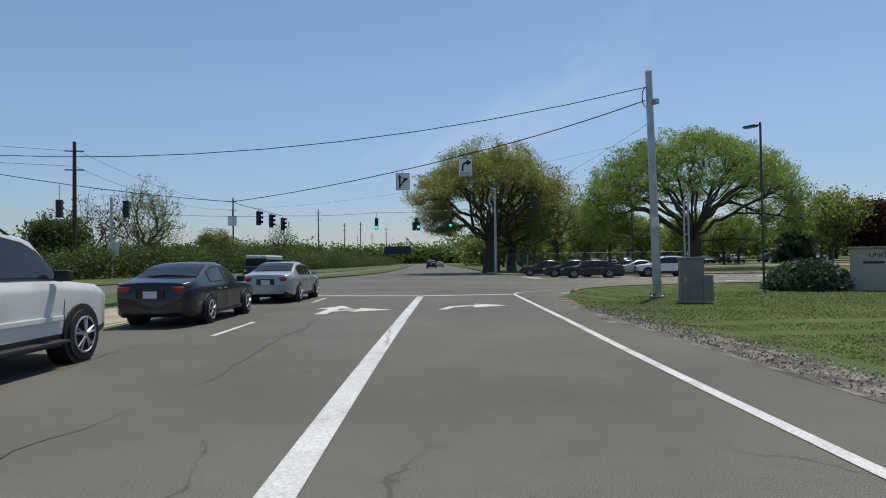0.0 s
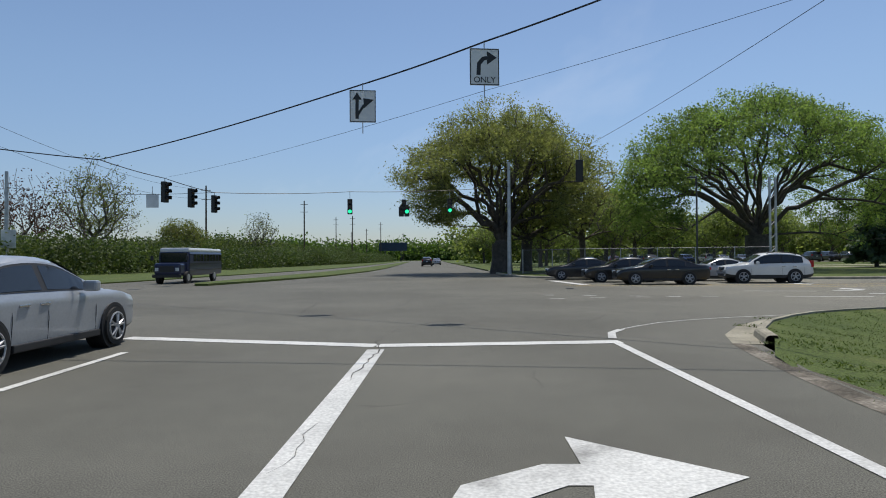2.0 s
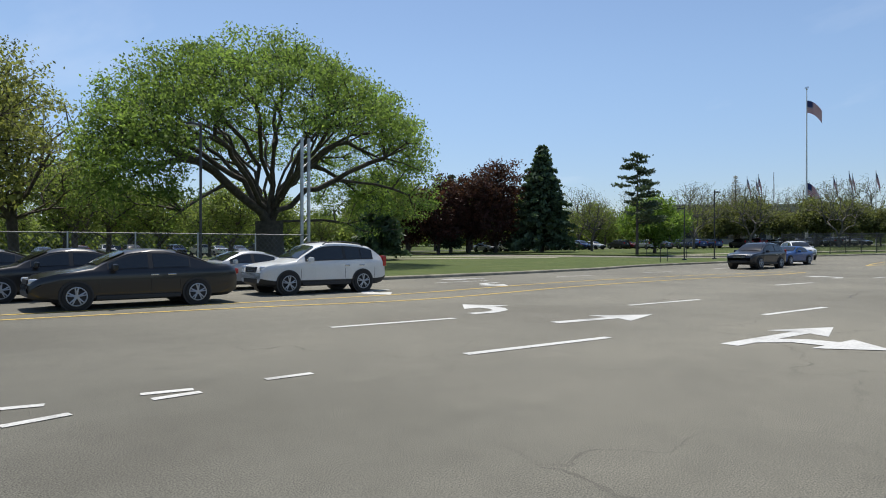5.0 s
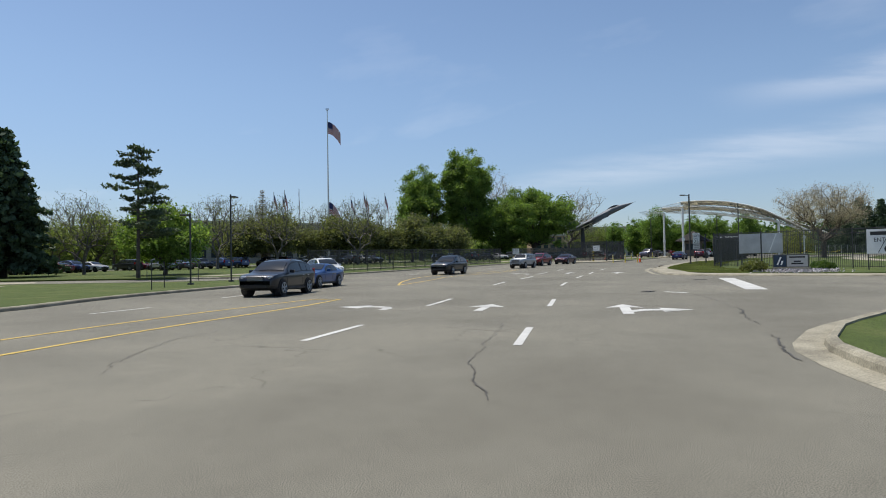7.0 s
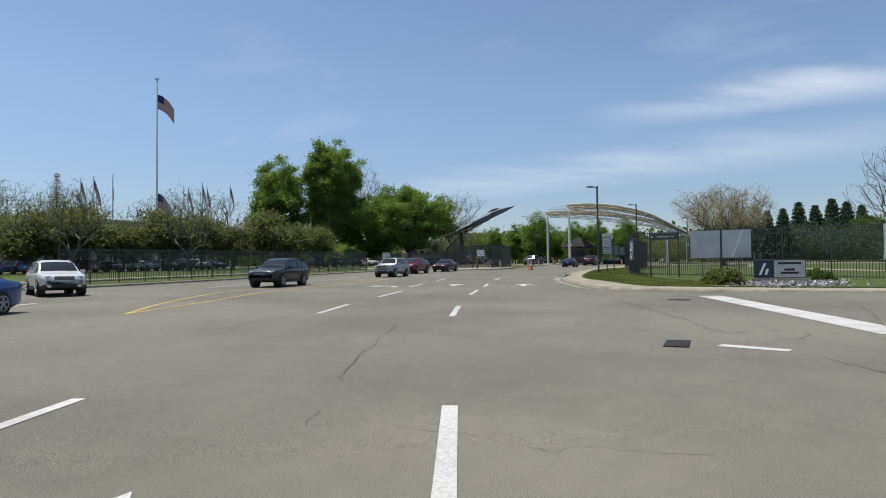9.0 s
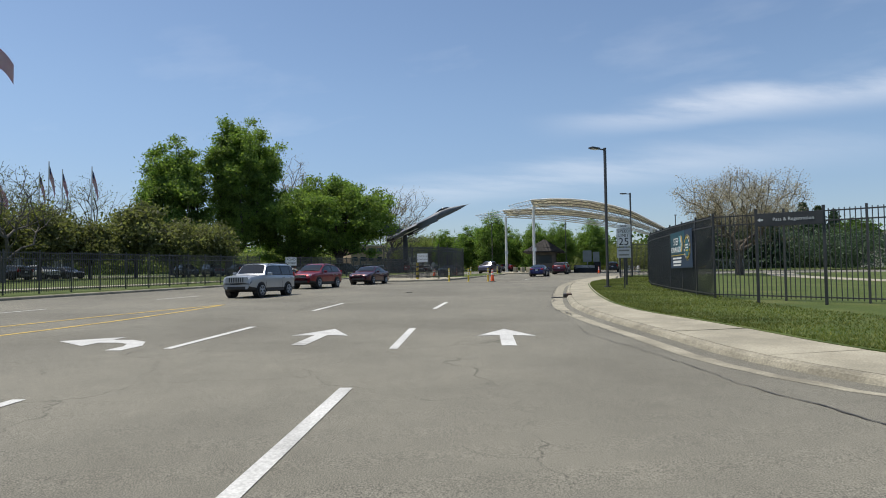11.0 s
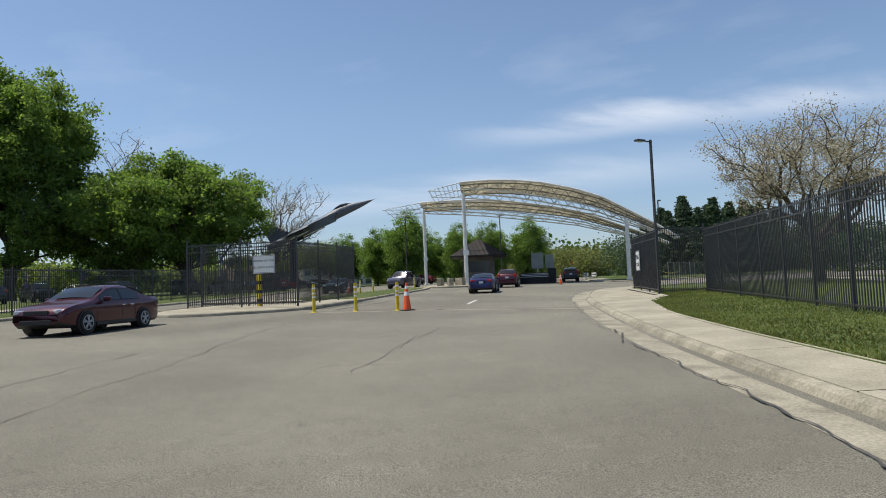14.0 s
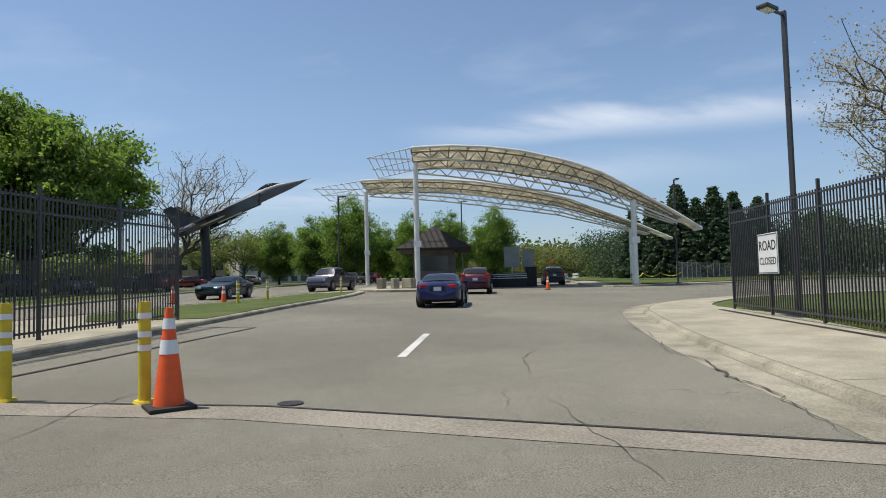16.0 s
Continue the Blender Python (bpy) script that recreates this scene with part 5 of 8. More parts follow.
def woods(name, pts, height, label, material, seed, per=1, size=1.2, width=14, leaves=14, leaf=None):
    """Far woodland and hedges that no one could count: one mass of leaf clumps with an uneven top."""
    rg = np.random.default_rng(seed)
    cs = []
    line = smooth_line(pts, 2.2)
    for p in line:
        h = height * (0.72 + 0.4 * noise.noise((p.x * 0.035, p.y * 0.035, seed)) + 0.22 * noise.noise((p.x * 0.15, p.y * 0.15, seed * 2)))
        for q in range(per):
            zz = h * (rg.random() ** 0.6)
            cs.append((p.x + rg.normal() * width * 0.35, p.y + rg.normal() * width * 0.35, gz(p.x) + zz))
    return tagged(new(name, leaf_mesh(name, cs, leaves, size * 1.1, leaf or size * 0.55, seed, material, 0.8)), label, "woodland", kind="stuff")


woods("far_woods", [(-260, 560), (-120, 620), (0, 640), (120, 600), (300, 520), (420, 380), (470, 200), (480, 40), (440, -140), (330, -280), (180, -340)], 15, "distant wooded skyline", G_DARK, 3, 12, 5.0, 30, 24, 1.5)
woods("far_woods", [(14, 170), (60, 176), (120, 168), (190, 150), (240, 110), (280, 60), (330, 10), (350, -60)], 10, "belt of trees beyond the car park", G_FRESH, 5, 24, 1.5, 12, 26, 0.5)
woods("far_woods", [(250, -86), (280, -92), (320, -100), (380, -110)], 9, "belt of trees beyond the gate road", G_OLIVE, 9, 30, 1.3, 12, 70, 0.3)
woods("far_woods", [(50, -84), (90, -94), (118, -100)], 10, "trees beyond the fenced lawn", G_OLIVE, 15, 16, 1.9, 14, 60, 0.4)
woods("far_woods", [(160, -74), (176, -70), (192, -64), (206, -66)], 9, "dark trees behind the row of firs", G_NEEDLE, 17, 40, 1.1, 8, 90, 0.17)
woods("hedge", [(-42, -60), (-40, 20), (-38, 46), (-33, 66), (-28, 90), (-25, 120), (-22, 170), (-19, 240), (-18, 330)], 3.5, "long overgrown green hedge", G_HEDGE, 6, 44, 0.6, 5, 34, 0.15)
woods("thicket", [(-62, -20), (-58, 40), (-52, 70), (-46, 96), (-40, 130), (-36, 180), (-34, 300)], 5.2, "thicket of young trees behind the hedge", G_THICKET, 7, 34, 1.0, 9, 44, 0.18)

rs = np.random.default_rng(4)
PEBBLE = mat("pale_pebble", (0.3, 0.28, 0.235), 0.9, 0, 4, 0.2, 0.2, island=0.5)
stones = np.stack([5.9 + 1.5 * rs.random(7000) ** 1.3, rs.uniform(-8, 13, 7000), np.zeros(7000)], 1)
stones[:, 2] = 0.028 - 0.2 * np.clip((stones[:, 0] - 5.9) / 2.2, 0, 1)
tagged(new("loose_stones", leaf_mesh("loose_stones", stones, 1, 0.012, 0.02, 3, PEBBLE, 0.4)), "loose pale stones on the gravel shoulder", "gravel", kind="stuff")

# ---- vehicles ----
def car_paint(name, color, metal=0.3):
    return mat(name, color, 0.32, metal, 1.2, 0.08, 0.05, coat=0.6)


SPECS = {
    # length, width, height, wheelbase, wheel radius, then the side outline: (share of length, top z, roof width share)
    "sedan": dict(L=4.85, W=1.84, H=1.46, wb=2.78, r=0.335, belt=0.94, cab=(0.27, 0.43, 0.66, 0.86), out=[(0.0, 0.60, 0.0), (0.015, 0.72, 0.0), (0.05, 0.82, 0.0), (0.12, 0.90, 0.0), (0.2, 0.95, 0.0), (0.27, 1.00, 0.0), (0.35, 1.23, 0.5), (0.43, 1.40, 1.0), (0.49, 1.445, 1.0), (0.55, 1.46, 1.0), (0.61, 1.45, 1.0), (0.66, 1.42, 1.0), (0.73, 1.33, 0.6), (0.8, 1.19, 0.3), (0.86, 1.08, 0.0), (0.94, 1.05, 0.0), (0.985, 1.0, 0.0), (1.0, 0.84, 0.0)]),
    "coupe": dict(L=4.72, W=1.88, H=1.38, wb=2.72, r=0.35, belt=0.92, cab=(0.34, 0.5, 0.68, 0.89), out=[(0.0, 0.60, 0.0), (0.02, 0.72, 0.0), (0.07, 0.82, 0.0), (0.15, 0.89, 0.0), (0.26, 0.94, 0.0), (0.34, 0.98, 0.0), (0.42, 1.19, 0.5), (0.5, 1.34, 1.0), (0.56, 1.375, 1.0), (0.62, 1.375, 1.0), (0.68, 1.34, 1.0), (0.75, 1.25, 0.6), (0.82, 1.12, 0.3), (0.89, 1.02, 0.0), (0.97, 0.99, 0.0), (1.0, 0.80, 0.0)]),
    "suv": dict(L=4.68, W=1.9, H=1.68, wb=2.74, r=0.375, belt=1.05, cab=(0.255, 0.415, 0.86, 0.955), out=[(0.0, 0.70, 0.0), (0.012, 0.86, 0.0), (0.04, 0.95, 0.0), (0.10, 1.01, 0.0), (0.18, 1.05, 0.0), (0.255, 1.09, 0.0), (0.33, 1.36, 0.5), (0.415, 1.58, 1.0), (0.47, 1.645, 1.0), (0.54, 1.68, 1.0), (0.63, 1.68, 1.0), (0.72, 1.655, 1.0), (0.80, 1.61, 1.0), (0.86, 1.55, 1.0), (0.905, 1.43, 0.5), (0.955, 1.2, 0.0), (0.985, 1.08, 0.0), (1.0, 0.82, 0.0)]),
    "big_suv": dict(L=5.2, W=2.0, H=1.95, wb=3.02, r=0.40, belt=1.2, cab=(0.25, 0.35, 0.955, 0.985), out=[(0.0, 0.80, 0.0), (0.03, 1.05, 0.0), (0.10, 1.15, 0.0), (0.25, 1.22, 0.0), (0.35, 1.80, 1.0), (0.50, 1.93, 1.0), (0.80, 1.95, 1.0), (0.955, 1.88, 1.0), (0.985, 1.25, 0.0), (1.0, 0.9, 0.0)]),
    "boxy_suv": dict(L=4.41, W=1.76, H=1.66, wb=2.63, r=0.35, belt=1.06, cab=(0.27, 0.36, 0.955, 0.985), out=[(0.0, 0.78, 0.0), (0.02, 0.98, 0.0), (0.10, 1.05, 0.0), (0.27, 1.10, 0.0), (0.36, 1.60, 1.0), (0.50, 1.66, 1.0), (0.85, 1.66, 1.0), (0.955, 1.62, 1.0), (0.985, 1.12, 0.0), (1.0, 0.85, 0.0)]),
}


def car(name, kind, at, yaw, paint, label, group="", detail=True, rim=None, size=1.0):
    """Built with its nose along +x, then placed and turned."""
    sp = SPECS[kind]
    L, W, wb, r, belt = sp["L"], sp["W"], sp["wb"], sp["r"], sp["belt"]
    t = thing(name, on(at[0], at[1], 0.0), yaw, label, "car", group)
    t.matrix_basis = t.matrix_basis @ Matrix.Scale(size, 4)
    X = lambda s: L / 2 - s * L
    fx, rx = wb / 2 + 0.02 * L, -wb / 2 + 0.02 * L
    cols = []
    out = sp["out"]
    dense = []
    for (s0, z0, g0), (s1, z1, g1) in zip(out, out[1:]):
        k = max(1, int((s1 - s0) * L / 0.22))
        dense += [(s0 + (s1 - s0) * q / k, z0 + (z1 - z0) * q / k, g0 + (g1 - g0) * q / k) for q in range(k)]
    dense.append(out[-1])
    bm = bmesh.new()
    zb = 0.2 if kind in ("sedan", "coupe") else 0.26
    rise = 0.07 if kind in ("sedan", "coupe") else 0.1 if kind == "suv" else 0.0
    line_at = lambda s: belt + rise * (min(s, 0.9) - 0.3)
    for s, z, g in dense:
        end = min(1.0, min(s, 1 - s) / 0.07)
        w = W / 2 * (0.80 + 0.2 * math.sin(end * math.pi / 2)) * (1 - 0.03 * abs(2 * s - 1))
        lift = 0.14 * (1 - end)
        zt = max(z, zb + 0.2)
        waist = line_at(s)
        bl = min(waist, zt - 0.03)
        if zt > waist + 0.02:
            f = (zt - waist) / (sp["H"] - waist)
            we, ze = w * (0.93 - 0.20 * min(1, f)), zt - 0.07 * min(1, f * 2)
        else:
            we, ze = w * 0.86, zt - 0.025
        pts = [(0.0, zb + lift), (w * 0.86, zb + lift), (w * 0.965, zb + 0.08 + lift), (w * 0.985, zb + 0.2 + lift * 0.6), (w * 0.99, (zb + belt) * 0.5 + 0.05), (w, bl - 0.15), (w * 0.985, bl - 0.07), (w * 0.94, bl), (we, ze), (we * 0.82, zt - 0.006), (0.0, zt + 0.012)]
        ring = [bm.verts.new((X(s), y, zz)) for y, zz in pts] + [bm.verts.new((X(s), -y, zz)) for y, zz in reversed(pts[1:-1])]
        cols.append(ring)
    for a, b in zip(cols, cols[1:]):
        n = len(a)
        for i in range(n):
            f = bm.faces.new((a[i], a[(i + 1) % n], b[(i + 1) % n], b[i]))
            if i in (0, 1, n - 1, n - 2) or "suv" in kind and i in (2, n - 3):
                f.material_index = 1
    bm.faces.new(cols[0])
    bm.faces.new(list(reversed(cols[-1])))
    bmesh.ops.recalc_face_normals(bm, faces=bm.faces[:])
    part("body", bm, (paint, TRIM_BLACK), t, smooth=True)

    def surf(s, frac):
        """A point on the cabin side: share along the length, 0 at the belt and 1 at the roof edge."""
        for (s0, z0, g0), (s1, z1, g1) in zip(out, out[1:]):
            if s0 <= s <= s1:
                z = z0 + (z1 - z0) * (s - s0) / (s1 - s0)
        end = min(1.0, min(s, 1 - s) / 0.07)
        w = W / 2 * (0.80 + 0.2 * math.sin(end * math.pi / 2)) * (1 - 0.03 * abs(2 * s - 1))
        waist = line_at(s)
        f = max(0.0, (z - waist) / (sp["H"] - waist))
        we, ze = w * (0.93 - 0.20 * min(1, f)), z - 0.07 * min(1, f * 2)
        return Vector((X(s), w * 0.94 + (we - w * 0.94) * frac, waist + (ze - waist) * frac))

    s_base, s_top, e_top, e_base = sp["cab"]
    # windscreens, bowed with the body
    for nm, sa, sb in (("windscreen", s_base + 0.14 * (s_top - s_base), s_top - 0.05 * (s_top - s_base)), ("rear_window", e_base - 0.14 * (e_base - e_top), e_top + 0.06 * (e_base - e_top))):
        g = bmesh.new()
        prev = None
        lift = 0.018 if nm == "windscreen" else -0.018
        for q in range(7):
            s = sa + (sb - sa) * q / 6
            p = surf(s, 1.0)
            top_z = float(np.interp(s, [o[0] for o in out], [o[1] for o in out]))
            cur = [g.verts.new((p.x + lift, p.y * y, top_z + 0.034 - 0.05 * abs(y) ** 2)) for y in (-0.9, -0.45, 0, 0.45, 0.9)]
            if prev:
                for k in range(4):
                    g.faces.new((prev[k], prev[k + 1], cur[k + 1], cur[k]))
            prev = cur
        bmesh.ops.recalc_face_normals(g, faces=g.faces[:])
        part(nm, g, GLASS_DARK, t, smooth=True)
    if "suv" in kind and detail:
        for side in (1, -1):
            a, b = surf(s_top + 0.06, 1.0), surf(e_top - 0.05, 1.0)
            m = surf((s_top + e_top) / 2, 1.0)
            part("roof_rail", polytube(bmesh.new(), [(p.x, side * (p.y - 0.06), p.z + z) for p, z in ((a, 0.03), (a.lerp(m, 0.15), 0.1), (m, 0.11), (b.lerp(m, 0.15), 0.1), (b, 0.03))], 0.02, 6), TRIM_BLACK, t)
    # side windows
    mid = 0.5 * (s_top + e_top) - 0.01
    pieces = [(s_base + 0.42 * (s_top - s_base), s_top + 0.01, mid - 0.012), (mid + 0.012, mid + 0.012, e_top - (0.0 if "suv" not in kind else 0.10))]
    if "suv" in kind:
        pieces.append((e_top - 0.09, e_top - 0.09, e_top + 0.005))
    else:
        pieces[1] = (mid + 0.012, mid + 0.012, e_top + 0.35 * (e_base - e_top))
    for side in (1, -1):
        # dark pillars and trim round the side glass
        g = bmesh.new()
        prev = None
        for q in range(15):
            s = pieces[0][0] - 0.006 + (pieces[-1][2] + 0.012 - pieces[0][0]) * q / 14
            p, h = surf(s, 0.03), surf(s, 0.93)
            cur = (g.verts.new((p.x, side * (p.y + 0.007), p.z)), g.verts.new((h.x, side * (h.y + 0.007), max(h.z, p.z + 0.01))))
            if prev:
                g.faces.new((prev[0], prev[1], cur[1], cur[0]))
            prev = cur
        bmesh.ops.recalc_face_normals(g, faces=g.faces[:])
        part("window_trim", g, TRIM_BLACK, t)
        for lo0, hi0, end_s in pieces:
            g = bmesh.new()
            n = 5
            low, top = [], []
            for q in range(n + 1):
                s = lo0 + (end_s - lo0) * q / n
                p, h = surf(s, 0.09), surf(s, 0.86)
                low.append(g.verts.new((p.x, side * (p.y + 0.012), p.z)))
                top.append(g.verts.new((h.x, side * (h.y + 0.012), max(h.z, p.z + 0.01))))
            for q in range(n):
                g.faces.new((low[q], low[q + 1], top[q + 1], top[q]))
            bmesh.ops.recalc_face_normals(g, faces=g.faces[:])
            part("side_window", g, GLASS_DARK, t)
    # wheels in dark arches
    tw = 0.22
    wy = W / 2 - 0.07
    for x in (fx, rx):
        for side in (1, -1):
            g = bmesh.new()
            tube(g, (x, side * (W / 2 - 0.28), r * 1.02), (x, side * (W / 2 + 0.004), r * 1.02), r * 1.11, None, 26)
            part("wheel_arch", g, TRIM_BLACK, t)
            wh = thing("wheel", (x, side * wy, r), 0)
            wh.parent = t
            g = bmesh.new()
            tube(g, (0, -tw / 2, 0), (0, tw / 2, 0), r, None, 26)
            bmesh.ops.bevel(g, geom=[e for e in g.edges if abs(e.verts[0].co.y - e.verts[1].co.y) < 1e-4], offset=0.035, segments=2, affect="EDGES")
            part("tyre", g, RUBBER, wh)
            g = bmesh.new()
            yo = side * (tw / 2 + 0.004)
            tube(g, (0, yo - side * 0.03, 0), (0, yo - side * 0.004, 0), r * 0.66, r * 0.66, 22)
            part("rim", g, TRIM_BLACK if detail else (rim or RIM), wh)
            if detail:
                g = polytube(bmesh.new(), [(r * 0.64 * math.cos(2 * math.pi * k / 24), yo, r * 0.64 * math.sin(2 * math.pi * k / 24)) for k in range(25)], 0.016, 5)
                part("rim_ring", g, rim or RIM, wh)
                g = bmesh.new()
                for k in range(5):
                    for o in (-0.17, 0.17):
                        a = 2 * math.pi * k / 5 + 0.3
                        polytube(g, [(r * 0.12 * math.cos(a), yo + side * 0.004, r * 0.12 * math.sin(a)), (r * 0.62 * math.cos(a + o), yo, r * 0.62 * math.sin(a + o))], 0.02, 4, [0.026, 0.017])
                tube(g, (0, yo - side * 0.01, 0), (0, yo + side * 0.014, 0), 0.06, None, 10)
                part("spokes", g, rim or RIM, wh)
    # lamps, trim, plates, mirrors
    zl = 0.66 if kind in ("sedan", "coupe") else 0.82
    for side in (1, -1):
        part("headlamp", box(bmesh.new(), (L / 2 - 0.24, side * (W / 2 - 0.31), zl + 0.04), (0.36, 0.34, 0.12), side * -0.5, 0.04), LAMP_CLEAR, t)
        if kind in ("sedan", "coupe"):
            part("tail_lamp", box(bmesh.new(), (-L / 2 + 0.13, side * (W / 2 - 0.38), 0.845), (0.26, 0.42, 0.15), side * 0.42, 0.035), LAMP_RED, t)
        else:
            part("tail_lamp", box(bmesh.new(), (-L / 2 + 0.14, side * (W / 2 - 0.2), 1.05), (0.2, 0.24, 0.36), side * 0.3, 0.035), LAMP_RED, t)
        part("door_mirror", box(bmesh.new(), (X(s_base + 0.55 * (s_top - s_base)), side * (W / 2 + 0.09), belt + 0.07), (0.13, 0.22, 0.16), 0, 0.04), paint if detail and kind != "big_suv" else TRIM_BLACK, t)
        if kind == "big_suv":
            part("running_board", box(bmesh.new(), (0.02 * L, side * (W / 2 + 0.03), zb + 0.1), (wb - 2.4 * r, 0.16, 0.05), 0, 0.015), TRIM_BLACK, t)
            part("side_moulding", box(bmesh.new(), (0.02 * L, side * (W / 2 - 0.002), 0.68), (wb - 2.3 * r, 0.03, 0.07), 0, 0.01), P_WHITE, t)
        if detail:
            for s in (mid + 0.02, e_top - 0.02 if "suv" not in kind else e_top - 0.09):
                part("door_handle", box(bmesh.new(), (X(s) + 0.02, side * (W / 2 - 0.005), belt - 0.13), (0.2, 0.03, 0.035), 0, 0.01), CHROME, t)
            for s in (s_base + 0.16 * (s_top - s_base), mid, e_top + 0.02):
                end = min(1.0, min(s, 1 - s) / 0.07)
                w = W / 2 * (0.80 + 0.2 * math.sin(end * math.pi / 2)) * (1 - 0.03 * abs(2 * s - 1))
                part("door_seam", polytube(bmesh.new(), [(X(s), side * w * f, z) for f, z in ((0.975, zb + 0.13), (1.0, (zb + belt) * 0.5 + 0.05), (0.986, belt - 0.12), (0.945, belt - 0.01))], 0.005, 4), TRIM_BLACK, t)
            part("sill_trim", box(bmesh.new(), (0.02 * L, side * (W / 2 - 0.015), zb + 0.08), (wb - 2.5 * r, 0.05, 0.10), 0, 0.015), TRIM_BLACK, t)
    if kind == "boxy_suv":
        part("grille", box(bmesh.new(), (L / 2 - 0.03, 0, 0.84), (0.09, 1.16, 0.3), 0, 0.03), paint, t)
        for k in range(7):
            part("grille_slot", box(bmesh.new(), (L / 2 + 0.012, -0.36 + 0.12 * k, 0.84), (0.02, 0.06, 0.23), 0, 0.006), TRIM_BLACK, t)
    else:
        part("grille", box(bmesh.new(), (L / 2 - 0.04, 0, zl - 0.02), (0.07, W * 0.42, 0.2), 0, 0.02), TRIM_BLACK, t)
    if kind == "suv":
        for k in range(4):
            part("grille_bar", box(bmesh.new(), (L / 2 + 0.004, 0, zl - 0.095 + 0.05 * k), (0.02, W * 0.4, 0.018), 0, 0.005), CHROME, t)
    part("front_intake", box(bmesh.new(), (L / 2 - 0.02, 0, zb + 0.2), (0.06, W * 0.55, 0.14), 0, 0.02), TRIM_BLACK, t)
    part("rear_bumper_trim", box(bmesh.new(), (-L / 2 + 0.035, 0, zb + 0.14), (0.06, W * 0.5, 0.07), 0, 0.02), TRIM_BLACK, t)
    if kind in ("sedan", "coupe"):
        part("boot_seam", box(bmesh.new(), (-L / 2 + 0.012, 0, 0.62), (0.03, W * 0.6, 0.012), 0, 0.004), TRIM_BLACK, t)
        part("plate_recess", box(bmesh.new(), (-L / 2 - 0.004, 0, 0.76), (0.02, 0.62, 0.2), 0, 0.03), TRIM_BLACK, t)
    part("number_plate", box(bmesh.new(), (-L / 2 - 0.012, 0, 0.74 if kind in ("sedan", "coupe") else 0.9), (0.02, 0.31, 0.16), 0, 0.004), PLATE, t)
    return t


P_WHITE = car_paint("paint_white", (0.62, 0.63, 0.62), 0.0)
P_SILVER = car_paint("paint_silver", (0.36, 0.38, 0.4), 0.35)
P_NAVY = car_paint("paint_midnight", (0.010, 0.012, 0.020), 0.3)
P_BLACK = car_paint("paint_black", (0.008, 0.008, 0.009), 0.2)
P_GREY = car_paint("paint_dark_grey", (0.022, 0.024, 0.027), 0.4)
P_BLUE = car_paint("paint_blue", (0.012, 0.07, 0.24), 0.4)
P_INDIGO = car_paint("paint_deep_blue", (0.012, 0.016, 0.09), 0.4)
P_RED = car_paint("paint_red", (0.20, 0.008, 0.014), 0.4)
P_MAROON = car_paint("paint_maroon", (0.06, 0.007, 0.016), 0.4)
P_GREEN = car_paint("paint_dark_green", (0.008, 0.03, 0.026), 0.4)
P_BUS = car_paint("paint_bus_blue", (0.010, 0.016, 0.06), 0.1)

car("sport_utility_vehicle", "big_suv", (-4.55, 2.35), 88.5, P_WHITE, "large white sport utility vehicle waiting in the turn lane")
car("sedan", "sedan", (-4.5, 11.1), 88.5, P_NAVY, "midnight blue four-door sedan waiting in the turn lane")
car("sedan", "sedan", (-3.98, 19.2), 87.5, P_SILVER, "silver four-door sedan waiting at the stop line")
car("sedan", "sedan", (13.95, 42.2), 174, P_BLACK, "black sedan queuing at the cross street", size=0.94)
car("sedan", "sedan", (13.2, 45.6), 174, P_BLACK, "black sedan queuing in the middle lane", size=0.94)
car("sedan", "sedan", (11.9, 49.8), 174, P_GREY, "dark grey sedan queuing by the kerb", size=0.94)
car("sport_utility_vehicle", "suv", (19.75, 43.0), 174, P_WHITE, "white sport utility vehicle queuing behind a black sedan", size=0.93)
car("coupe", "coupe", (18.6, 46.2), 174, P_SILVER, "low silver car half hidden behind a white one", size=0.94)
car("sport_utility_vehicle", "suv", (2.4, 125), 89, P_BLACK, "dark sport utility vehicle driving away up the road", detail=False)
car("sedan", "sedan", (4.6, 150), 89, P_SILVER, "pale sedan far up the road", detail=False)
car("sport_utility_vehicle", "suv", (52.3, 40.4), 172, P_NAVY, "dark blue sport utility vehicle in the exit lane")
car("coupe", "coupe", (59.4, 40.6), 170, P_BLUE, "bright blue coupe following in the exit lane")
car("sport_utility_vehicle", "suv", (72.8, 43.6), 214, P_WHITE, "white sport utility vehicle turning out of the side road")
car("sport_utility_vehicle", "suv", (79.5, 33.9), 160, P_GREY, "dark grey sport utility vehicle in the exit lane")
car("boxy_suv", "boxy_suv", (96.6, 26.4), 154, P_SILVER, "boxy silver off-road vehicle in the exit lane")
car("sport_utility_vehicle", "suv", (107.8, 23.6), 153, P_RED, "red sport utility vehicle leaving through the gate")
car("sedan", "sedan", (115.6, 19.3), 153, P_MAROON, "maroon sedan leaving through the gate")
car("coupe", "coupe", (135.6, -2.7), -28, P_INDIGO, "deep blue coupe driving up to the guard booth")
car("sport_utility_vehicle", "suv", (147.6, -10.2), -28, P_MAROON, "dark red sport utility vehicle waiting at the booth")
car("sport_utility_vehicle", "suv", (158.0, -14.9), -25, P_WHITE, "white car under the canopy beside the booth", detail=False)
car("sport_utility_vehicle", "suv", (161.5, -25.0), -28, P_NAVY, "dark vehicle under the canopy in the far lane", detail=False)
car("coupe", "coupe", (151.5, 5.2), 150, P_GREEN, "dark green coupe driving out past the island")


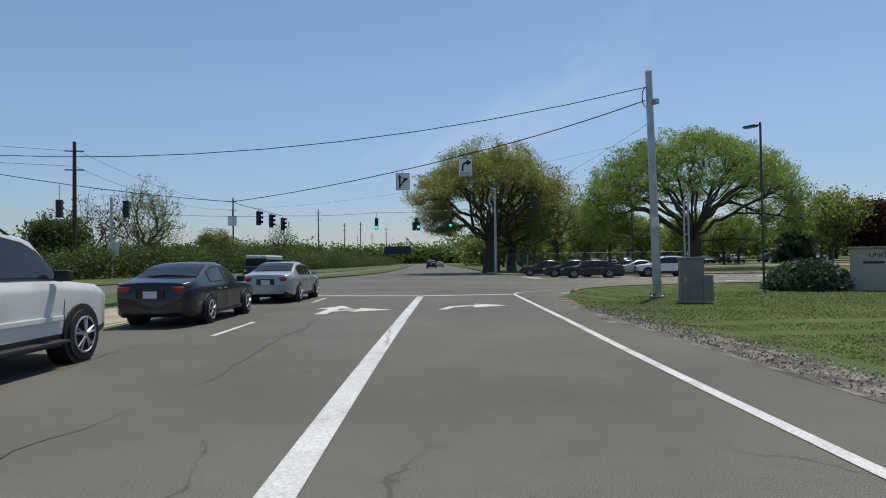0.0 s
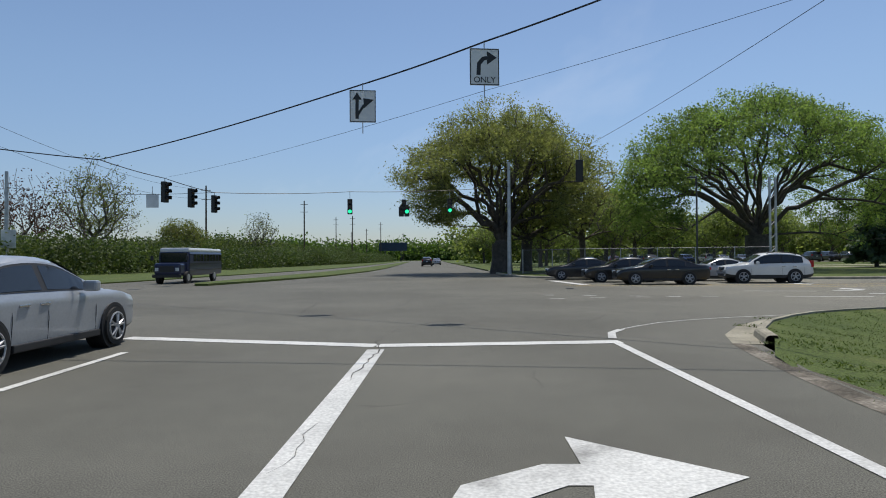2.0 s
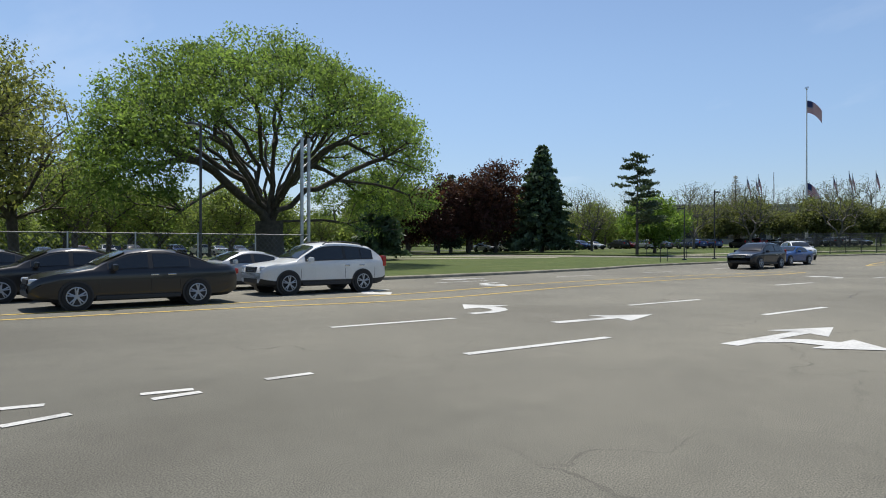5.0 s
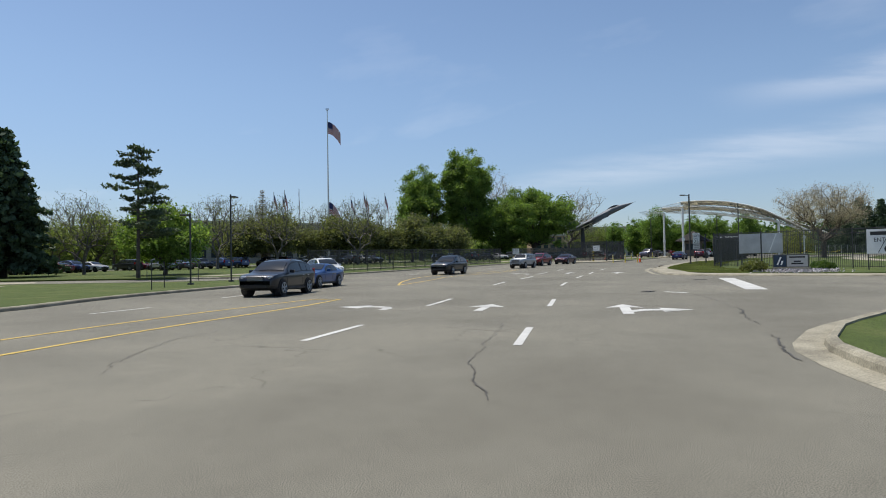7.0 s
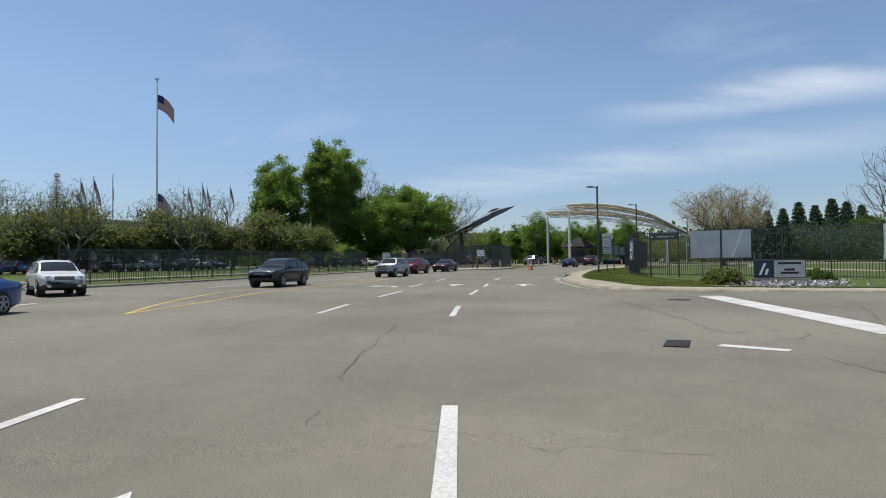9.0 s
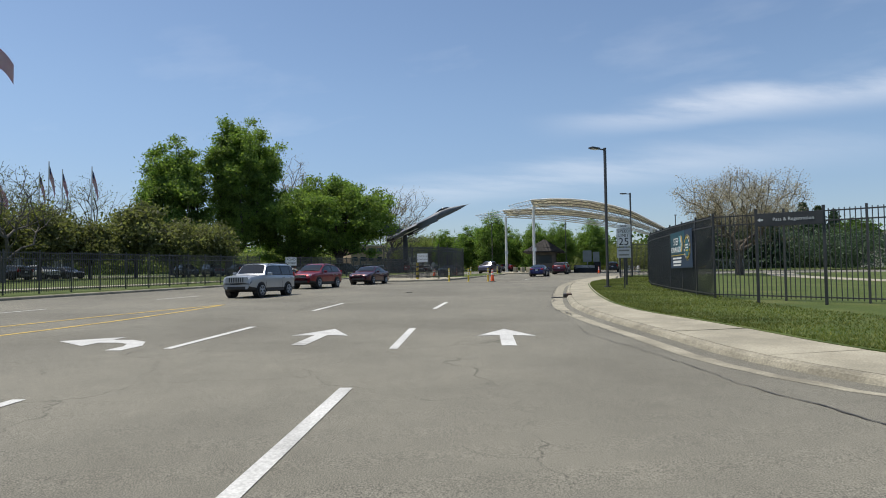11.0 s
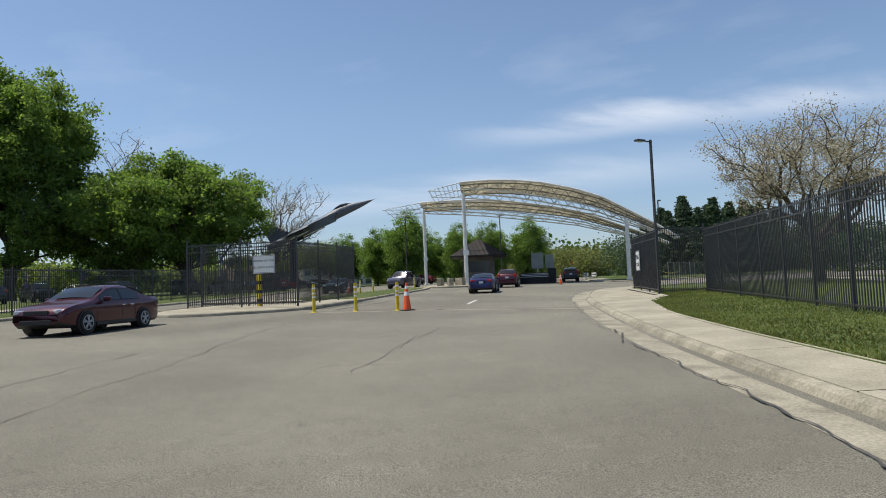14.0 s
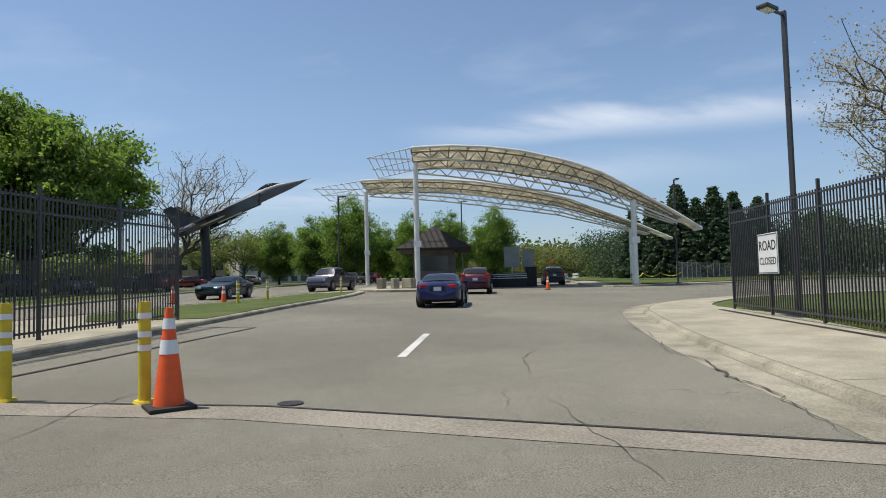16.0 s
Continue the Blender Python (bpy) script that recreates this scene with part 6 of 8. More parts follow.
# pick-up: its own outline with an open bed
SPECS["pickup"] = dict(L=5.7, W=2.0, H=1.9, wb=3.5, r=0.41, belt=1.2, cab=(0.24, 0.33, 0.56, 0.61), out=[(0.0, 0.85, 0.0), (0.02, 1.05, 0.0), (0.08, 1.16, 0.0), (0.24, 1.22, 0.0), (0.33, 1.8, 1.0), (0.42, 1.9, 1.0), (0.56, 1.88, 1.0), (0.61, 1.23, 0.0), (0.985, 1.2, 0.0), (1.0, 0.9, 0.0)])
car("pickup_truck", "pickup", (161.4, -3.8), 140, car_paint("paint_pewter", (0.11, 0.105, 0.135), 0.4), "pewter grey pick-up truck driving out beside the canopy")


def bus(at, yaw):
    t = thing("school_bus", on(at[0], at[1], 0), yaw, "dark blue school bus with a white roof", "bus")
    t.matrix_basis = t.matrix_basis @ Matrix.Scale(0.76, 4)
    part("body", box(bmesh.new(), (-0.7, 0, 1.55), (7.6, 2.4, 1.9), 0, 0.16), P_BUS, t)
    part("roof", box(bmesh.new(), (-0.7, 0, 2.62), (7.5, 2.3, 0.36), 0, 0.15), P_WHITE, t, "white painted roof")
    part("bonnet", box(bmesh.new(), (3.6, 0, 1.15), (1.6, 2.0, 0.9), 0, 0.16), P_BUS, t)
    part("windscreen", box(bmesh.new(), (3.1, 0, 2.05), (0.06, 2.1, 0.75), 0, 0.02), GLASS_DARK, t)
    part("bumper", box(bmesh.new(), (4.42, 0, 0.62), (0.15, 2.2, 0.26), 0, 0.04), TRIM_BLACK, t)
    part("grille", box(bmesh.new(), (4.41, 0, 1.15), (0.06, 1.1, 0.45), 0, 0.02), TRIM_BLACK, t)
    for side in (1, -1):
        for k in range(9):
            part("side_window", box(bmesh.new(), (-4.0 + 0.74 * k, side * 1.2, 2.02), (0.62, 0.04, 0.56), 0, 0.015), GLASS_DARK, t)
        for z in (1.05, 1.55):
            part("rub_rail", box(bmesh.new(), (-0.7, side * 1.21, z), (7.5, 0.05, 0.08), 0, 0.01), TRIM_BLACK, t)
        part("headlamp", box(bmesh.new(), (4.4, side * 0.78, 1.12), (0.08, 0.26, 0.26), 0, 0.03), LAMP_CLEAR, t)
        part("mirror", box(bmesh.new(), (3.9, side * 1.35, 2.0), (0.1, 0.2, 0.34), 0, 0.02), TRIM_BLACK, t)
        for x in (3.2, -2.6):
            wh = thing("wheel", (x, side * 1.05, 0.48), 0)
            wh.parent = t
            part("tyre", tube(bmesh.new(), (0, -0.14, 0), (0, 0.14, 0), 0.48, None, 24), RUBBER, wh)
            part("rim", tube(bmesh.new(), (0, side * 0.142, 0), (0, side * 0.15, 0), 0.28, None, 18), RIM, wh)


bus((-12.9, 50.9), -91)

# rows of parked cars beyond the lawns
P_MIXED = mat("paint_mixed", (0.3, 0.3, 0.3), 0.3, 0.3, coat=1.0, random_hue=[(0.6, 0.6, 0.6), (0.02, 0.02, 0.022), (0.35, 0.36, 0.38), (0.09, 0.1, 0.11), (0.16, 0.012, 0.015), (0.015, 0.04, 0.14), (0.55, 0.55, 0.53), (0.05, 0.05, 0.055)])
PARKED = [car("parked_car", k, (30 + 4 * i, 118), 90, P_MIXED, "parked car in a row of mixed colours", "parked cars", False) for i, k in enumerate(("sedan", "suv", "boxy_suv"))]
rp = random.Random(3)
rows = [((36, 117), (76, 112), 14), ((84, 93), (128, 82), 15), ((108, 80.5), (150, 53), 16), ((150, 45), (172, 8), 12), ((196, 8), (226, -4), 10), ((200, 14), (232, 4), 9), ((196, -12), (204, -20), 3)]
for (ax, ay), (bx, by), n in rows:
    for k in range(n):
        f = (k + 0.5 + rp.uniform(-0.15, 0.15)) / n
        x, y = ax + (bx - ax) * f, ay + (by - ay) * f
        ang = math.degrees(math.atan2(by - ay, bx - ax)) + (90 if rp.random() < 0.5 else -90)
        if rp.random() < 0.85:
            copy_thing(rp.choice(PARKED), pose(x, y, gz(x) + 0.15, 0, 0, ang))
for nm, pts, wdt in (("car_park", [(30, 118), (80, 112), (130, 84), (160, 50), (176, 6)], 4.5), ("car_park", [(194, 11), (236, -2)], 9)):
    solid(nm, ribbon(smooth_line(pts, 6), wdt, 0.15), ASPHALT, "pale asphalt car park behind the trees", "car park", kind="structure")
solid("path", ribbon(smooth_line([(24, 96), (50, 88), (66, 72), (70, 66)], 4), 1.6, 0.16), CONCRETE, "pale concrete path across the lawn", "path", kind="structure")
solid("path", ribbon(smooth_line([(64, 64), (48, 78), (30, 90), (12, 96)], 4), 1.3, 0.165), CONCRETE, "pale concrete path across the lawn", "path", kind="structure")
solid("path", ribbon(smooth_line([(80, 57), (96, 50), (110, 42), (124, 33), (140, 26)], 4), 1.2, 0.16), CONCRETE, "pale path behind the fence", "path", kind="structure")
solid("path", ribbon(smooth_line([(62, -22), (90, -14), (112, -19), (129, -30)], 4), 1.5, 0.19), CONCRETE, "pale path across the fenced lawn", "path", kind="structure")

# ---- junction: poles, wires, signals ----
def wire(name, a, b, sag, r=0.015, label="thin black overhead wire"):
    a, b = Vector(a), Vector(b)
    n = 14
    pts = [a.lerp(b, k / n) - Vector((0, 0, sag * 4 * (k / n) * (1 - k / n))) for k in range(n + 1)]
    return solid(name, polytube(bmesh.new(), pts, r, 5), WIRE, label, "wire")


POLE1 = (10.95, 20.25)
P1 = thing("steel_strain_pole", on(*POLE1, 0.13), 0, "tall galvanised steel pole holding span wires", "pole")
P1.matrix_basis = P1.matrix_basis @ Matrix.Rotation(radians(-1.5), 4, "Y") @ Matrix.Rotation(radians(1.0), 4, "X")
part("shaft", tube(bmesh.new(), (0, 0, -0.1), (0, 0, 9.18), 0.18, 0.13, 16), GALV, P1, smooth=True)
part("cap", tube(bmesh.new(), (0, 0, 9.18), (0, 0, 9.25), 0.15, 0.11, 16), GALV, P1)
part("base_plate", box(bmesh.new(), (0, 0, 0.02), (0.55, 0.55, 0.05), 0, 0.01), GALV, P1)
for k in range(4):
    part("bolt", tube(bmesh.new(), (0.21 * (1 if k % 2 else -1), 0.21 * (1 if k > 1 else -1), 0.03), (0.21 * (1 if k % 2 else -1), 0.21 * (1 if k > 1 else -1), 0.14), 0.03, None, 6), IRON, P1)
g = polytube(bmesh.new(), [(-0.16 - 0.16 * math.sin(math.pi * k / 10), -0.05, 8.15 + 0.4 * math.cos(math.pi * k / 10)) for k in range(11)], 0.02, 5)
part("cable_loop", g, WIRE, P1)
part("camera_box", box(bmesh.new(), (0.2, -0.1, 7.95), (0.16, 0.3, 0.22), 0.4, 0.03), GALV, P1)
part("small_sign", box(bmesh.new(), (-0.03, -0.19, 3.05), (0.3, 0.02, 0.38), 0, 0.01), SIGN_WHITE, P1, "small white sign with a dark emblem")
P2 = thing("steel_strain_pole", on(8.55, 59.1, 0.1), 0, "galvanised steel pole in front of the oak", "pole")
part("shaft", tube(bmesh.new(), (0, 0, 0), (0, 0, 8.7), 0.17, 0.12, 14), GALV, P2, smooth=True)
part("base_plate", box(bmesh.new(), (0, 0, 0.02), (0.55, 0.55, 0.05), 0, 0.01), GALV, P2)
P3 = thing("steel_strain_pole", on(-31.9, 62.7, 0), 0, "galvanised steel pole beyond the far lanes", "pole")
part("shaft", tube(bmesh.new(), (0, 0, 0), (0, 0, 8.7), 0.17, 0.13, 12), GALV, P3, smooth=True)
part("sign_back", box(bmesh.new(), (0.35, -0.3, 3.2), (1.1, 0.03, 1.5), 0.2, 0.01), SIGN_BACK, P3, "back of a large bare metal sign")
P4 = thing("steel_strain_pole", on(-30, 26, 0), 0, "galvanised steel pole beyond the far lanes", "pole")
part("shaft", tube(bmesh.new(), (0, 0, 0), (0, 0, 8.7), 0.17, 0.13, 12), GALV, P4, smooth=True)
JOINT = (-11.2, 36.4, 5.5)
wire("span_wire", (10.55, 20.1, 7.85), (3.49, 25.5, 6.62), 0.12, 0.022)
wire("span_wire", (3.49, 25.5, 6.62), (0.33, 27.8, 6.22), 0.03, 0.022)
wire("span_wire", (0.33, 27.8, 6.22), JOINT, 0.12, 0.022)
wire("span_wire", JOINT, (-30, 26, 8.2), 0.5, 0.022)
wire("span_wire", JOINT, (-11.15, 42.8, 5.55), 0.05, 0.02)
wire("span_wire", (-11.15, 42.8, 5.55), (-10.8, 49.3, 5.5), 0.05, 0.02)
wire("span_wire", (-10.8, 49.3, 5.5), (-3.2, 54.8, 6.1), 0.1, 0.02)
wire("span_wire", (-3.2, 54.8, 6.1), (8.5, 59.0, 6.9), 0.15, 0.02)
wire("span_wire", (-10.8, 49.3, 5.5), (-31.8, 62.6, 7.4), 0.3, 0.015)
wire("span_wire", (10.65, 20.1, 6.9), (9.4, 40.2, 6.5), 0.15, 0.008)
wire("span_wire", (9.4, 40.2, 6.5), (8.55, 59.0, 8.2), 0.1, 0.012)
wire("power_line", (10.6, 20.1, 8.4), (-33.8, 25.0, 8.75), 2.39, 0.017)
wire("tie_wire", (10.55, 20.1, 6.3), (3.49, 25.5, 5.43), 0.06, 0.005)
wire("tie_wire", (3.49, 25.5, 5.43), (0.33, 27.8, 5.02), 0.01, 0.005)
wire("tie_wire", (0.33, 27.8, 5.02), (-11.1, 42.8, 5.6), 0.1, 0.005)


def signal(at, yaw, lit=True, heads=1, drop=0.55, label="black hanging traffic signal showing green"):
    """Three-lamp signal facing -y before the turn, hung from a wire above."""
    t = thing("traffic_signal", at, yaw, label, "traffic light", "hanging signals")
    part("hanger", tube(bmesh.new(), (0, 0, 0.5), (0, 0, 0.5 + drop), 0.02, None, 6), GALV, t)
    part("housing", box(bmesh.new(), (0, 0, 0), (0.34, 0.24, 1.06), 0, 0.03), SIGNAL_BODY, t)
    if heads == 2:
        part("housing", box(bmesh.new(), (-0.2, 0, -0.34), (0.36, 0.236, 0.7), 0, 0.03), SIGNAL_BODY, t)
        part("housing", box(bmesh.new(), (0.2, 0, -0.34), (0.36, 0.234, 0.7), 0, 0.03), SIGNAL_BODY, t)
    for k, z in enumerate((0.34, 0.0, -0.34)):
        xs = (0,) if heads == 1 or k == 0 else (-0.2, 0.2)
        for x in xs:
            g = tube(bmesh.new(), (x, -0.125, z), (x, -0.14, z), 0.13, 0.12, 16)
            part("lens", g, GREEN_LIT if lit and k == 2 and x >= 0 else LENS_OFF, t, "lit green lens" if lit and k == 2 and x >= 0 else "")
            g = bmesh.new()
            prev = None
            for q in range(9):
                a = math.pi * (q - 0.4) / 7.2
                cur = [g.verts.new((x + 0.15 * math.cos(a), y, z + 0.15 * math.sin(a))) for y in (-0.12, -0.3 - 0.05 * math.sin(a))]
                if prev:
                    g.faces.new((prev[0], prev[1], cur[1], cur[0]))
                prev = cur
            bmesh.ops.solidify(g, geom=g.faces[:], thickness=0.008)
            part("visor", g, SIGNAL_BODY, t)
    return t


signal((-3.2, 54.8, 5.05), 3)
signal((0.55, 55.8, 5.1), 3, True, 2)
signal((3.9, 57.4, 5.3), 3)
for x, y, z in ((-11.15, 42.8, 4.85), (-10.96, 45.9, 4.84), (-10.8, 49.3, 4.8)):
    signal((x, y, z), 75, False, 1, 0.2, "black hanging traffic signal seen from the side")
signal((-17.3, 34.8, 4.95), 185, False, 1, 0.8, "black hanging traffic signal seen from behind")
signal((-20.3, 32.8, 4.85), 185, False, 1, 0.9, "black hanging traffic signal seen from behind")
signal((9.4, 40.2, 5.5), 168, False, 1, 0.4, "black hanging traffic signal seen from behind")


def lane_sign(at, yaw, only, label):
    t = thing("lane_sign", at, yaw, label, "road sign", "hanging signs")
    part("hanger", tube(bmesh.new(), (0, 0, -1.35), (0, 0, 0.05), 0.016, None, 6), GALV, t)
    part("board", box(bmesh.new(), (0, -0.03, -0.6), (0.72, 0.02, 0.9), 0, 0.008), SIGN_WHITE, t)
    g = bmesh.new()
    for x, z, w, h in ((-0.345, -0.6, 0.02, 0.86), (0.345, -0.6, 0.02, 0.86), (0, -0.17, 0.67, 0.02), (0, -1.03, 0.67, 0.02)):
        box(g, (x, -0.043, z), (w, 0.005, h))
    part("border", g, SIGN_BLACK, t)
    g = bmesh.new()

    def face(pts, k=0):
        g.faces.new([g.verts.new((x, -0.044 - 0.002 * k, z)) for x, z in pts])

    if only:
        face([(-0.2, -0.8), (-0.1, -0.8), (-0.09, -0.55), (0.0, -0.44), (0.1, -0.42), (0.1, -0.33), (-0.06, -0.36), (-0.18, -0.5)])
        face([(0.06, -0.55), (0.3, -0.37), (0.06, -0.22)], 1)
    else:
        face([(-0.2, -0.95), (-0.11, -0.95), (-0.11, -0.4), (-0.2, -0.4)])
        face([(-0.28, -0.42), (-0.03, -0.42), (-0.155, -0.22)], 1)
        face([(-0.11, -0.86), (-0.11, -0.74), (0.0, -0.56), (0.1, -0.52), (0.06, -0.62), (0.02, -0.66)], 2)
        face([(0.04, -0.66), (0.3, -0.42), (0.02, -0.38)], 3)
    part("arrow", g, SIGN_BLACK, t)
    if only:
        words("ONLY", 0.2, SIGN_BLACK, Matrix.Translation((0, -0.046, -0.92)) @ FACE, t)


lane_sign((0.33, 27.8, 6.2), 4, False, "white hanging sign with two lane arrows")
lane_sign((3.49, 25.5, 6.6), 4, True, "white hanging turn-only sign with a bent arrow")
t = thing("sign_back", (-16.6, 54.2, 5.75), 10, "bare metal back of a hanging sign", "road sign")
part("board", box(bmesh.new(), (0, 0, -0.3), (0.8, 0.02, 0.9), 0, 0.01), SIGN_BACK, t)
part("hanger", tube(bmesh.new(), (0, 0, 0.1), (0, 0, 0.7), 0.02, None, 6), GALV, t)


def utility_pole(at, h, label, arms=2, r=0.16):
    t = thing("utility_pole", on(*at, 0), 8, label, "utility pole", "utility poles")
    part("shaft", tube(bmesh.new(), (0, 0, -0.3), (0, 0, h), r, r * 0.7, 10), WOODPOLE, t, smooth=True)
    for k in range(arms):
        part("crossarm", box(bmesh.new(), (0, 0, h - 1.0 - 2.0 * k), (1.9, 0.1, 0.12), 0, 0.01), WOODPOLE, t)
    return t


utility_pole((-35.6, 62.4), 14.6, "dark wooden utility pole with crossarms", 2, 0.24)
wire("power_line", (-35.6, 62.4, 13.8), (-44.6, 147, 16.5), 1.6, 0.02)
wire("power_line", (-35.6, 62.4, 12.0), (-44.6, 147, 14.6), 1.6, 0.02)
wire("power_line", (-35.6, 62.4, 13.6), (-90, 10, 16), 1.4, 0.02)
wire("power_line", (-35.6, 62.4, 12.0), (-90, 10, 14), 1.4, 0.02)
for x, y, h in ((-44.6, 147, 17.3), (-30, 180, 17), (-33, 262, 18), (-24, 240, 17), (-18, 300, 18), (-30, 360, 18), (-12, 420, 18), (-45, 420, 19)):
    utility_pole((x, y), h, "wooden utility pole beyond the hedge", 2, 0.22)
B = thing("billboard", on(-14, 330, 0), 0, "dark back of a billboard beyond the hedge", "billboard")
part("panel", box(bmesh.new(), (0, 0, 7.5), (14, 0.4, 4.2), 0, 0.03), NAVY, B)
for x in (-4, 4):
    part("post", tube(bmesh.new(), (x, 0.4, 0), (x, 0.4, 8), 0.25, None, 8), IRON, B)

CAB = thing("signal_cabinet", on(10.95, 16.9, 0.13), -14, "weathered grey roadside control cabinet", "cabinet")
part("body", box(bmesh.new(), (0, 0, 0.78), (0.78, 0.62, 1.5), 0, 0.02), CABINET, CAB)
part("roof", box(bmesh.new(), (0, 0, 1.56), (0.86, 0.7, 0.07), 0, 0.02), CABINET, CAB)
part("plinth", box(bmesh.new(), (0, 0, 0.03), (0.9, 0.74, 0.1), 0, 0.01), KERB, CAB)
part("door", box(bmesh.new(), (0, -0.318, 0.8), (0.66, 0.02, 1.3), 0, 0.008), CABINET, CAB)
part("meter_box", box(bmesh.new(), (0.52, -0.14, 0.5), (0.34, 0.4, 0.92), 0, 0.02), CABINET, CAB)
part("handle", box(bmesh.new(), (-0.24, -0.335, 0.8), (0.04, 0.03, 0.16), 0, 0.008), CHROME, CAB)


def leafy(name, at, size, label, material, seed, n=900, leaf=0.1, category="bush"):
    rg = np.random.default_rng(seed)
    v = rg.normal(size=(n, 3))
    v /= np.linalg.norm(v, axis=1)[:, None]
    v *= (0.7 + 0.3 * rg.random(n))[:, None]
    v[:, 2] = np.abs(v[:, 2])
    v *= np.array(size)
    v += np.array([*on(at[0], at[1], 0.12)])
    ob = thing(name, (0, 0, 0), 0, label, category)
    part("foliage", leaf_mesh(name, v, 5, 0.07, leaf, seed, material), None, ob)
    part("stems", tube(bmesh.new(), on(at[0], at[1], 0.05), on(at[0], at[1], size[2] * 0.8), 0.12, 0.05, 6), BARK_DARK, ob)


leafy("bush", (19.6, 24.2), (2.0, 1.7, 1.4), "dense dark clipped bush beside the sign wall", G_NEEDLE, 5, 2200, 0.1)
W = thing("sign_wall", on(22.7, 21.8, 0.1), -40, "low pale masonry wall with lettering and an emblem", "sign wall")
part("wall", box(bmesh.new(), (0, 0, 0.95), (4.4, 0.4, 1.9), 0, 0.02), STUCCO, W)
part("coping", box(bmesh.new(), (0, 0, 1.94), (4.56, 0.52, 0.1), 0, 0.02), KERB, W)
words("UNITED STATES", 0.3, SIGN_BLACK, Matrix.Translation((-0.4, -0.208, 1.6)) @ FACE, W)
g = bmesh.new()
for k, wdt in enumerate((0.9, 0.5, 0.7)):
    box(g, (-1.3 + 1.0 * k, -0.206, 1.28), (wdt * 0.9, 0.012, 0.1))
part("lettering_bar", g, SIGN_BLACK, W)
part("emblem", tube(bmesh.new(), (0.5, -0.2, 0.7), (0.5, -0.225, 0.7), 0.36, 0.33, 24), CABINET, W, "round grey emblem")
for x, y in ((19.6, 21.4), (20.4, 19.6)):
    s = thing("spotlight", on(x, y, 0.13), 30, "small dark ground spotlight before the sign wall", "lamp")
    part("stem", tube(bmesh.new(), (0, 0, 0), (0, 0, 0.18), 0.03, None, 8), TRIM_BLACK, s)
    part("head", box(bmesh.new(), (0, 0, 0.24), (0.2, 0.14, 0.14), 0, 0.03), TRIM_BLACK, s)


def street_lamp(at, h, yaw, label, arm=1.1, dz=0.15, post=0.12):
    t = thing("street_lamp", on(*at, dz), yaw, label, "street lamp", "street lamps")
    part("base", tube(bmesh.new(), (0, 0, 0), (0, 0, 0.1), 0.21, 0.2, 14), BLACK_STEEL, t)
    part("post", box(bmesh.new(), (0, 0, h / 2), (post, post, h), 0, 0.012), BLACK_STEEL, t)
    part("arm", box(bmesh.new(), (arm / 2, 0, h - 0.12), (arm, 0.06, 0.07), 0, 0.01), BLACK_STEEL, t)
    part("lamp_head", box(bmesh.new(), (arm + 0.12, 0, h - 0.12), (0.62, 0.32, 0.11), 0, 0.03), BLACK_STEEL, t)
    part("lens", box(bmesh.new(), (arm + 0.12, 0, h - 0.18), (0.44, 0.24, 0.015)), LAMP_CLEAR, t)
    return t


street_lamp((96.2, 7.6), 7.9, 66 + 48, "tall black street lamp beside the pavement", 0.75, 0.16)
street_lamp((122.2, -7.65), 8.5, 62 + 40, "tall black street lamp behind the gate", 0.75, 0.16)
street_lamp((150.5, -30), 8.6, 150, "black street lamp beyond the canopy", 0.8)
street_lamp((66.3, 48.6), 6.2, 0, "dark street lamp at the lawn corner", 0.6, post=0.09)
street_lamp((62, 49.5), 4.6, 90, "short dark street lamp on the lawn", 0.2, post=0.09)
street_lamp((17.6, 24.4), 8.0, 120, "tall thin street lamp by the corner bush", 0.4, post=0.08)
street_lamp((20.8, 53.5), 6.8, 200, "dark street lamp behind the queue", 0.3, post=0.09)
street_lamp((168, -6), 8.5, 200, "dark street lamp by the canopy", 0.6)
street_lamp((184, -26), 10.5, 200, "dark street lamp beyond the booth", 0.6)
for x, y in ((56, 48.8), (58.5, 49.4), (70.5, 53), (72, 58)):
    t = thing("sapling_stake", on(x, y, 0.12), 0, "thin dark stake standing in the lawn", "post", "stakes")
    part("post", tube(bmesh.new(), (0, 0, 0), (0, 0, 1.5), 0.03, None, 6), BLACK_STEEL, t)
LAT = thing("steel_lattice_post", on(25.4, 52.2, 0.1), 10, "pair of tall galvanised posts with cross braces", "pole")
for x in (-0.22, 0.22):
    part("leg", tube(bmesh.new(), (x, 0, 0), (x, 0, 6.6), 0.09, 0.08, 10), GALV, LAT)
for k in range(7):
    part("brace", tube(bmesh.new(), (-0.22, 0, 0.6 + 0.9 * k), (0.22, 0, 1.0 + 0.9 * k), 0.025, None, 6), GALV, LAT)


DULL_STEEL = mat("dull_galvanised", (0.16, 0.165, 0.17), 0.6, 0.4, 2.5, 0.18, 0.1)


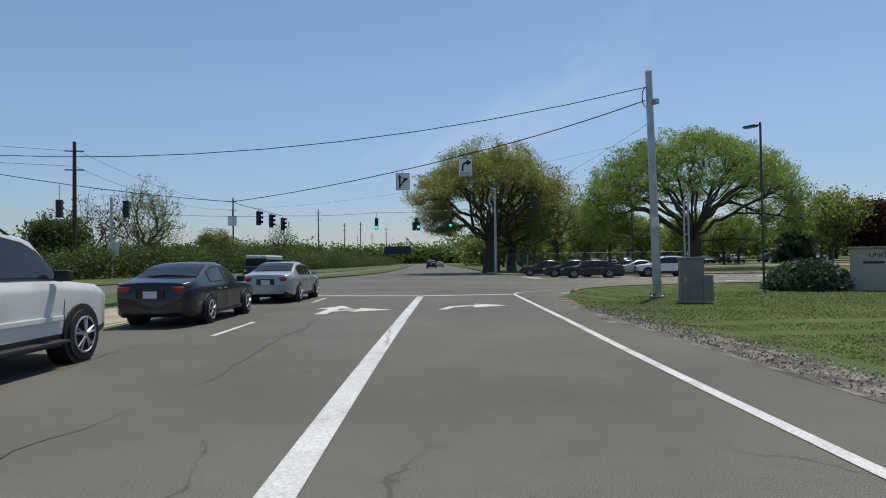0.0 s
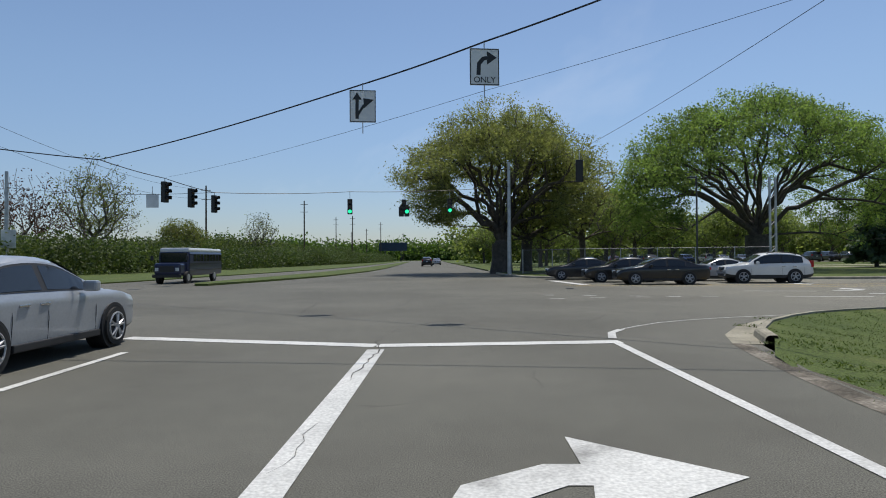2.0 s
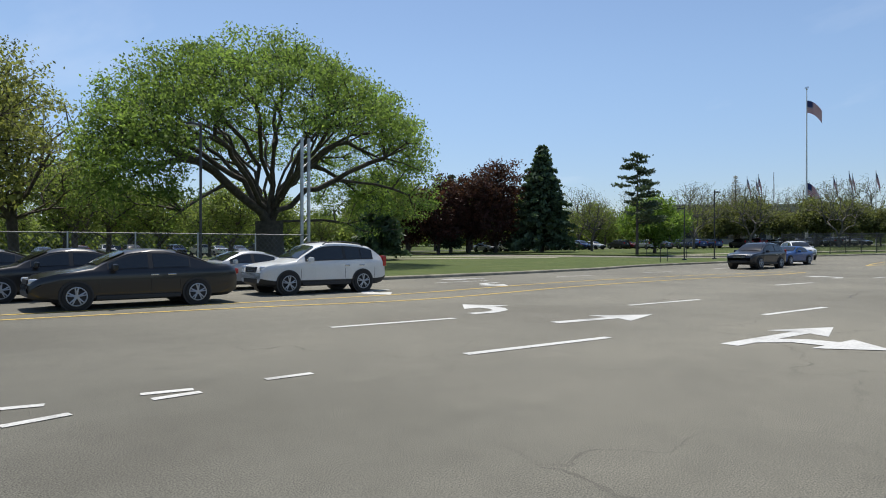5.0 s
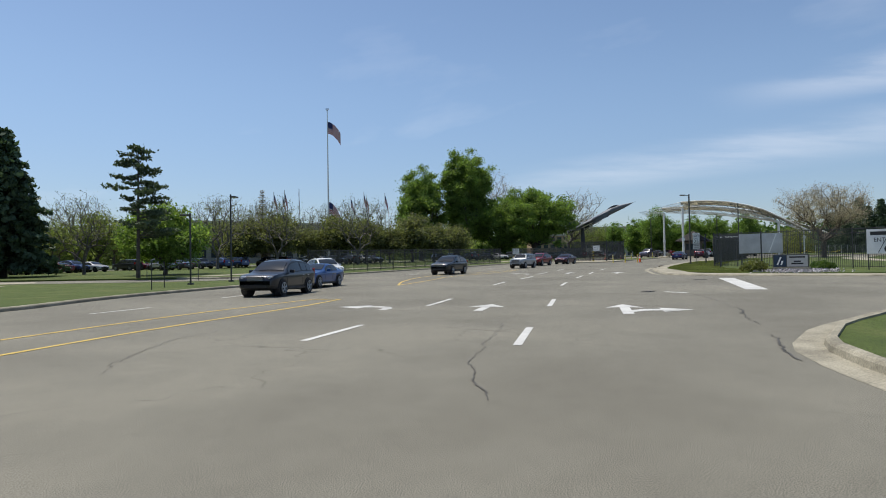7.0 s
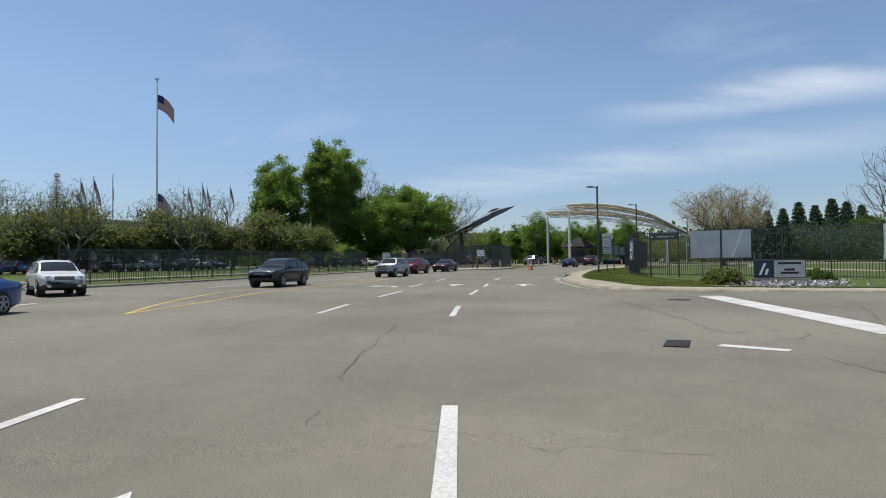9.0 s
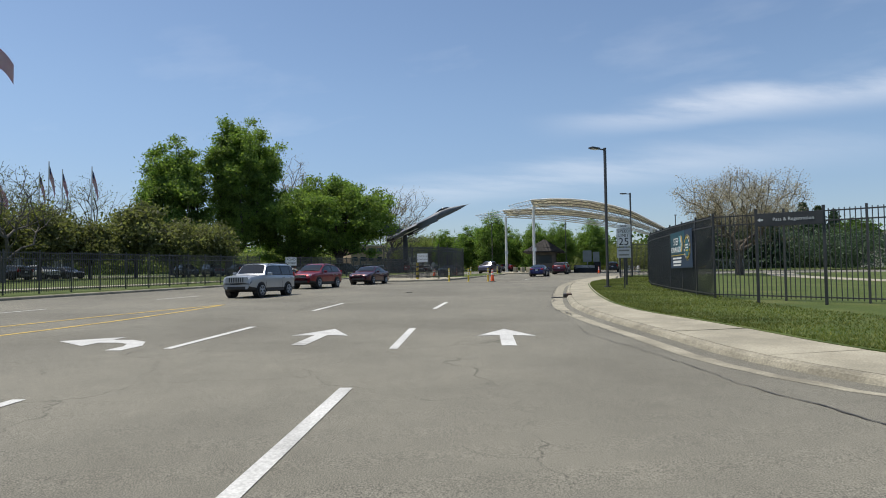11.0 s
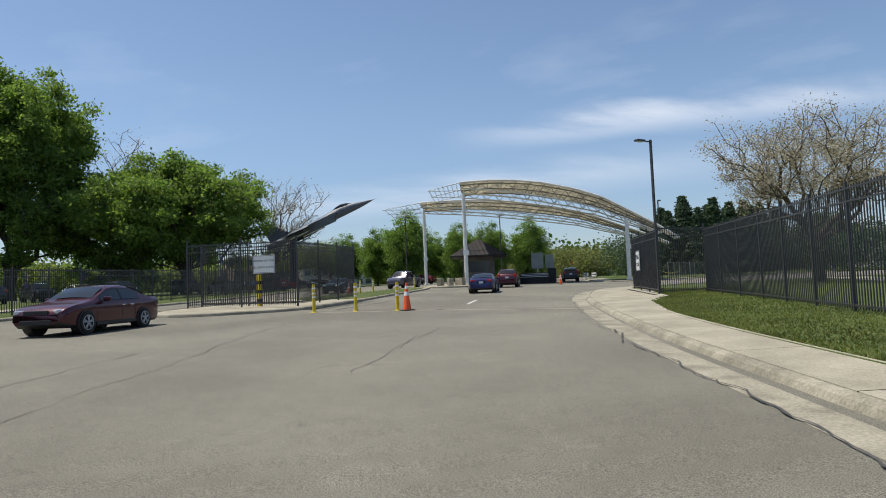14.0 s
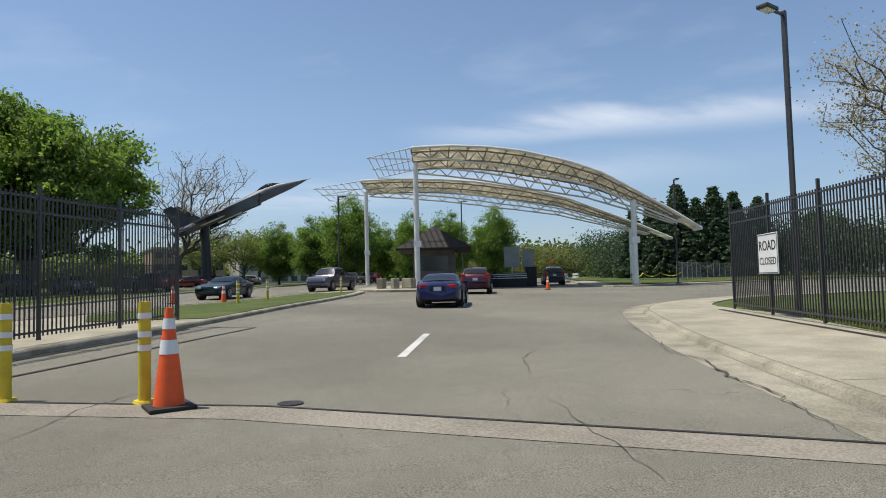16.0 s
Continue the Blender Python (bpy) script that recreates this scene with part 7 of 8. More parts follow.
def chain_fence(pts, h, label):
    t = thing("chain_link_fence", (0, 0, 0), 0, label, "fence")
    rails, mesh = bmesh.new(), bmesh.new()
    for (ax, ay), (bx, by) in zip(pts, pts[1:]):
        a, b = on(ax, ay, 0.1), on(bx, by, 0.1)
        n = max(1, round((b - a).length / 2.6))
        for z in (0.08, h):
            tube(rails, a + Vector((0, 0, z)), b + Vector((0, 0, z)), 0.025, None, 6)
        for k in range(n + 1):
            p = a.lerp(b, k / n)
            part("post", tube(bmesh.new(), p, p + Vector((0, 0, h + 0.06)), 0.035, None, 8), GALV, t)
        m = int((b - a).length / 0.2)
        for k in range(m):
            for s in (-1, 1):
                p, q = a.lerp(b, max(0, min(1, k / m))), a.lerp(b, max(0, min(1, (k + s * h * 4) / m)))
                f = abs((q - p).length) / max(1e-6, (b - a).length / m * h * 4)
                tube(mesh, p + Vector((0, 0, 0.08)), q + Vector((0, 0, 0.08 + (h - 0.08) * f)), 0.006, None, 3, False)
    part("rail", rails, DULL_STEEL, t)
    tagged(part("wire_mesh", mesh, DULL_STEEL, t, "thin diagonal fence wire"), kind="stuff")


chain_fence([(9.8, 60.5), (13.5, 55.5), (25.2, 51.6)], 1.9, "galvanised chain-link fence behind the queuing cars")
chain_fence([(157, -36), (164, -46), (172, -60)], 1.8, "galvanised chain-link fence beyond the gate")

# ---- steel picket fences and gates ----
UNIT = finish(boxmesh((1, 1, 1)), "bar", BLACK_STEEL)


def bar(name, parent, m, mesh=None):
    ob = new(name, mesh or UNIT)
    ob.parent = parent
    ob.matrix_basis = m
    return ob


def picket_fence(name, pts, h, label, spacing=0.135, dz=0.15, each=True, post_h=None, category="fence", panel=2.4):
    t = thing(name, (0, 0, 0), 0, label, category)
    rest = bmesh.new()
    for (ax, ay), (bx, by) in zip(pts, pts[1:]):
        a, b = on(ax, ay, dz), on(bx, by, dz)
        flat = Vector((b.x - a.x, b.y - a.y, 0))
        yaw = math.degrees(math.atan2(flat.y, flat.x))
        pitch = -math.degrees(math.atan2(b.z - a.z, flat.length))
        n = max(1, round(flat.length / panel))
        for k in range(n + 1):
            p = a.lerp(b, k / n)
            bar("post", t, pose(p.x, p.y, p.z + (post_h or h + 0.06) / 2, 0, 0, yaw) @ Matrix.Diagonal((0.064, 0.064, post_h or h + 0.06, 1)))
        for k in range(n):
            p = a.lerp(b, (k + 0.5) / n)
            for z in (0.17, h - 0.42, h - 0.1):
                bar("rail", t, pose(p.x, p.y, p.z + z, 0, pitch, yaw) @ Matrix.Diagonal((flat.length / n, 0.045, 0.045, 1)))
            m = int(flat.length / n / spacing)
            for q in range(1, m):
                w = a.lerp(b, (k + q / m) / n)
                if each:
                    bar("picket", t, pose(w.x, w.y, w.z + h / 2 + 0.03, 0, 0, yaw) @ Matrix.Diagonal((0.026, 0.026, h - 0.1, 1)))
                else:
                    box(rest, w + Vector((0, 0, h / 2 + 0.03)), (0.028, 0.028, h - 0.1), radians(yaw))
    if not each:
        tagged(part("infill", rest, BLACK_STEEL, t, "close-set black steel bars"), kind="stuff")
    else:
        rest.free()
    return t


picket_fence("picket_fence", [(117.6, -6.9), (110.3, -2.9), (104.0, 0.7), (97.8, 4.0), (91.2, 6.7), (86.6, 8.3), (84.4, 9.0)], 3.15, "tall black steel picket fence beside the pavement", 0.135)
picket_fence("picket_fence", [(84.4, 9.0), (78, 5.2), (71.2, 1.0), (60.5, -5.5)], 3.15, "tall black steel picket fence across the lawn", 0.15)
picket_fence("picket_fence", [(117.3, -3.85), (117.6, -6.9)], 3.2, "short length of black picket fence behind the gate", 0.135, post_h=3.35)
GATE_R = picket_fence("sliding_gate", [(117.2, -3.8), (124.2, -7.45)], 3.0, "open black steel sliding gate beside the lane", 0.12, 0.22, post_h=3.2, category="gate")
solid("gate_track", ribbon([Vector((116.6, -3.15, 0)), Vector((120.6, -5.2, 0)), Vector((124.6, -7.3, 0))], 0.09, 0.19), IRON, "dark steel track under the sliding gate", "gate track", kind="structure")
GATE_L = picket_fence("sliding_gate", [(123.0, 12.05), (129.75, 8.05)], 3.05, "open black steel gate on the traffic island", 0.12, 0.22, post_h=3.2, category="gate")
solid("gate_track", ribbon([Vector((122.3, 11.62, 0)), Vector((123.63, 10.86, 0)), Vector((127.1, 8.85, 0)), Vector((129.0, 7.78, 0))], 0.08, 0.016), IRON, "dark steel rail let into the road beside the gate", "gate track", kind="structure")
solid("gate_track", ribbon([Vector((121.2, 10.6, 0)), Vector((122.41, 9.81, 0)), Vector((125.4, 7.95, 0)), Vector((128.4, 6.05, 0)), Vector((129.4, 7.3, 0))], 0.045, 0.014), IRON, "dark steel edge round the plate beside the gate", "gate track", kind="structure")
BOX_L = picket_fence("picket_fence", [(126.2, 17.0), (123.0, 12.05)], 3.15, "black picket fence across the traffic island", 0.12, 0.18, post_h=3.35)
picket_fence("picket_fence", [(127.4, 16.4), (124.3, 11.9)], 3.05, "second black picket gate behind the island fence", 0.12, 0.18)
picket_fence("picket_fence", [(82, 47.6), (90, 43.4), (99, 39.2), (109, 34.7), (117, 31.2), (122.5, 28.6)], 2.3, "long black steel picket fence along the exit lane", 0.15, 0.15, False)
picket_fence("picket_fence", [(126.5, 26.2), (136, 22), (150, 16), (172, 8)], 2.3, "black steel picket fence beyond the exit gate", 0.16, 0.15, False)


def plain_sign(at, z, yaw, w, h, lines, label, name="sign", material=None, ink=None, posts=(), border=True, dz=0.15):
    t = thing(name, on(at[0], at[1], dz), yaw, label, "sign")
    part("board", box(bmesh.new(), (0, 0, z), (w, 0.02, h), 0, 0.006), material or SIGN_WHITE, t)
    if border:
        g = bmesh.new()
        for x, zz, ww, hh in ((-w / 2 + 0.03, z, 0.018, h - 0.05), (w / 2 - 0.03, z, 0.018, h - 0.05), (0, z + h / 2 - 0.03, w - 0.05, 0.018), (0, z - h / 2 + 0.03, w - 0.05, 0.018)):
            box(g, (x, -0.013, zz), (ww, 0.006, hh))
        part("border", g, ink or SIGN_BLACK, t)
    for text, size, zz in lines:
        words(text, size, ink or SIGN_BLACK, Matrix.Translation((0, -0.013, z + zz)) @ FACE, t)
    for x in posts:
        part("post", box(bmesh.new(), (x, 0.05, (z + h / 2) / 2), (0.06, 0.06, z + h / 2 + 0.05), 0, 0.008), BLACK_STEEL, t)
    return t


ROAD_YAW = 90 - 114
S = plain_sign((94.5, 7.45), 2.75, -121, 0.74, 0.98, [("SPEED", 0.23, 0.33), ("LIMIT", 0.23, 0.1), ("25", 0.56, -0.24)], "white speed limit sign on a black post", "speed_limit_sign", posts=(0,))
part("upper_panel", box(bmesh.new(), (0, 0, 3.36), (0.74, 0.02, 0.18), 0, 0.006), SIGN_WHITE, S)
words("BASE", 0.15, SIGN_BLACK, Matrix.Translation((0, -0.013, 3.36)) @ FACE, S)
part("lower_panel", box(bmesh.new(), (0, 0, 1.93), (0.72, 0.02, 0.54), 0, 0.006), SIGN_BACK, S, "grey panel with two faint lines")
for zz, ww in ((2.05, 0.55), (1.82, 0.5)):
    part("lettering_bar", box(bmesh.new(), (0, -0.013, zz), (ww, 0.006, 0.08)), CABINET, S)
plain_sign((121.75, -6.02), 1.6, 152.5, 1.2, 1.05, [("ROAD", 0.36, 0.2), ("CLOSED", 0.27, -0.2)], "white sign hung on the open gate", "road_closed_sign", dz=0.22)
bpy.context.view_layer.update()
plain_sign((123.8, 13.5), 2.06, -122.8, 1.16, 0.86, [("PREPARE TO STOP", 0.135, 0.16), ("ID CHECK AHEAD", 0.135, -0.15)], "white warning sign fixed to the island fence", "stop_ahead_sign", dz=0.15)
plain_sign((126.3, 26.0), 1.82, -80, 1.1, 0.86, [("ROAD", 0.3, 0.18), ("CLOSED", 0.24, -0.16)], "white road closed sign on the exit fence", "road_closed_sign")
H = thing("hospital_sign", on(99.13, 4.93, 0.15), 156, "blue hospital direction sign on two black posts", "sign")
part("board", box(bmesh.new(), (0, -0.05, 2.4), (0.82, 0.03, 1.17), 0, 0.006), SIGN_BLUE, H)
words("H", 0.8, SIGN_WHITE, Matrix.Translation((0, -0.07, 2.55)) @ FACE, H)
g = bmesh.new()
g.faces.new([g.verts.new((x, -0.07, z)) for x, z in ((0.27, 1.97), (-0.05, 1.97), (-0.05, 1.9), (-0.28, 2.02), (-0.05, 2.14), (-0.05, 2.07), (0.27, 2.07))])
part("arrow", g, SIGN_WHITE, H)
for x in (-0.42, 0.42):
    part("post", box(bmesh.new(), (x, 0, 1.72), (0.07, 0.07, 3.45), 0, 0.01), BLACK_STEEL, H)
R = thing("direction_sign", on(81.3, 9.5, 0.15), -135, "black direction sign on two black posts", "sign")
for x in (-0.05, 1.85):
    part("post", box(bmesh.new(), (x, 0, 1.55), (0.09, 0.09, 3.1), 0, 0.01), BLACK_STEEL, R)
part("board", box(bmesh.new(), (0.9, -0.06, 2.72), (1.9, 0.03, 0.42), 0, 0.006), BLACK_STEEL, R)
words("Pass & Registration", 0.15, SIGN_WHITE, Matrix.Translation((1.02, -0.08, 2.72)) @ FACE, R)
g = bmesh.new()
g.faces.new([g.verts.new((x, -0.08, z)) for x, z in ((0.16, 2.745), (0.08, 2.745), (0.08, 2.79), (-0.0, 2.72), (0.08, 2.65), (0.08, 2.695), (0.16, 2.695))])
part("arrow", g, SIGN_WHITE, R)

BN = thing("banner", on(88.87, 7.52, 0.15), 160.8, "dark teal and navy vinyl banner tied to the fence", "banner")
part("cloth", box(bmesh.new(), (0, -0.06, 1.96), (4.1, 0.012, 1.66), 0, 0.004), NAVY, BN)
part("upper_field", box(bmesh.new(), (-0.62, -0.069, 2.27), (2.8, 0.006, 1.0)), TEAL, BN, "teal field behind the lettering")
for x in (-2.0, 2.0):
    for z in (1.2, 2.72):
        part("tie", tube(bmesh.new(), (x, -0.05, z), (x * 1.03, 0.05, z + 0.03), 0.012, None, 6), WIRE, BN)
words("STEP", 0.47, SIGN_WHITE, Matrix.Translation((-0.88, -0.074, 2.33)) @ FACE, BN)
words("FORWARD", 0.36, SIGN_WHITE, Matrix.Translation((-0.98, -0.074, 1.96)) @ FACE, BN)
for k, c in enumerate((mat("chevron_teal", (0.1, 0.42, 0.5), 0.6), mat("chevron_white", (0.6, 0.62, 0.62), 0.6), mat("chevron_yellow", (0.62, 0.4, 0.05), 0.6))):
    g = bmesh.new()
    x = -0.28 + 0.19 * k
    g.faces.new([g.verts.new((xx, -0.074, z)) for xx, z in ((x, 2.58), (x + 0.13, 2.58), (x + 0.31, 2.2), (x + 0.13, 1.86), (x, 1.86), (x + 0.18, 2.2))])
    part("chevron", g, c, BN)
part("yellow_line", box(bmesh.new(), (-0.55, -0.072, 1.72), (2.7, 0.006, 0.025)), YELLOW, BN)
part("seal", tube(bmesh.new(), (1.2, -0.066, 2.0), (1.2, -0.075, 2.0), 0.56, None, 32), mat("seal_gold", (0.4, 0.32, 0.12), 0.6), BN, "round gold-rimmed seal with a dark ring")
part("seal_ring", tube(bmesh.new(), (1.2, -0.075, 2.0), (1.2, -0.08, 2.0), 0.54, None, 32), SIGN_BLACK, BN)
part("seal_centre", tube(bmesh.new(), (1.2, -0.08, 2.0), (1.2, -0.085, 2.0), 0.36, None, 28), mat("seal_teal", (0.02, 0.13, 0.17), 0.6), BN)
for k in range(14):
    a = 2 * math.pi * (k + 0.5) / 14
    part("seal_bar", box(bmesh.new(), (0, 0, 0), (0.1, 0.006, 0.07)), SIGN_WHITE if k % 7 < 3 else YELLOW, BN).matrix_basis = Matrix.Translation((1.2 + 0.45 * math.cos(a), -0.084, 2.0 + 0.45 * math.sin(a))) @ Matrix.Rotation(math.pi / 2 - a, 4, "Y")
for k, (wdt, c) in enumerate(((0.4, SIGN_WHITE), (0.46, SIGN_WHITE), (0.36, YELLOW))):
    part("seal_bar", box(bmesh.new(), (1.2, -0.089, 2.12 - 0.12 * k), (wdt, 0.006, 0.06)), c, BN)
for x, z, w, h in ((-0.72, 1.58, 1.7, 0.08), (-0.72, 1.42, 1.6, 0.11), (-0.74, 1.27, 1.5, 0.07)):
    part("lettering_bar", box(bmesh.new(), (x, -0.072, z), (w, 0.006, h)), SIGN_WHITE, BN)

# entrance boards on the south lawn
WB = thing("blank_board", on(72.64, 9.55, 0.15), -121, "two blank translucent plastic sign faces on one dark post", "sign board")
for x, w in ((-0.8, 1.5), (0.76, 1.42)):
    part("panel", box(bmesh.new(), (x, 0, 2.05), (w, 0.03, 1.5), 0, 0.008), SIGN_BACK, WB)
# slanting highlight on the glossy plastic, painted as a thin white strip
part("crease", box(bmesh.new(), (0.8, -0.02, 2.05), (0.07, 0.012, 1.5), 0, 0.003, Matrix.Translation((0.8, 0, 2.05)) @ Matrix.Rotation(0.35, 4, "Y") @ Matrix.Translation((-0.8, 0, -2.05))), SIGN_WHITE, WB, "pale strip painted as a highlight across the plastic")
part("post", box(bmesh.new(), (0, 0.06, 1.45), (0.1, 0.08, 2.95), 0, 0.01), BLACK_STEEL, WB)
HB = thing("entrance_banner", on(65.7, 4.35, 0.3), -123, "white banner with dark lettering hung on the fence", "banner")
HB.matrix_basis = HB.matrix_basis @ Matrix.Diagonal((0.82, 1, 0.92, 1))
part("cloth", box(bmesh.new(), (0, 0, 2.0), (3.0, 0.02, 1.75), 0, 0.006), SIGN_WHITE, HB)
g = bmesh.new()
for x, z, w, h in ((-0.7, 2.58, 1.1, 0.26), (0.72, 2.58, 1.1, 0.26)):
    box(g, (x, -0.014, z), (w, 0.008, h))
part("lettering_bar", g, TRIM_BLACK, HB)
words("ENTRANCE", 0.42, SIGN_BLACK, Matrix.Translation((0.05, -0.016, 2.1)) @ FACE, HB)
part("emblem", tube(bmesh.new(), (-0.1, -0.01, 1.45), (-0.1, -0.02, 1.45), 0.24, None, 20), SIGN_BLACK, HB)
part("stroke", box(bmesh.new(), (-0.3, -0.016, 2.0), (0.045, 0.006, 1.8), 0, 0, Matrix.Translation((-0.3, 0, 2)) @ Matrix.Rotation(0.5, 4, "Y") @ Matrix.Translation((0.3, 0, -2))), SIGN_BLACK, HB)
for x in (-1.4, 1.4):
    part("post", box(bmesh.new(), (x, 0.05, 1.4), (0.08, 0.06, 2.9), 0, 0.01), BLACK_STEEL, HB)
MN = thing("monument_sign", on(67.57, 9.7, 0.17), -124, "low grey masonry sign with a dark panel among pale flowers", "sign")
MN.matrix_basis = MN.matrix_basis @ Matrix.Diagonal((0.86, 0.9, 0.92, 1))
part("base", box(bmesh.new(), (0, 0, 0.18), (2.7, 0.5, 0.36), 0, 0.02), KERB, MN)
part("panel", box(bmesh.new(), (0, -0.02, 0.82), (2.5, 0.3, 0.98), 0, 0.02), BLACK_STEEL, MN)
part("dark_field", box(bmesh.new(), (-0.75, -0.178, 0.82), (0.88, 0.02, 0.84), 0, 0.006), NAVY, MN)
part("pale_field", box(bmesh.new(), (0.48, -0.178, 0.82), (1.46, 0.02, 0.84), 0, 0.006), SIGN_BACK, MN)
g = bmesh.new()
for z, w in ((1.1, 1.1), (0.78, 0.5), (0.62, 0.85)):
    box(g, (0.48, -0.192, z), (w, 0.008, 0.11))
part("lettering_bar", g, SIGN_BLACK, MN)
g = bmesh.new()
g.faces.new([g.verts.new((x, -0.192, z)) for x, z in ((-1.0, 0.52), (-0.88, 0.52), (-0.62, 1.12), (-0.74, 1.12))])
g.faces.new([g.verts.new((x, -0.192, z)) for x, z in ((-0.72, 0.52), (-0.6, 0.52), (-0.5, 0.82), (-0.62, 0.84))])
part("emblem", g, SIGN_WHITE, MN)
rf = np.random.default_rng(8)
bed = np.stack([rf.normal(67.1, 0.55, 1400), rf.normal(9.2, 0.95, 1400), rf.uniform(0.12, 0.36, 1400)], 1)
bed[:, 2] += np.interp(bed[:, 0], KX, KZ)
tagged(new("flower_bed", leaf_mesh("flower_bed", bed, 3, 0.05, 0.06, 4, FLOWERS)), "bed of pale lilac groundcover before the sign", "flower bed", kind="stuff")
leafy("bush", (69.6, 11.3), (1.0, 1.0, 0.8), "rounded olive green bush beside the sign", G_OLIVE, 15, 700, 0.09)
leafy("bush", (68.9, 7.0), (1.0, 1.0, 0.7), "small rounded green bush beside the sign", G_DARK, 16, 700, 0.09)

# ---- cones and bollards ----
CONE = thing("traffic_cone", on(117.8, 8.2, 0), 12, "orange traffic cone with two white bands", "traffic cone", "traffic cones")
g = tube(bmesh.new(), (0, 0, 0.05), (0, 0, 1.14), 0.17, 0.04, 24)
part("cone_body", g, ORANGE, CONE, smooth=True)
part("base", box(bmesh.new(), (0, 0, 0.025), (0.5, 0.5, 0.05), 0, 0.02), RUBBER, CONE)
for z0, z1 in ((0.62, 0.78), (0.9, 1.02)):
    r0, r1 = (0.17 + (0.04 - 0.17) * (z - 0.05) / 1.09 + 0.004 for z in (z0, z1))
    part("band", tube(bmesh.new(), (0, 0, z0), (0, 0, z1), r0, r1, 24, False), REFLECT, CONE, smooth=True)
for x, y in ((122.6, 24.2), (143, 5.9), (149.4, -16.8), (146, 8.2)):
    copy_thing(CONE, pose(x, y, gz(x), 0, 0, x * 7) @ Matrix.Scale(0.9, 4))
BOL = thing("bollard", on(118.29, 8.47, 0), 0, "yellow flexible post with white bands", "bollard", "yellow bollards")
part("post", tube(bmesh.new(), (0, 0, 0.03), (0, 0, 1.2), 0.072, 0.068, 16), YELLOW, BOL, smooth=True)
part("foot", tube(bmesh.new(), (0, 0, 0), (0, 0, 0.04), 0.14, 0.12, 16), YELLOW, BOL)
for z in (0.62, 0.78, 1.0):
    part("band", tube(bmesh.new(), (0, 0, z), (0, 0, z + 0.07), 0.076, 0.076, 16, False), REFLECT, BOL)
for x, y in ((119.21, 10.05), (119.95, 11.7), (122.1, 26.6), (121.6, 25.3), (121.9, 24.5), (144.5, 3.6), (141, 5.4), (152, -2.2)):
    copy_thing(BOL, pose(x, y, gz(x), 0, 0, x * 3))
PEDESTAL = thing("call_box", on(126.2, 13.6, 0.13), 30, "yellow and black striped post behind the island fence", "post")
part("post", box(bmesh.new(), (0, 0, 0.8), (0.24, 0.2, 1.6), 0, 0.02), YELLOW, PEDESTAL)
for k in range(3):
    part("stripe", box(bmesh.new(), (0, 0, 0.3 + 0.45 * k), (0.25, 0.21, 0.16)), RUBBER, PEDESTAL)

# ---- canopy over the check point ----
CA = Vector((158.3, -10.1, 0))
CU = Vector((-0.378, -0.926, 0)).normalized()
CN = Vector((0.926, -0.378, 0)).normalized()
PROFILE = [(-3.9, 12.75), (-2.5, 13.2), (0, 13.55), (3, 13.62), (5.8, 13.47), (8.6, 13.1), (12.3, 12.2), (15.1, 11.2), (18, 9.55), (20.6, 8.05), (23, 6.5)]


def prof_z(u):
    return float(np.interp(u, [p[0] for p in PROFILE], [p[1] for p in PROFILE]))


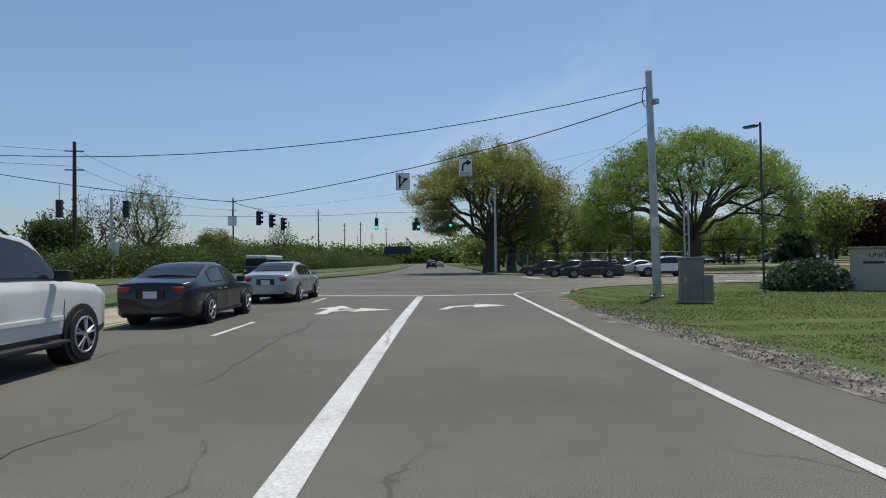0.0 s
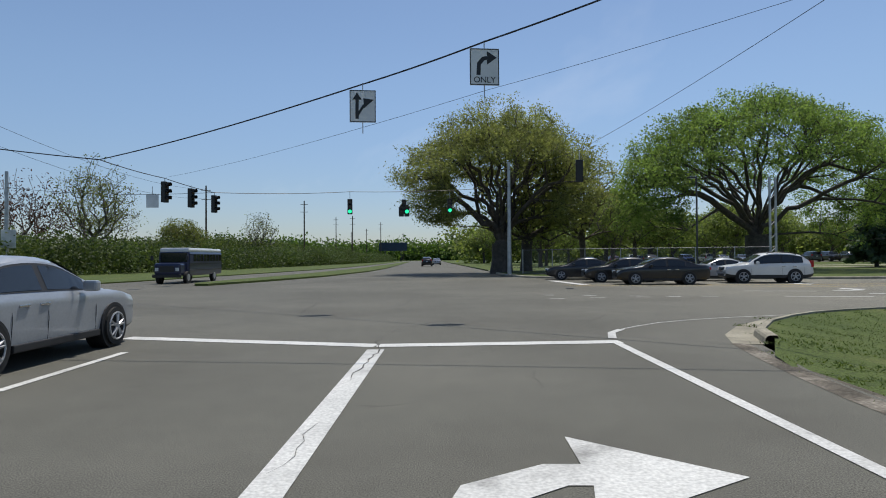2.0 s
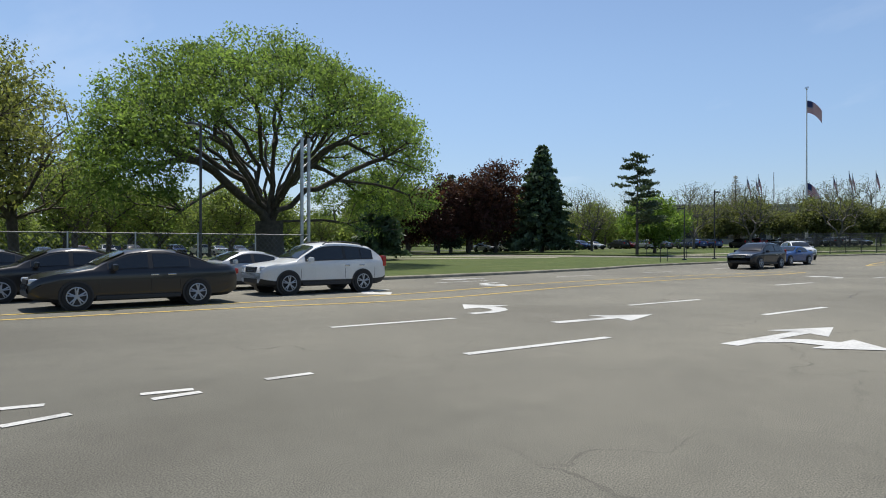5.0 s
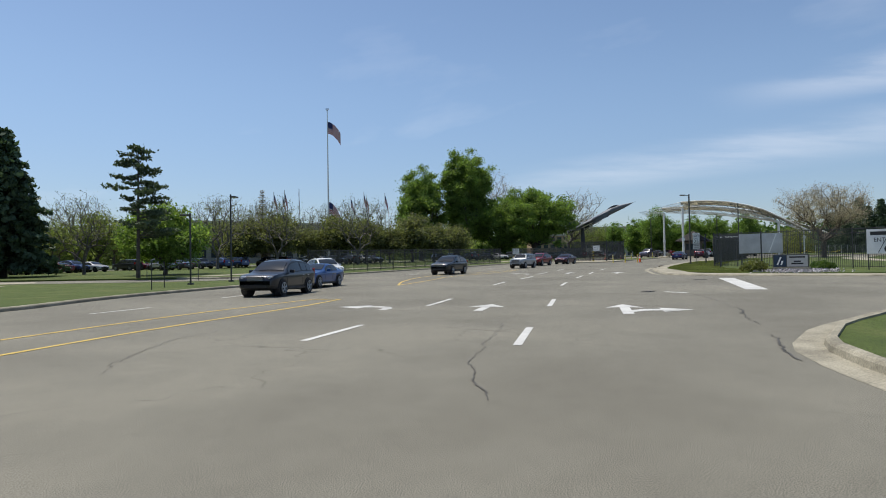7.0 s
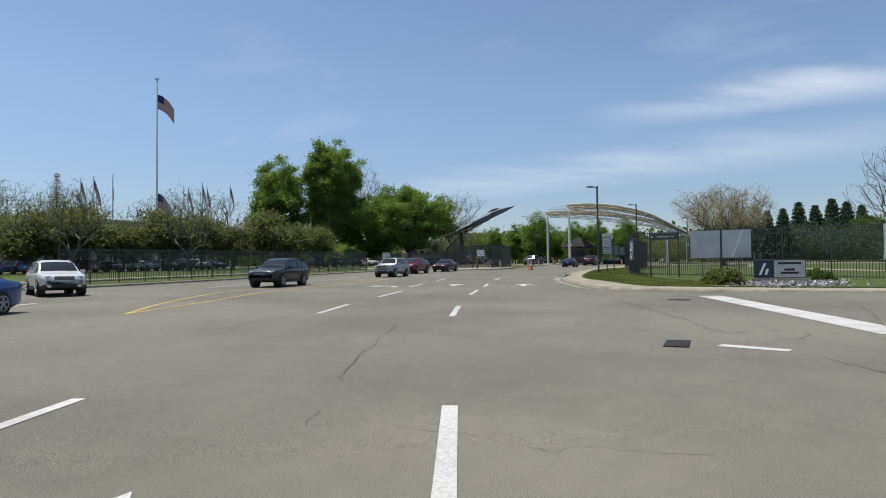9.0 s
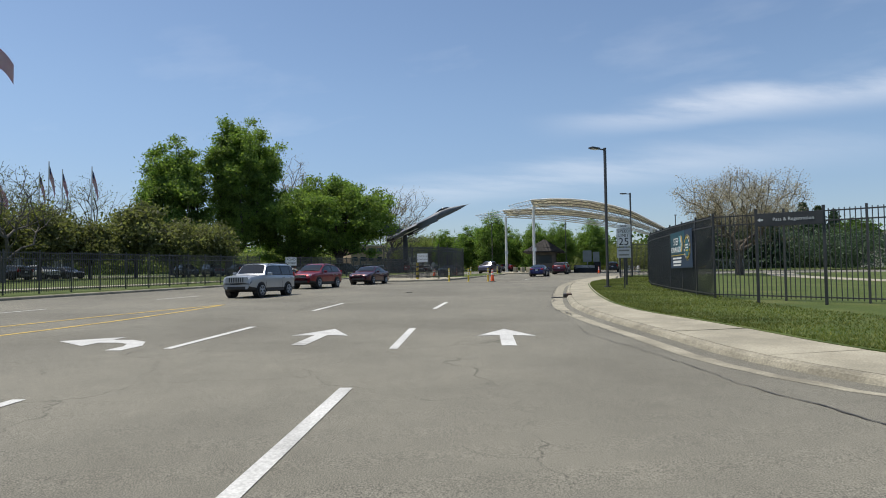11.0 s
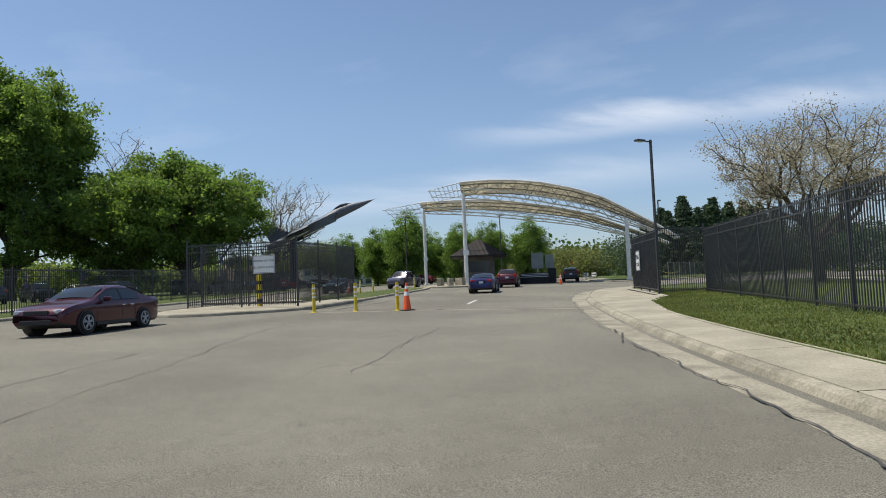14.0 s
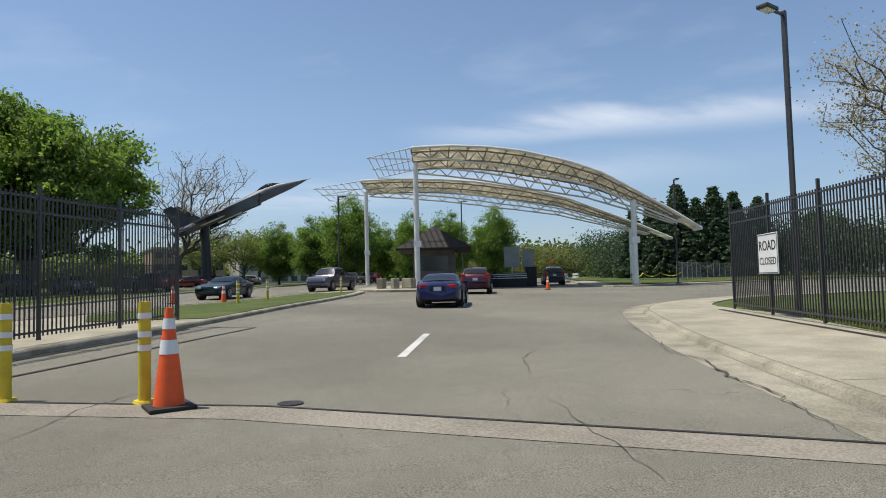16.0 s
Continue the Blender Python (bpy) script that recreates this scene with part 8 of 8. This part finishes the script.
def canopy(shift_u, shift_n, label, deep=8.5, dz=0.0, wide=1.0, right_u=17.7):
    o = CA + CU * shift_u + CN * shift_n
    t = thing("canopy", (0, 0, 0), 0, label, "canopy", "check point canopies")

    def P(u, n, z):
        f = min(1.0, max(0.0, (u - 9.0) / 14.0))
        n = -0.8 + (n + 0.8) * (1 - 0.86 * f * f * (3 - 2 * f))
        q = o + CU * u * wide + CN * n
        return Vector((q.x, q.y, z + dz))

    us = [-0.3 + 0.8 * k for k in range(30)]
    us = [u for u in us if u <= 23.0] + [23.0]
    g = bmesh.new()
    rows = [[g.verts.new(P(u, n, prof_z(u) + 0.06 * math.sin(math.pi * (n + 0.8) / (deep + 1.4)))) for n in (-0.8, deep * 0.33, deep * 0.66, deep + 0.6)] for u in us]
    for a, b in zip(rows, rows[1:]):
        for i in range(3):
            g.faces.new((a[i], a[i + 1], b[i + 1], b[i]))
    bmesh.ops.solidify(g, geom=g.faces[:], thickness=0.06)
    part("roof_skin", g, CANOPY_SKIN, t, "pale membrane roof")
    for n in (-0.8, deep + 0.6):
        part("edge_tube", polytube(bmesh.new(), [P(a, n, prof_z(a) + 0.02) for a in us], 0.11, 8), WHITE_STEEL, t)
    lines = (0.2, deep * 0.5, deep - 0.2)
    tus = [-0.3 + 1.55 * k for k in range(16) if -0.3 + 1.55 * k <= 22.9]
    depth_at = lambda u: 1.25 * math.sin(math.pi * min(1.0, max(0.0, (u + 1.5) / 24.5))) ** 0.7 + 0.12
    # upper chords, braces and purlins have the roof's shade painted into their grey
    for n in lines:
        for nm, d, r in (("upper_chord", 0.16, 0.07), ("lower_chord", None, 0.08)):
            part(nm, polytube(bmesh.new(), [P(q, n, prof_z(q) - (d if d else depth_at(q))) for q in tus], r, 7), TRUSS_SHADED if d else WHITE_STEEL, t)
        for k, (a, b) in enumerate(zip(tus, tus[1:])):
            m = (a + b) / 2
            part("web_brace", polytube(bmesh.new(), [P(a, n, prof_z(a) - depth_at(a)), P(m, n, prof_z(m) - 0.16), P(b, n, prof_z(b) - depth_at(b))], 0.05, 5), TRUSS_SHADED, t)
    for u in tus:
        part("purlin", tube(bmesh.new(), P(u, -0.7, prof_z(u) - 0.12), P(u, deep + 0.5, prof_z(u) - 0.12), 0.06, None, 6), TRUSS_SHADED, t)
    # open slatted fin at the high end
    for n in (-0.8, deep * 0.5, deep + 0.6):
        part("fin_rib", tube(bmesh.new(), P(-0.3, n, prof_z(-0.3)), P(-3.9, n, 12.75), 0.06, 0.03, 6), WHITE_STEEL, t)
        part("fin_rib", tube(bmesh.new(), P(-0.3, n, prof_z(-0.3) - 0.9), P(-3.9, n, 12.72), 0.05, 0.03, 6), WHITE_STEEL, t)
    for k in range(7):
        u = -0.75 - 0.5 * k
        part("fin_slat", tube(bmesh.new(), P(u, -0.8, prof_z(u) - 0.04), P(u, deep + 0.6, prof_z(u) - 0.04), 0.035, None, 6), WHITE_STEEL, t)
    part("end_tube", tube(bmesh.new(), P(23, -0.8, 6.5), P(23, deep + 0.6, 6.5), 0.16, None, 10), WHITE_STEEL, t)
    for u, h in ((0.0, 1.1), (right_u, 0.9 if right_u < 20 else 0.3)):
        for n in (0.2,):
            b = P(u, n, 0) - Vector((0, 0, dz))
            base = gz(b.x) + (0.1 if u == 0 else 0.15)
            part("column", tube(bmesh.new(), (b.x, b.y, base), (b.x, b.y, prof_z(u) + dz - h), 0.22, None, 16), WHITE_STEEL, t, smooth=True)
            part("column_foot", tube(bmesh.new(), (b.x, b.y, base), (b.x, b.y, base + 0.12), 0.34, None, 16), WHITE_STEEL, t)
            part("notice", box(bmesh.new(), (b.x - 0.26, b.y + 0.05, base + 3.6), (0.03, 0.62, 0.5), radians(-25)), SIGN_WHITE, t)
    return t


canopy(0, 0, "white curved steel canopy with open trusses over the lanes")
canopy(-6.0, 18, "second white curved canopy standing farther back", 8.5, 0.35, 1.45, 19.99)

BOOTH = thing("guard_booth", on(164.5, -14.2, 0.15), -24, "small guard booth with a dark hipped roof", "booth")
BOOTH.matrix_basis = BOOTH.matrix_basis @ Matrix.Diagonal((1.25, 1.26, 1.1, 1))
part("body", box(bmesh.new(), (0, 0, 1.5), (4.2, 3.0, 3.0), 0, 0.03), mat("booth_wall", (0.1, 0.09, 0.08), 0.8, 0, 1.5, 0.2, 0.1), BOOTH, "brown-grey walls")
for x, y, sx, sy in ((-2.11, 0, 0.04, 2.0), (2.11, 0, 0.04, 2.0)):
    part("window", box(bmesh.new(), (x, y, 1.8), (sx, sy, 1.2), 0, 0.01), WINDOW, BOOTH)
for side in (1, -1):
    for x in (-1.2, 0.9):
        part("window", box(bmesh.new(), (x, side * 1.51, 1.8), (1.2, 0.04, 1.2), 0, 0.01), WINDOW, BOOTH)
g = bmesh.new()
vs = [g.verts.new(p) for p in ((-3.2, -2.6, 3.0), (3.2, -2.6, 3.0), (3.2, 2.6, 3.0), (-3.2, 2.6, 3.0), (-1.0, 0, 4.9), (1.0, 0, 4.9), (-3.2, -2.6, 2.85), (3.2, -2.6, 2.85), (3.2, 2.6, 2.85), (-3.2, 2.6, 2.85))]
for f in ((0, 1, 5, 4), (1, 2, 5), (2, 3, 4, 5), (3, 0, 4), (0, 6, 7, 1), (1, 7, 8, 2), (2, 8, 9, 3), (3, 9, 6, 0), (6, 9, 8, 7)):
    g.faces.new([vs[i] for i in f])
bmesh.ops.recalc_face_normals(g, faces=g.faces[:])
part("roof", g, SHINGLE, BOOTH)
BR = thing("crash_barrier", on(159.2, -18.9, 0), -28, "low black barrier drum with thin white rings", "barrier")
part("drum", tube(bmesh.new(), (0, 0, 0), (0, 0, 1.2), 1.7, 1.66, 36), RUBBER, BR)
for z in (0.72, 0.9, 1.06):
    part("stripe", tube(bmesh.new(), (0, 0, z), (0, 0, z + 0.05), 1.71, 1.71, 36, False), SIGN_WHITE, BR)
part("end_block", box(bmesh.new(), (0.5, -2.05, 0.85), (1.6, 0.95, 1.7), 0, 0.06), RUBBER, BR)
PANEL_GREY = mat("weathered_panel", (0.2, 0.225, 0.215), 0.45, 0, 1.0, 0.15, 0.06)
for y, w, h in ((-0.43, 1.4, 1.85), (-1.85, 1.0, 1.6)):
    part("panel", box(bmesh.new(), (0.9, y, 1.72 + h / 2), (0.06, w, h), 0, 0.02), PANEL_GREY, BR)
    part("panel_post", tube(bmesh.new(), (0.95, y, 0.9), (0.95, y, 1.9), 0.06, None, 8), GALV, BR)
for k in range(3):
    s = thing("concrete_block", on(159.2 - 1.9 * k * 0.4, -7.3 - 0.9 * k, 0.15), -30 + 20 * k, "short pale concrete barrier block", "barrier", "concrete blocks")
    part("block", box(bmesh.new(), (0, 0, 0.4), (1.5, 0.5, 0.8), 0, 0.06), CONCRETE, s)

def barricade(at, yaw):
    t = thing("barricade", on(at[0], at[1], 0), yaw, "folding barricade with orange and white boards", "barrier", "barricades")
    for z in (0.55, 0.9):
        part("board", box(bmesh.new(), (0, 0, z), (1.8, 0.03, 0.22), 0, 0.006), SIGN_WHITE, t)
        for k in range(4):
            part("stripe", box(bmesh.new(), (-0.68 + 0.45 * k, -0.018, z), (0.2, 0.006, 0.21)), ORANGE, t)
    for x in (-0.75, 0.75):
        for y in (-0.35, 0.35):
            part("leg", tube(bmesh.new(), (x, y, 0), (x, 0, 1.05), 0.025, None, 6), GALV, t)


for x, y, a in ((171.5, -33.2, -20), (174.5, -36.6, -12), (177.8, -37.6, -30)):
    barricade((x, y), a)
TAPE = mat("yellow_tape", (0.6, 0.52, 0.06), 0.5)
stakes = [(160.5, -33.5), (163.2, -37.2), (165.4, -41.5), (167.4, -46.5)]
for x, y in stakes:
    t = thing("stake", on(x, y, 0.16), 0, "thin wooden stake on the lawn", "post", "tape stakes")
    part("post", tube(bmesh.new(), (0, 0, 0), (0, 0, 0.8), 0.03, None, 6), WOODPOLE, t)
for (ax, ay), (bx, by) in zip(stakes, stakes[1:]):
    a, b = on(ax, ay, 0.9), on(bx, by, 0.9)
    pts = [a.lerp(b, k / 10) - Vector((0, 0, 1.6 * (k / 10) * (1 - k / 10))) for k in range(11)]
    solid("caution_tape", polytube(bmesh.new(), pts, 0.05, 5), TAPE, "sagging yellow tape between stakes", "tape")

# ---- display aircraft ----
NOSE, TAIL = Vector((197.8, -8.9, 17.5)), Vector((203.4, 7.4, 10.2))
ax = (NOSE - TAIL).normalized()
rt_v = ax.cross(Vector((0, 0, 1))).normalized()
up_v = rt_v.cross(ax).normalized()
JM = Matrix((ax, -rt_v, up_v)).transposed().to_4x4()
JM.translation = TAIL
JM = JM @ Matrix.Rotation(radians(8), 4, "X")
JET = new("jet_fighter")
JET.matrix_basis = JM
tagged(JET, "grey twin-tailed jet fighter mounted nose-up on a pylon", "aircraft")
LEN = (NOSE - TAIL).length


def loft(rows, seg=14):
    g = bmesh.new()
    rings = []
    for x, zc, w, h in rows:
        rings.append([g.verts.new((x, w * math.copysign(abs(math.cos(2 * math.pi * k / seg)) ** 0.8, math.cos(2 * math.pi * k / seg)), zc + h * math.sin(2 * math.pi * k / seg))) for k in range(seg)])
    for a, b in zip(rings, rings[1:]):
        for k in range(seg):
            g.faces.new((a[k], a[(k + 1) % seg], b[(k + 1) % seg], b[k]))
    g.faces.new(rings[0])
    g.faces.new(list(reversed(rings[-1])))
    bmesh.ops.recalc_face_normals(g, faces=g.faces[:])
    return g


def slab(pts, z0, th, side):
    g = bmesh.new()
    f = g.faces.new([g.verts.new((x, side * y, z0 + z)) for x, y, z in pts])
    bmesh.ops.solidify(g, geom=[f], thickness=th)
    bmesh.ops.recalc_face_normals(g, faces=g.faces[:])
    return g


part("fuselage", loft([(0.3, 0, 1.3, 0.5), (3, 0, 1.5, 0.66), (6.5, 0.05, 1.55, 0.74), (9.6, 0.12, 1.3, 0.8), (11.4, 0.25, 0.9, 0.86), (13, 0.3, 0.7, 0.86), (14.6, 0.22, 0.6, 0.74), (16.2, 0.06, 0.44, 0.52), (17.6, -0.06, 0.22, 0.27), (LEN, -0.14, 0.03, 0.03)]), AIRFRAME, JET, smooth=True)
part("cockpit_canopy", loft([(11.4, 0.98, 0.1, 0.08), (12.4, 1.12, 0.36, 0.28), (13.3, 1.14, 0.4, 0.38), (14.2, 0.98, 0.33, 0.32), (15.0, 0.76, 0.08, 0.1)], 12), GLASS_DARK, JET, smooth=True)
part("canopy_frame", polytube(bmesh.new(), [(14.0, 0.36 * math.cos(a), 1.0 + 0.33 * math.sin(a)) for a in [math.pi * k / 10 for k in range(11)]], 0.045, 6), AIRFRAME, JET)
part("nose_probe", tube(bmesh.new(), (LEN - 0.1, 0, -0.14), (LEN + 0.7, 0, -0.16), 0.03, 0.012, 6), AIRFRAME_DARK, JET)
part("belly_pylon", box(bmesh.new(), (5.2, 0, -0.9), (2.6, 0.2, 0.5), 0, 0.05), AIRFRAME_DARK, JET)
for side in (1, -1):
    g = bmesh.new()
    a = [g.verts.new((x, side * 1.0, z)) for x, z in ((7.0, 0.68), (12.3, 0.72), (11.2, -0.78), (7.0, -0.7))]
    b = [g.verts.new((x, side * 1.95, z)) for x, z in ((7.0, 0.55), (12.3, 0.6), (11.2, -0.74), (7.0, -0.66))]
    for k in range(4):
        g.faces.new((a[k], a[(k + 1) % 4], b[(k + 1) % 4], b[k]))
    g.faces.new(a)
    g.faces.new(list(reversed(b)))
    bmesh.ops.recalc_face_normals(g, faces=g.faces[:])
    part("air_intake", g, AIRFRAME, JET)
    g = bmesh.new()
    g.faces.new([g.verts.new((x + 0.02, side * y, z)) for x, y, z in ((12.24, 1.08, 0.62), (12.24, 1.86, 0.54), (11.26, 1.86, -0.66), (11.26, 1.08, -0.7))])
    part("intake_mouth", g, SIGN_BLACK, JET)
    part("missile", tube(bmesh.new(), (5.6, side * 1.9, -0.86), (9.0, side * 1.9, -0.86), 0.1, 0.1, 8), WHITE_STEEL, JET)
    part("wing_pylon", box(bmesh.new(), (5.4, side * 3.2, 0.0), (1.6, 0.12, 0.55), 0, 0.03), AIRFRAME_DARK, JET)
    part("wing_missile", loft([(3.6, -0.42, 0.02, 0.02), (4.0, -0.42, 0.09, 0.09), (6.6, -0.42, 0.09, 0.09), (7.1, -0.42, 0.01, 0.01)], 8), WHITE_STEEL, JET, smooth=True).matrix_basis = Matrix.Translation((0, side * 3.2, 0))
    part("wing", slab([(9.6, 1.3, 0), (4.6, 6.4, -0.05), (3.1, 6.5, -0.05), (2.6, 1.3, 0)], 0.35, 0.16, side), AIRFRAME, JET)
    part("tailplane", slab([(2.6, 1.4, 0), (0.2, 4.3, 0), (-0.9, 4.3, 0), (-0.6, 1.4, 0)], 0.1, 0.1, side), AIRFRAME, JET)
    g = bmesh.new()
    f = g.faces.new([g.verts.new(p) for p in ((3.4, side * 1.45, 0.5), (0.9, side * 1.6, 3.6), (-0.2, side * 1.6, 3.6), (0.1, side * 1.45, 0.5))])
    bmesh.ops.solidify(g, geom=[f], thickness=0.12)
    part("tail_fin", g, AIRFRAME, JET)
    part("nozzle", tube(bmesh.new(), (1.0, side * 0.72, 0), (-0.6, side * 0.72, 0), 0.62, 0.45, 16), AIRFRAME_DARK, JET)
    part("pylon_tank", loft([(4.0, -0.75, 0.05, 0.05), (5, -0.75, 0.3, 0.3), (7.6, -0.75, 0.3, 0.3), (9, -0.75, 0.04, 0.04)], 10), AIRFRAME_DARK, JET, smooth=True)
MOUNT = thing("aircraft_pylon", on(202.2, 4.0, 0.1), 20, "dark slanted pylon holding up an aircraft", "pylon")
part("column", tube(bmesh.new(), (0, 0, 0), (0.2, 0.2, 9.0), 0.75, 0.5, 12), AIRFRAME_DARK, MOUNT)
part("plinth", box(bmesh.new(), (0, 0, 0.3), (3.0, 3.0, 0.6), 0, 0.05), KERB, MOUNT)

# ---- flags, buildings ----
STRIPE_R, STRIPE_W, CANTON = mat("flag_red", (0.42, 0.02, 0.03), 0.7), mat("flag_white", (0.66, 0.65, 0.65), 0.7), mat("flag_blue", (0.02, 0.03, 0.12), 0.7)


def flag(parent, z, w, h, droop, yaw):
    """Striped cloth hanging in folds."""
    for s in range(13):
        g = bmesh.new()
        prev = None
        n = 12
        for k in range(n + 1):
            f = k / n
            x = w * f * (1 - 0.25 * droop)
            y = 0.12 * w * math.sin(5.2 * f + 0.4) * f
            d = droop * w * f * f
            cur = [g.verts.new((x * math.cos(yaw) - y * math.sin(yaw), x * math.sin(yaw) + y * math.cos(yaw), z - h * q / 13 - d)) for q in (s, s + 1)]
            if prev:
                g.faces.new((prev[0], prev[1], cur[1], cur[0]))
            prev = cur
        part("stripe", g, STRIPE_W if s % 2 else STRIPE_R, parent)
    g = bmesh.new()
    for side in (-0.03, 0.03):
        prev = None
        for k in range(6):
            f = 0.4 * k / 5
            x, y, d = w * f * (1 - 0.25 * droop), 0.12 * w * math.sin(5.2 * f + 0.4) * f + side, droop * w * f * f
            cur = [g.verts.new((x * math.cos(yaw) - y * math.sin(yaw), x * math.sin(yaw) + y * math.cos(yaw), z - h * q / 13 - d)) for q in (0, 7)]
            if prev:
                g.faces.new((prev[0], prev[1], cur[1], cur[0]))
            prev = cur
    part("canton", g, CANTON, parent)


FP = thing("flagpole", on(148.6, 62.6, 0), 0, "very tall white flagpole flying a striped flag", "flagpole")
part("pole", tube(bmesh.new(), (0, 0, 0), (0, 0, 31.0), 0.22, 0.08, 12), WHITE_STEEL, FP, smooth=True)
part("finial", loft([(0, 0, 0.02, 0.02), (0.15, 0, 0.2, 0.2), (0.4, 0, 0.02, 0.02)], 8), CHROME, FP).matrix_basis = pose(0, 0, 31.0, 0, -90, 0)
part("finial_wings", box(bmesh.new(), (0, 0, 31.5), (0.1, 0.7, 0.3), 0, 0.04), CHROME, FP)
flag(FP, 28.9, 3.2, 2.4, 0.75, radians(-75))
flag(FP, 12.6, 3.0, 2.4, 0.95, radians(-75))
SMALL = thing("flagpole", on(137.3, 65.2, 0), 0, "white flagpole with a limp striped flag", "flagpole", "ring of flagpoles")
part("pole", tube(bmesh.new(), (0, 0, 0), (0, 0, 14.2), 0.11, 0.06, 10), WHITE_STEEL, SMALL)
flag(SMALL, 13.7, 1.5, 1.5, 2.0, radians(20))
for x, y in ((142.3, 71.7), (149.5, 51.2), (152.4, 55.6), (155.5, 59.5), (146, 54.8), (150, 72.5), (139, 68.5)):
    copy_thing(SMALL, pose(x, y, gz(x), 0, 0, -60 + 8 * math.sin(x)))


def building(at, yaw, w, d, h, floors, bays, label, material, flat=True):
    t = thing("building", on(*at, 0), yaw, label, "building")
    part("wall", box(bmesh.new(), (0, 0, h / 2), (w, d, h), 0, 0.05), material, t)
    part("roof", box(bmesh.new(), (0, 0, h + 0.2), (w + 0.5, d + 0.5, 0.5), 0, 0.05), STUCCO, t)
    pane = finish(boxmesh((w / bays * 0.62, 0.14, h / floors * 0.48), 0.02), "pane", WINDOW)
    for fl in range(floors):
        for b in range(bays):
            ob = new("window", pane)
            ob.parent = t
            ob.matrix_basis = pose(-w / 2 + w * (b + 0.5) / bays, -d / 2 - 0.03, h * (fl + 0.55) / floors)
    return t


building((190, 92), -52, 44, 18, 10.2, 2, 14, "long low tan building behind leafless trees", BUILDING)
building((330, -22), -80, 26, 18, 14, 4, 8, "pale three-storey office block beyond the car park", STUCCO)
building((275, 6), -80, 16, 14, 8.5, 3, 6, "tan brick building behind trees", mat("tan_brick", (0.34, 0.24, 0.15), 0.85, 0, 0.5, 0.12, 0.1))
building((199.5, -150), 211, 52, 20, 9.5, 2, 12, "long white two-storey building beyond the fenced lawn", STUCCO)
WARN = thing("warning_sign", on(172, -31.5, 0.15), -20, "orange diamond warning sign beyond the gate", "sign")
part("board", box(bmesh.new(), (0, 0, 2.2), (0.8, 0.03, 0.8), 0, 0.01, Matrix.Translation((0, 0, 2.2)) @ Matrix.Rotation(radians(45), 4, "Y") @ Matrix.Translation((0, 0, -2.2))), ORANGE, WARN)
part("post", tube(bmesh.new(), (0, 0.05, 0), (0, 0.05, 2.2), 0.04, None, 8), GALV, WARN)

# ---- grass blades on the nearest verges ----
def blades(name, spots, label, seed, height=0.07):
    rg = np.random.default_rng(seed)
    c = np.asarray(spots)
    n = len(c)
    a = rg.uniform(0, 2 * math.pi, n)
    side = np.stack([np.cos(a), np.sin(a), np.zeros(n)], 1) * (0.008 + 0.012 * rg.random(n))[:, None]
    tip = np.stack([rg.normal(size=n) * 0.03, rg.normal(size=n) * 0.03, height * (0.5 + rg.random(n))], 1)
    v = np.stack([c - side, c + side, c + tip], 1).reshape(-1, 3)
    me = bpy.data.meshes.new(name)
    me.vertices.add(n * 3)
    me.vertices.foreach_set("co", v.ravel())
    me.loops.add(n * 3)
    me.loops.foreach_set("vertex_index", np.arange(n * 3))
    me.polygons.add(n)
    me.polygons.foreach_set("loop_start", np.arange(n) * 3)
    me.polygons.foreach_set("loop_total", np.full(n, 3))
    me.update()
    me.validate()
    me.materials.append(BLADE)
    return tagged(new(name, me), label, "grass", kind="stuff")


BLADE = leaf_mat("grass_blade", (0.085, 0.13, 0.03), (0.2, 0.215, 0.075), 0.4, (1.3, 1.25, 0.6))
rg = np.random.default_rng(8)
verge = []
line = [p for p in EDGE_S if 66 < p.x < 126]
for p, q in zip(line, normals2(line)):
    for d in pave_width(p.x) + 0.02 + 4.6 * rg.random(1500) ** 1.6:
        u = rg.uniform(-0.7, 0.7)
        verge.append((p.x - q.x * d + q.y * u, p.y - q.y * d - q.x * u, gz(p.x + q.y * u - q.x * d) + 0.165))
blades("grass", verge, "mown grass blades between pavement and fence", 21, 0.05)
corner = []
edge = np.array([(p.x, p.y) for p in EDGE_SE])
for x, y in np.stack([5.9 + 21 * rg.random(130000) ** 1.4, rg.uniform(-6, 26.5, 130000)], 1):
    near = np.hypot(edge[:, 0] - x, edge[:, 1] - y)
    k = int(near.argmin())
    q = edge[min(k + 1, len(edge) - 1)] - edge[max(k - 1, 0)]
    if q[0] * (y - edge[k][1]) - q[1] * (x - edge[k][0]) > -0.3:
        continue
    d = near[k]
    on_kerb = kerbed(edge[k])
    if d < 0.68 * on_kerb or d < 0.45 + (0.9 * math.exp(-((y - 5.2) / (3.2 if y > 5.2 else 8.0)) ** 2) if x < 10 else 0) and rg.random() < 0.85:
        continue
    f = min(1.0, max(0.0, d - 0.5 * on_kerb) / 2.2)
    corner.append((x, y, (0.008 + 0.125 * on_kerb) * (1 - f) - 0.205 * f))
blades("grass", corner, "mown grass blades on the corner lawn", 22, 0.03).data.materials[0] = leaf_mat("corner_blade", (0.055, 0.09, 0.022), (0.115, 0.145, 0.045), 0.35, (1.2, 1.25, 0.6))
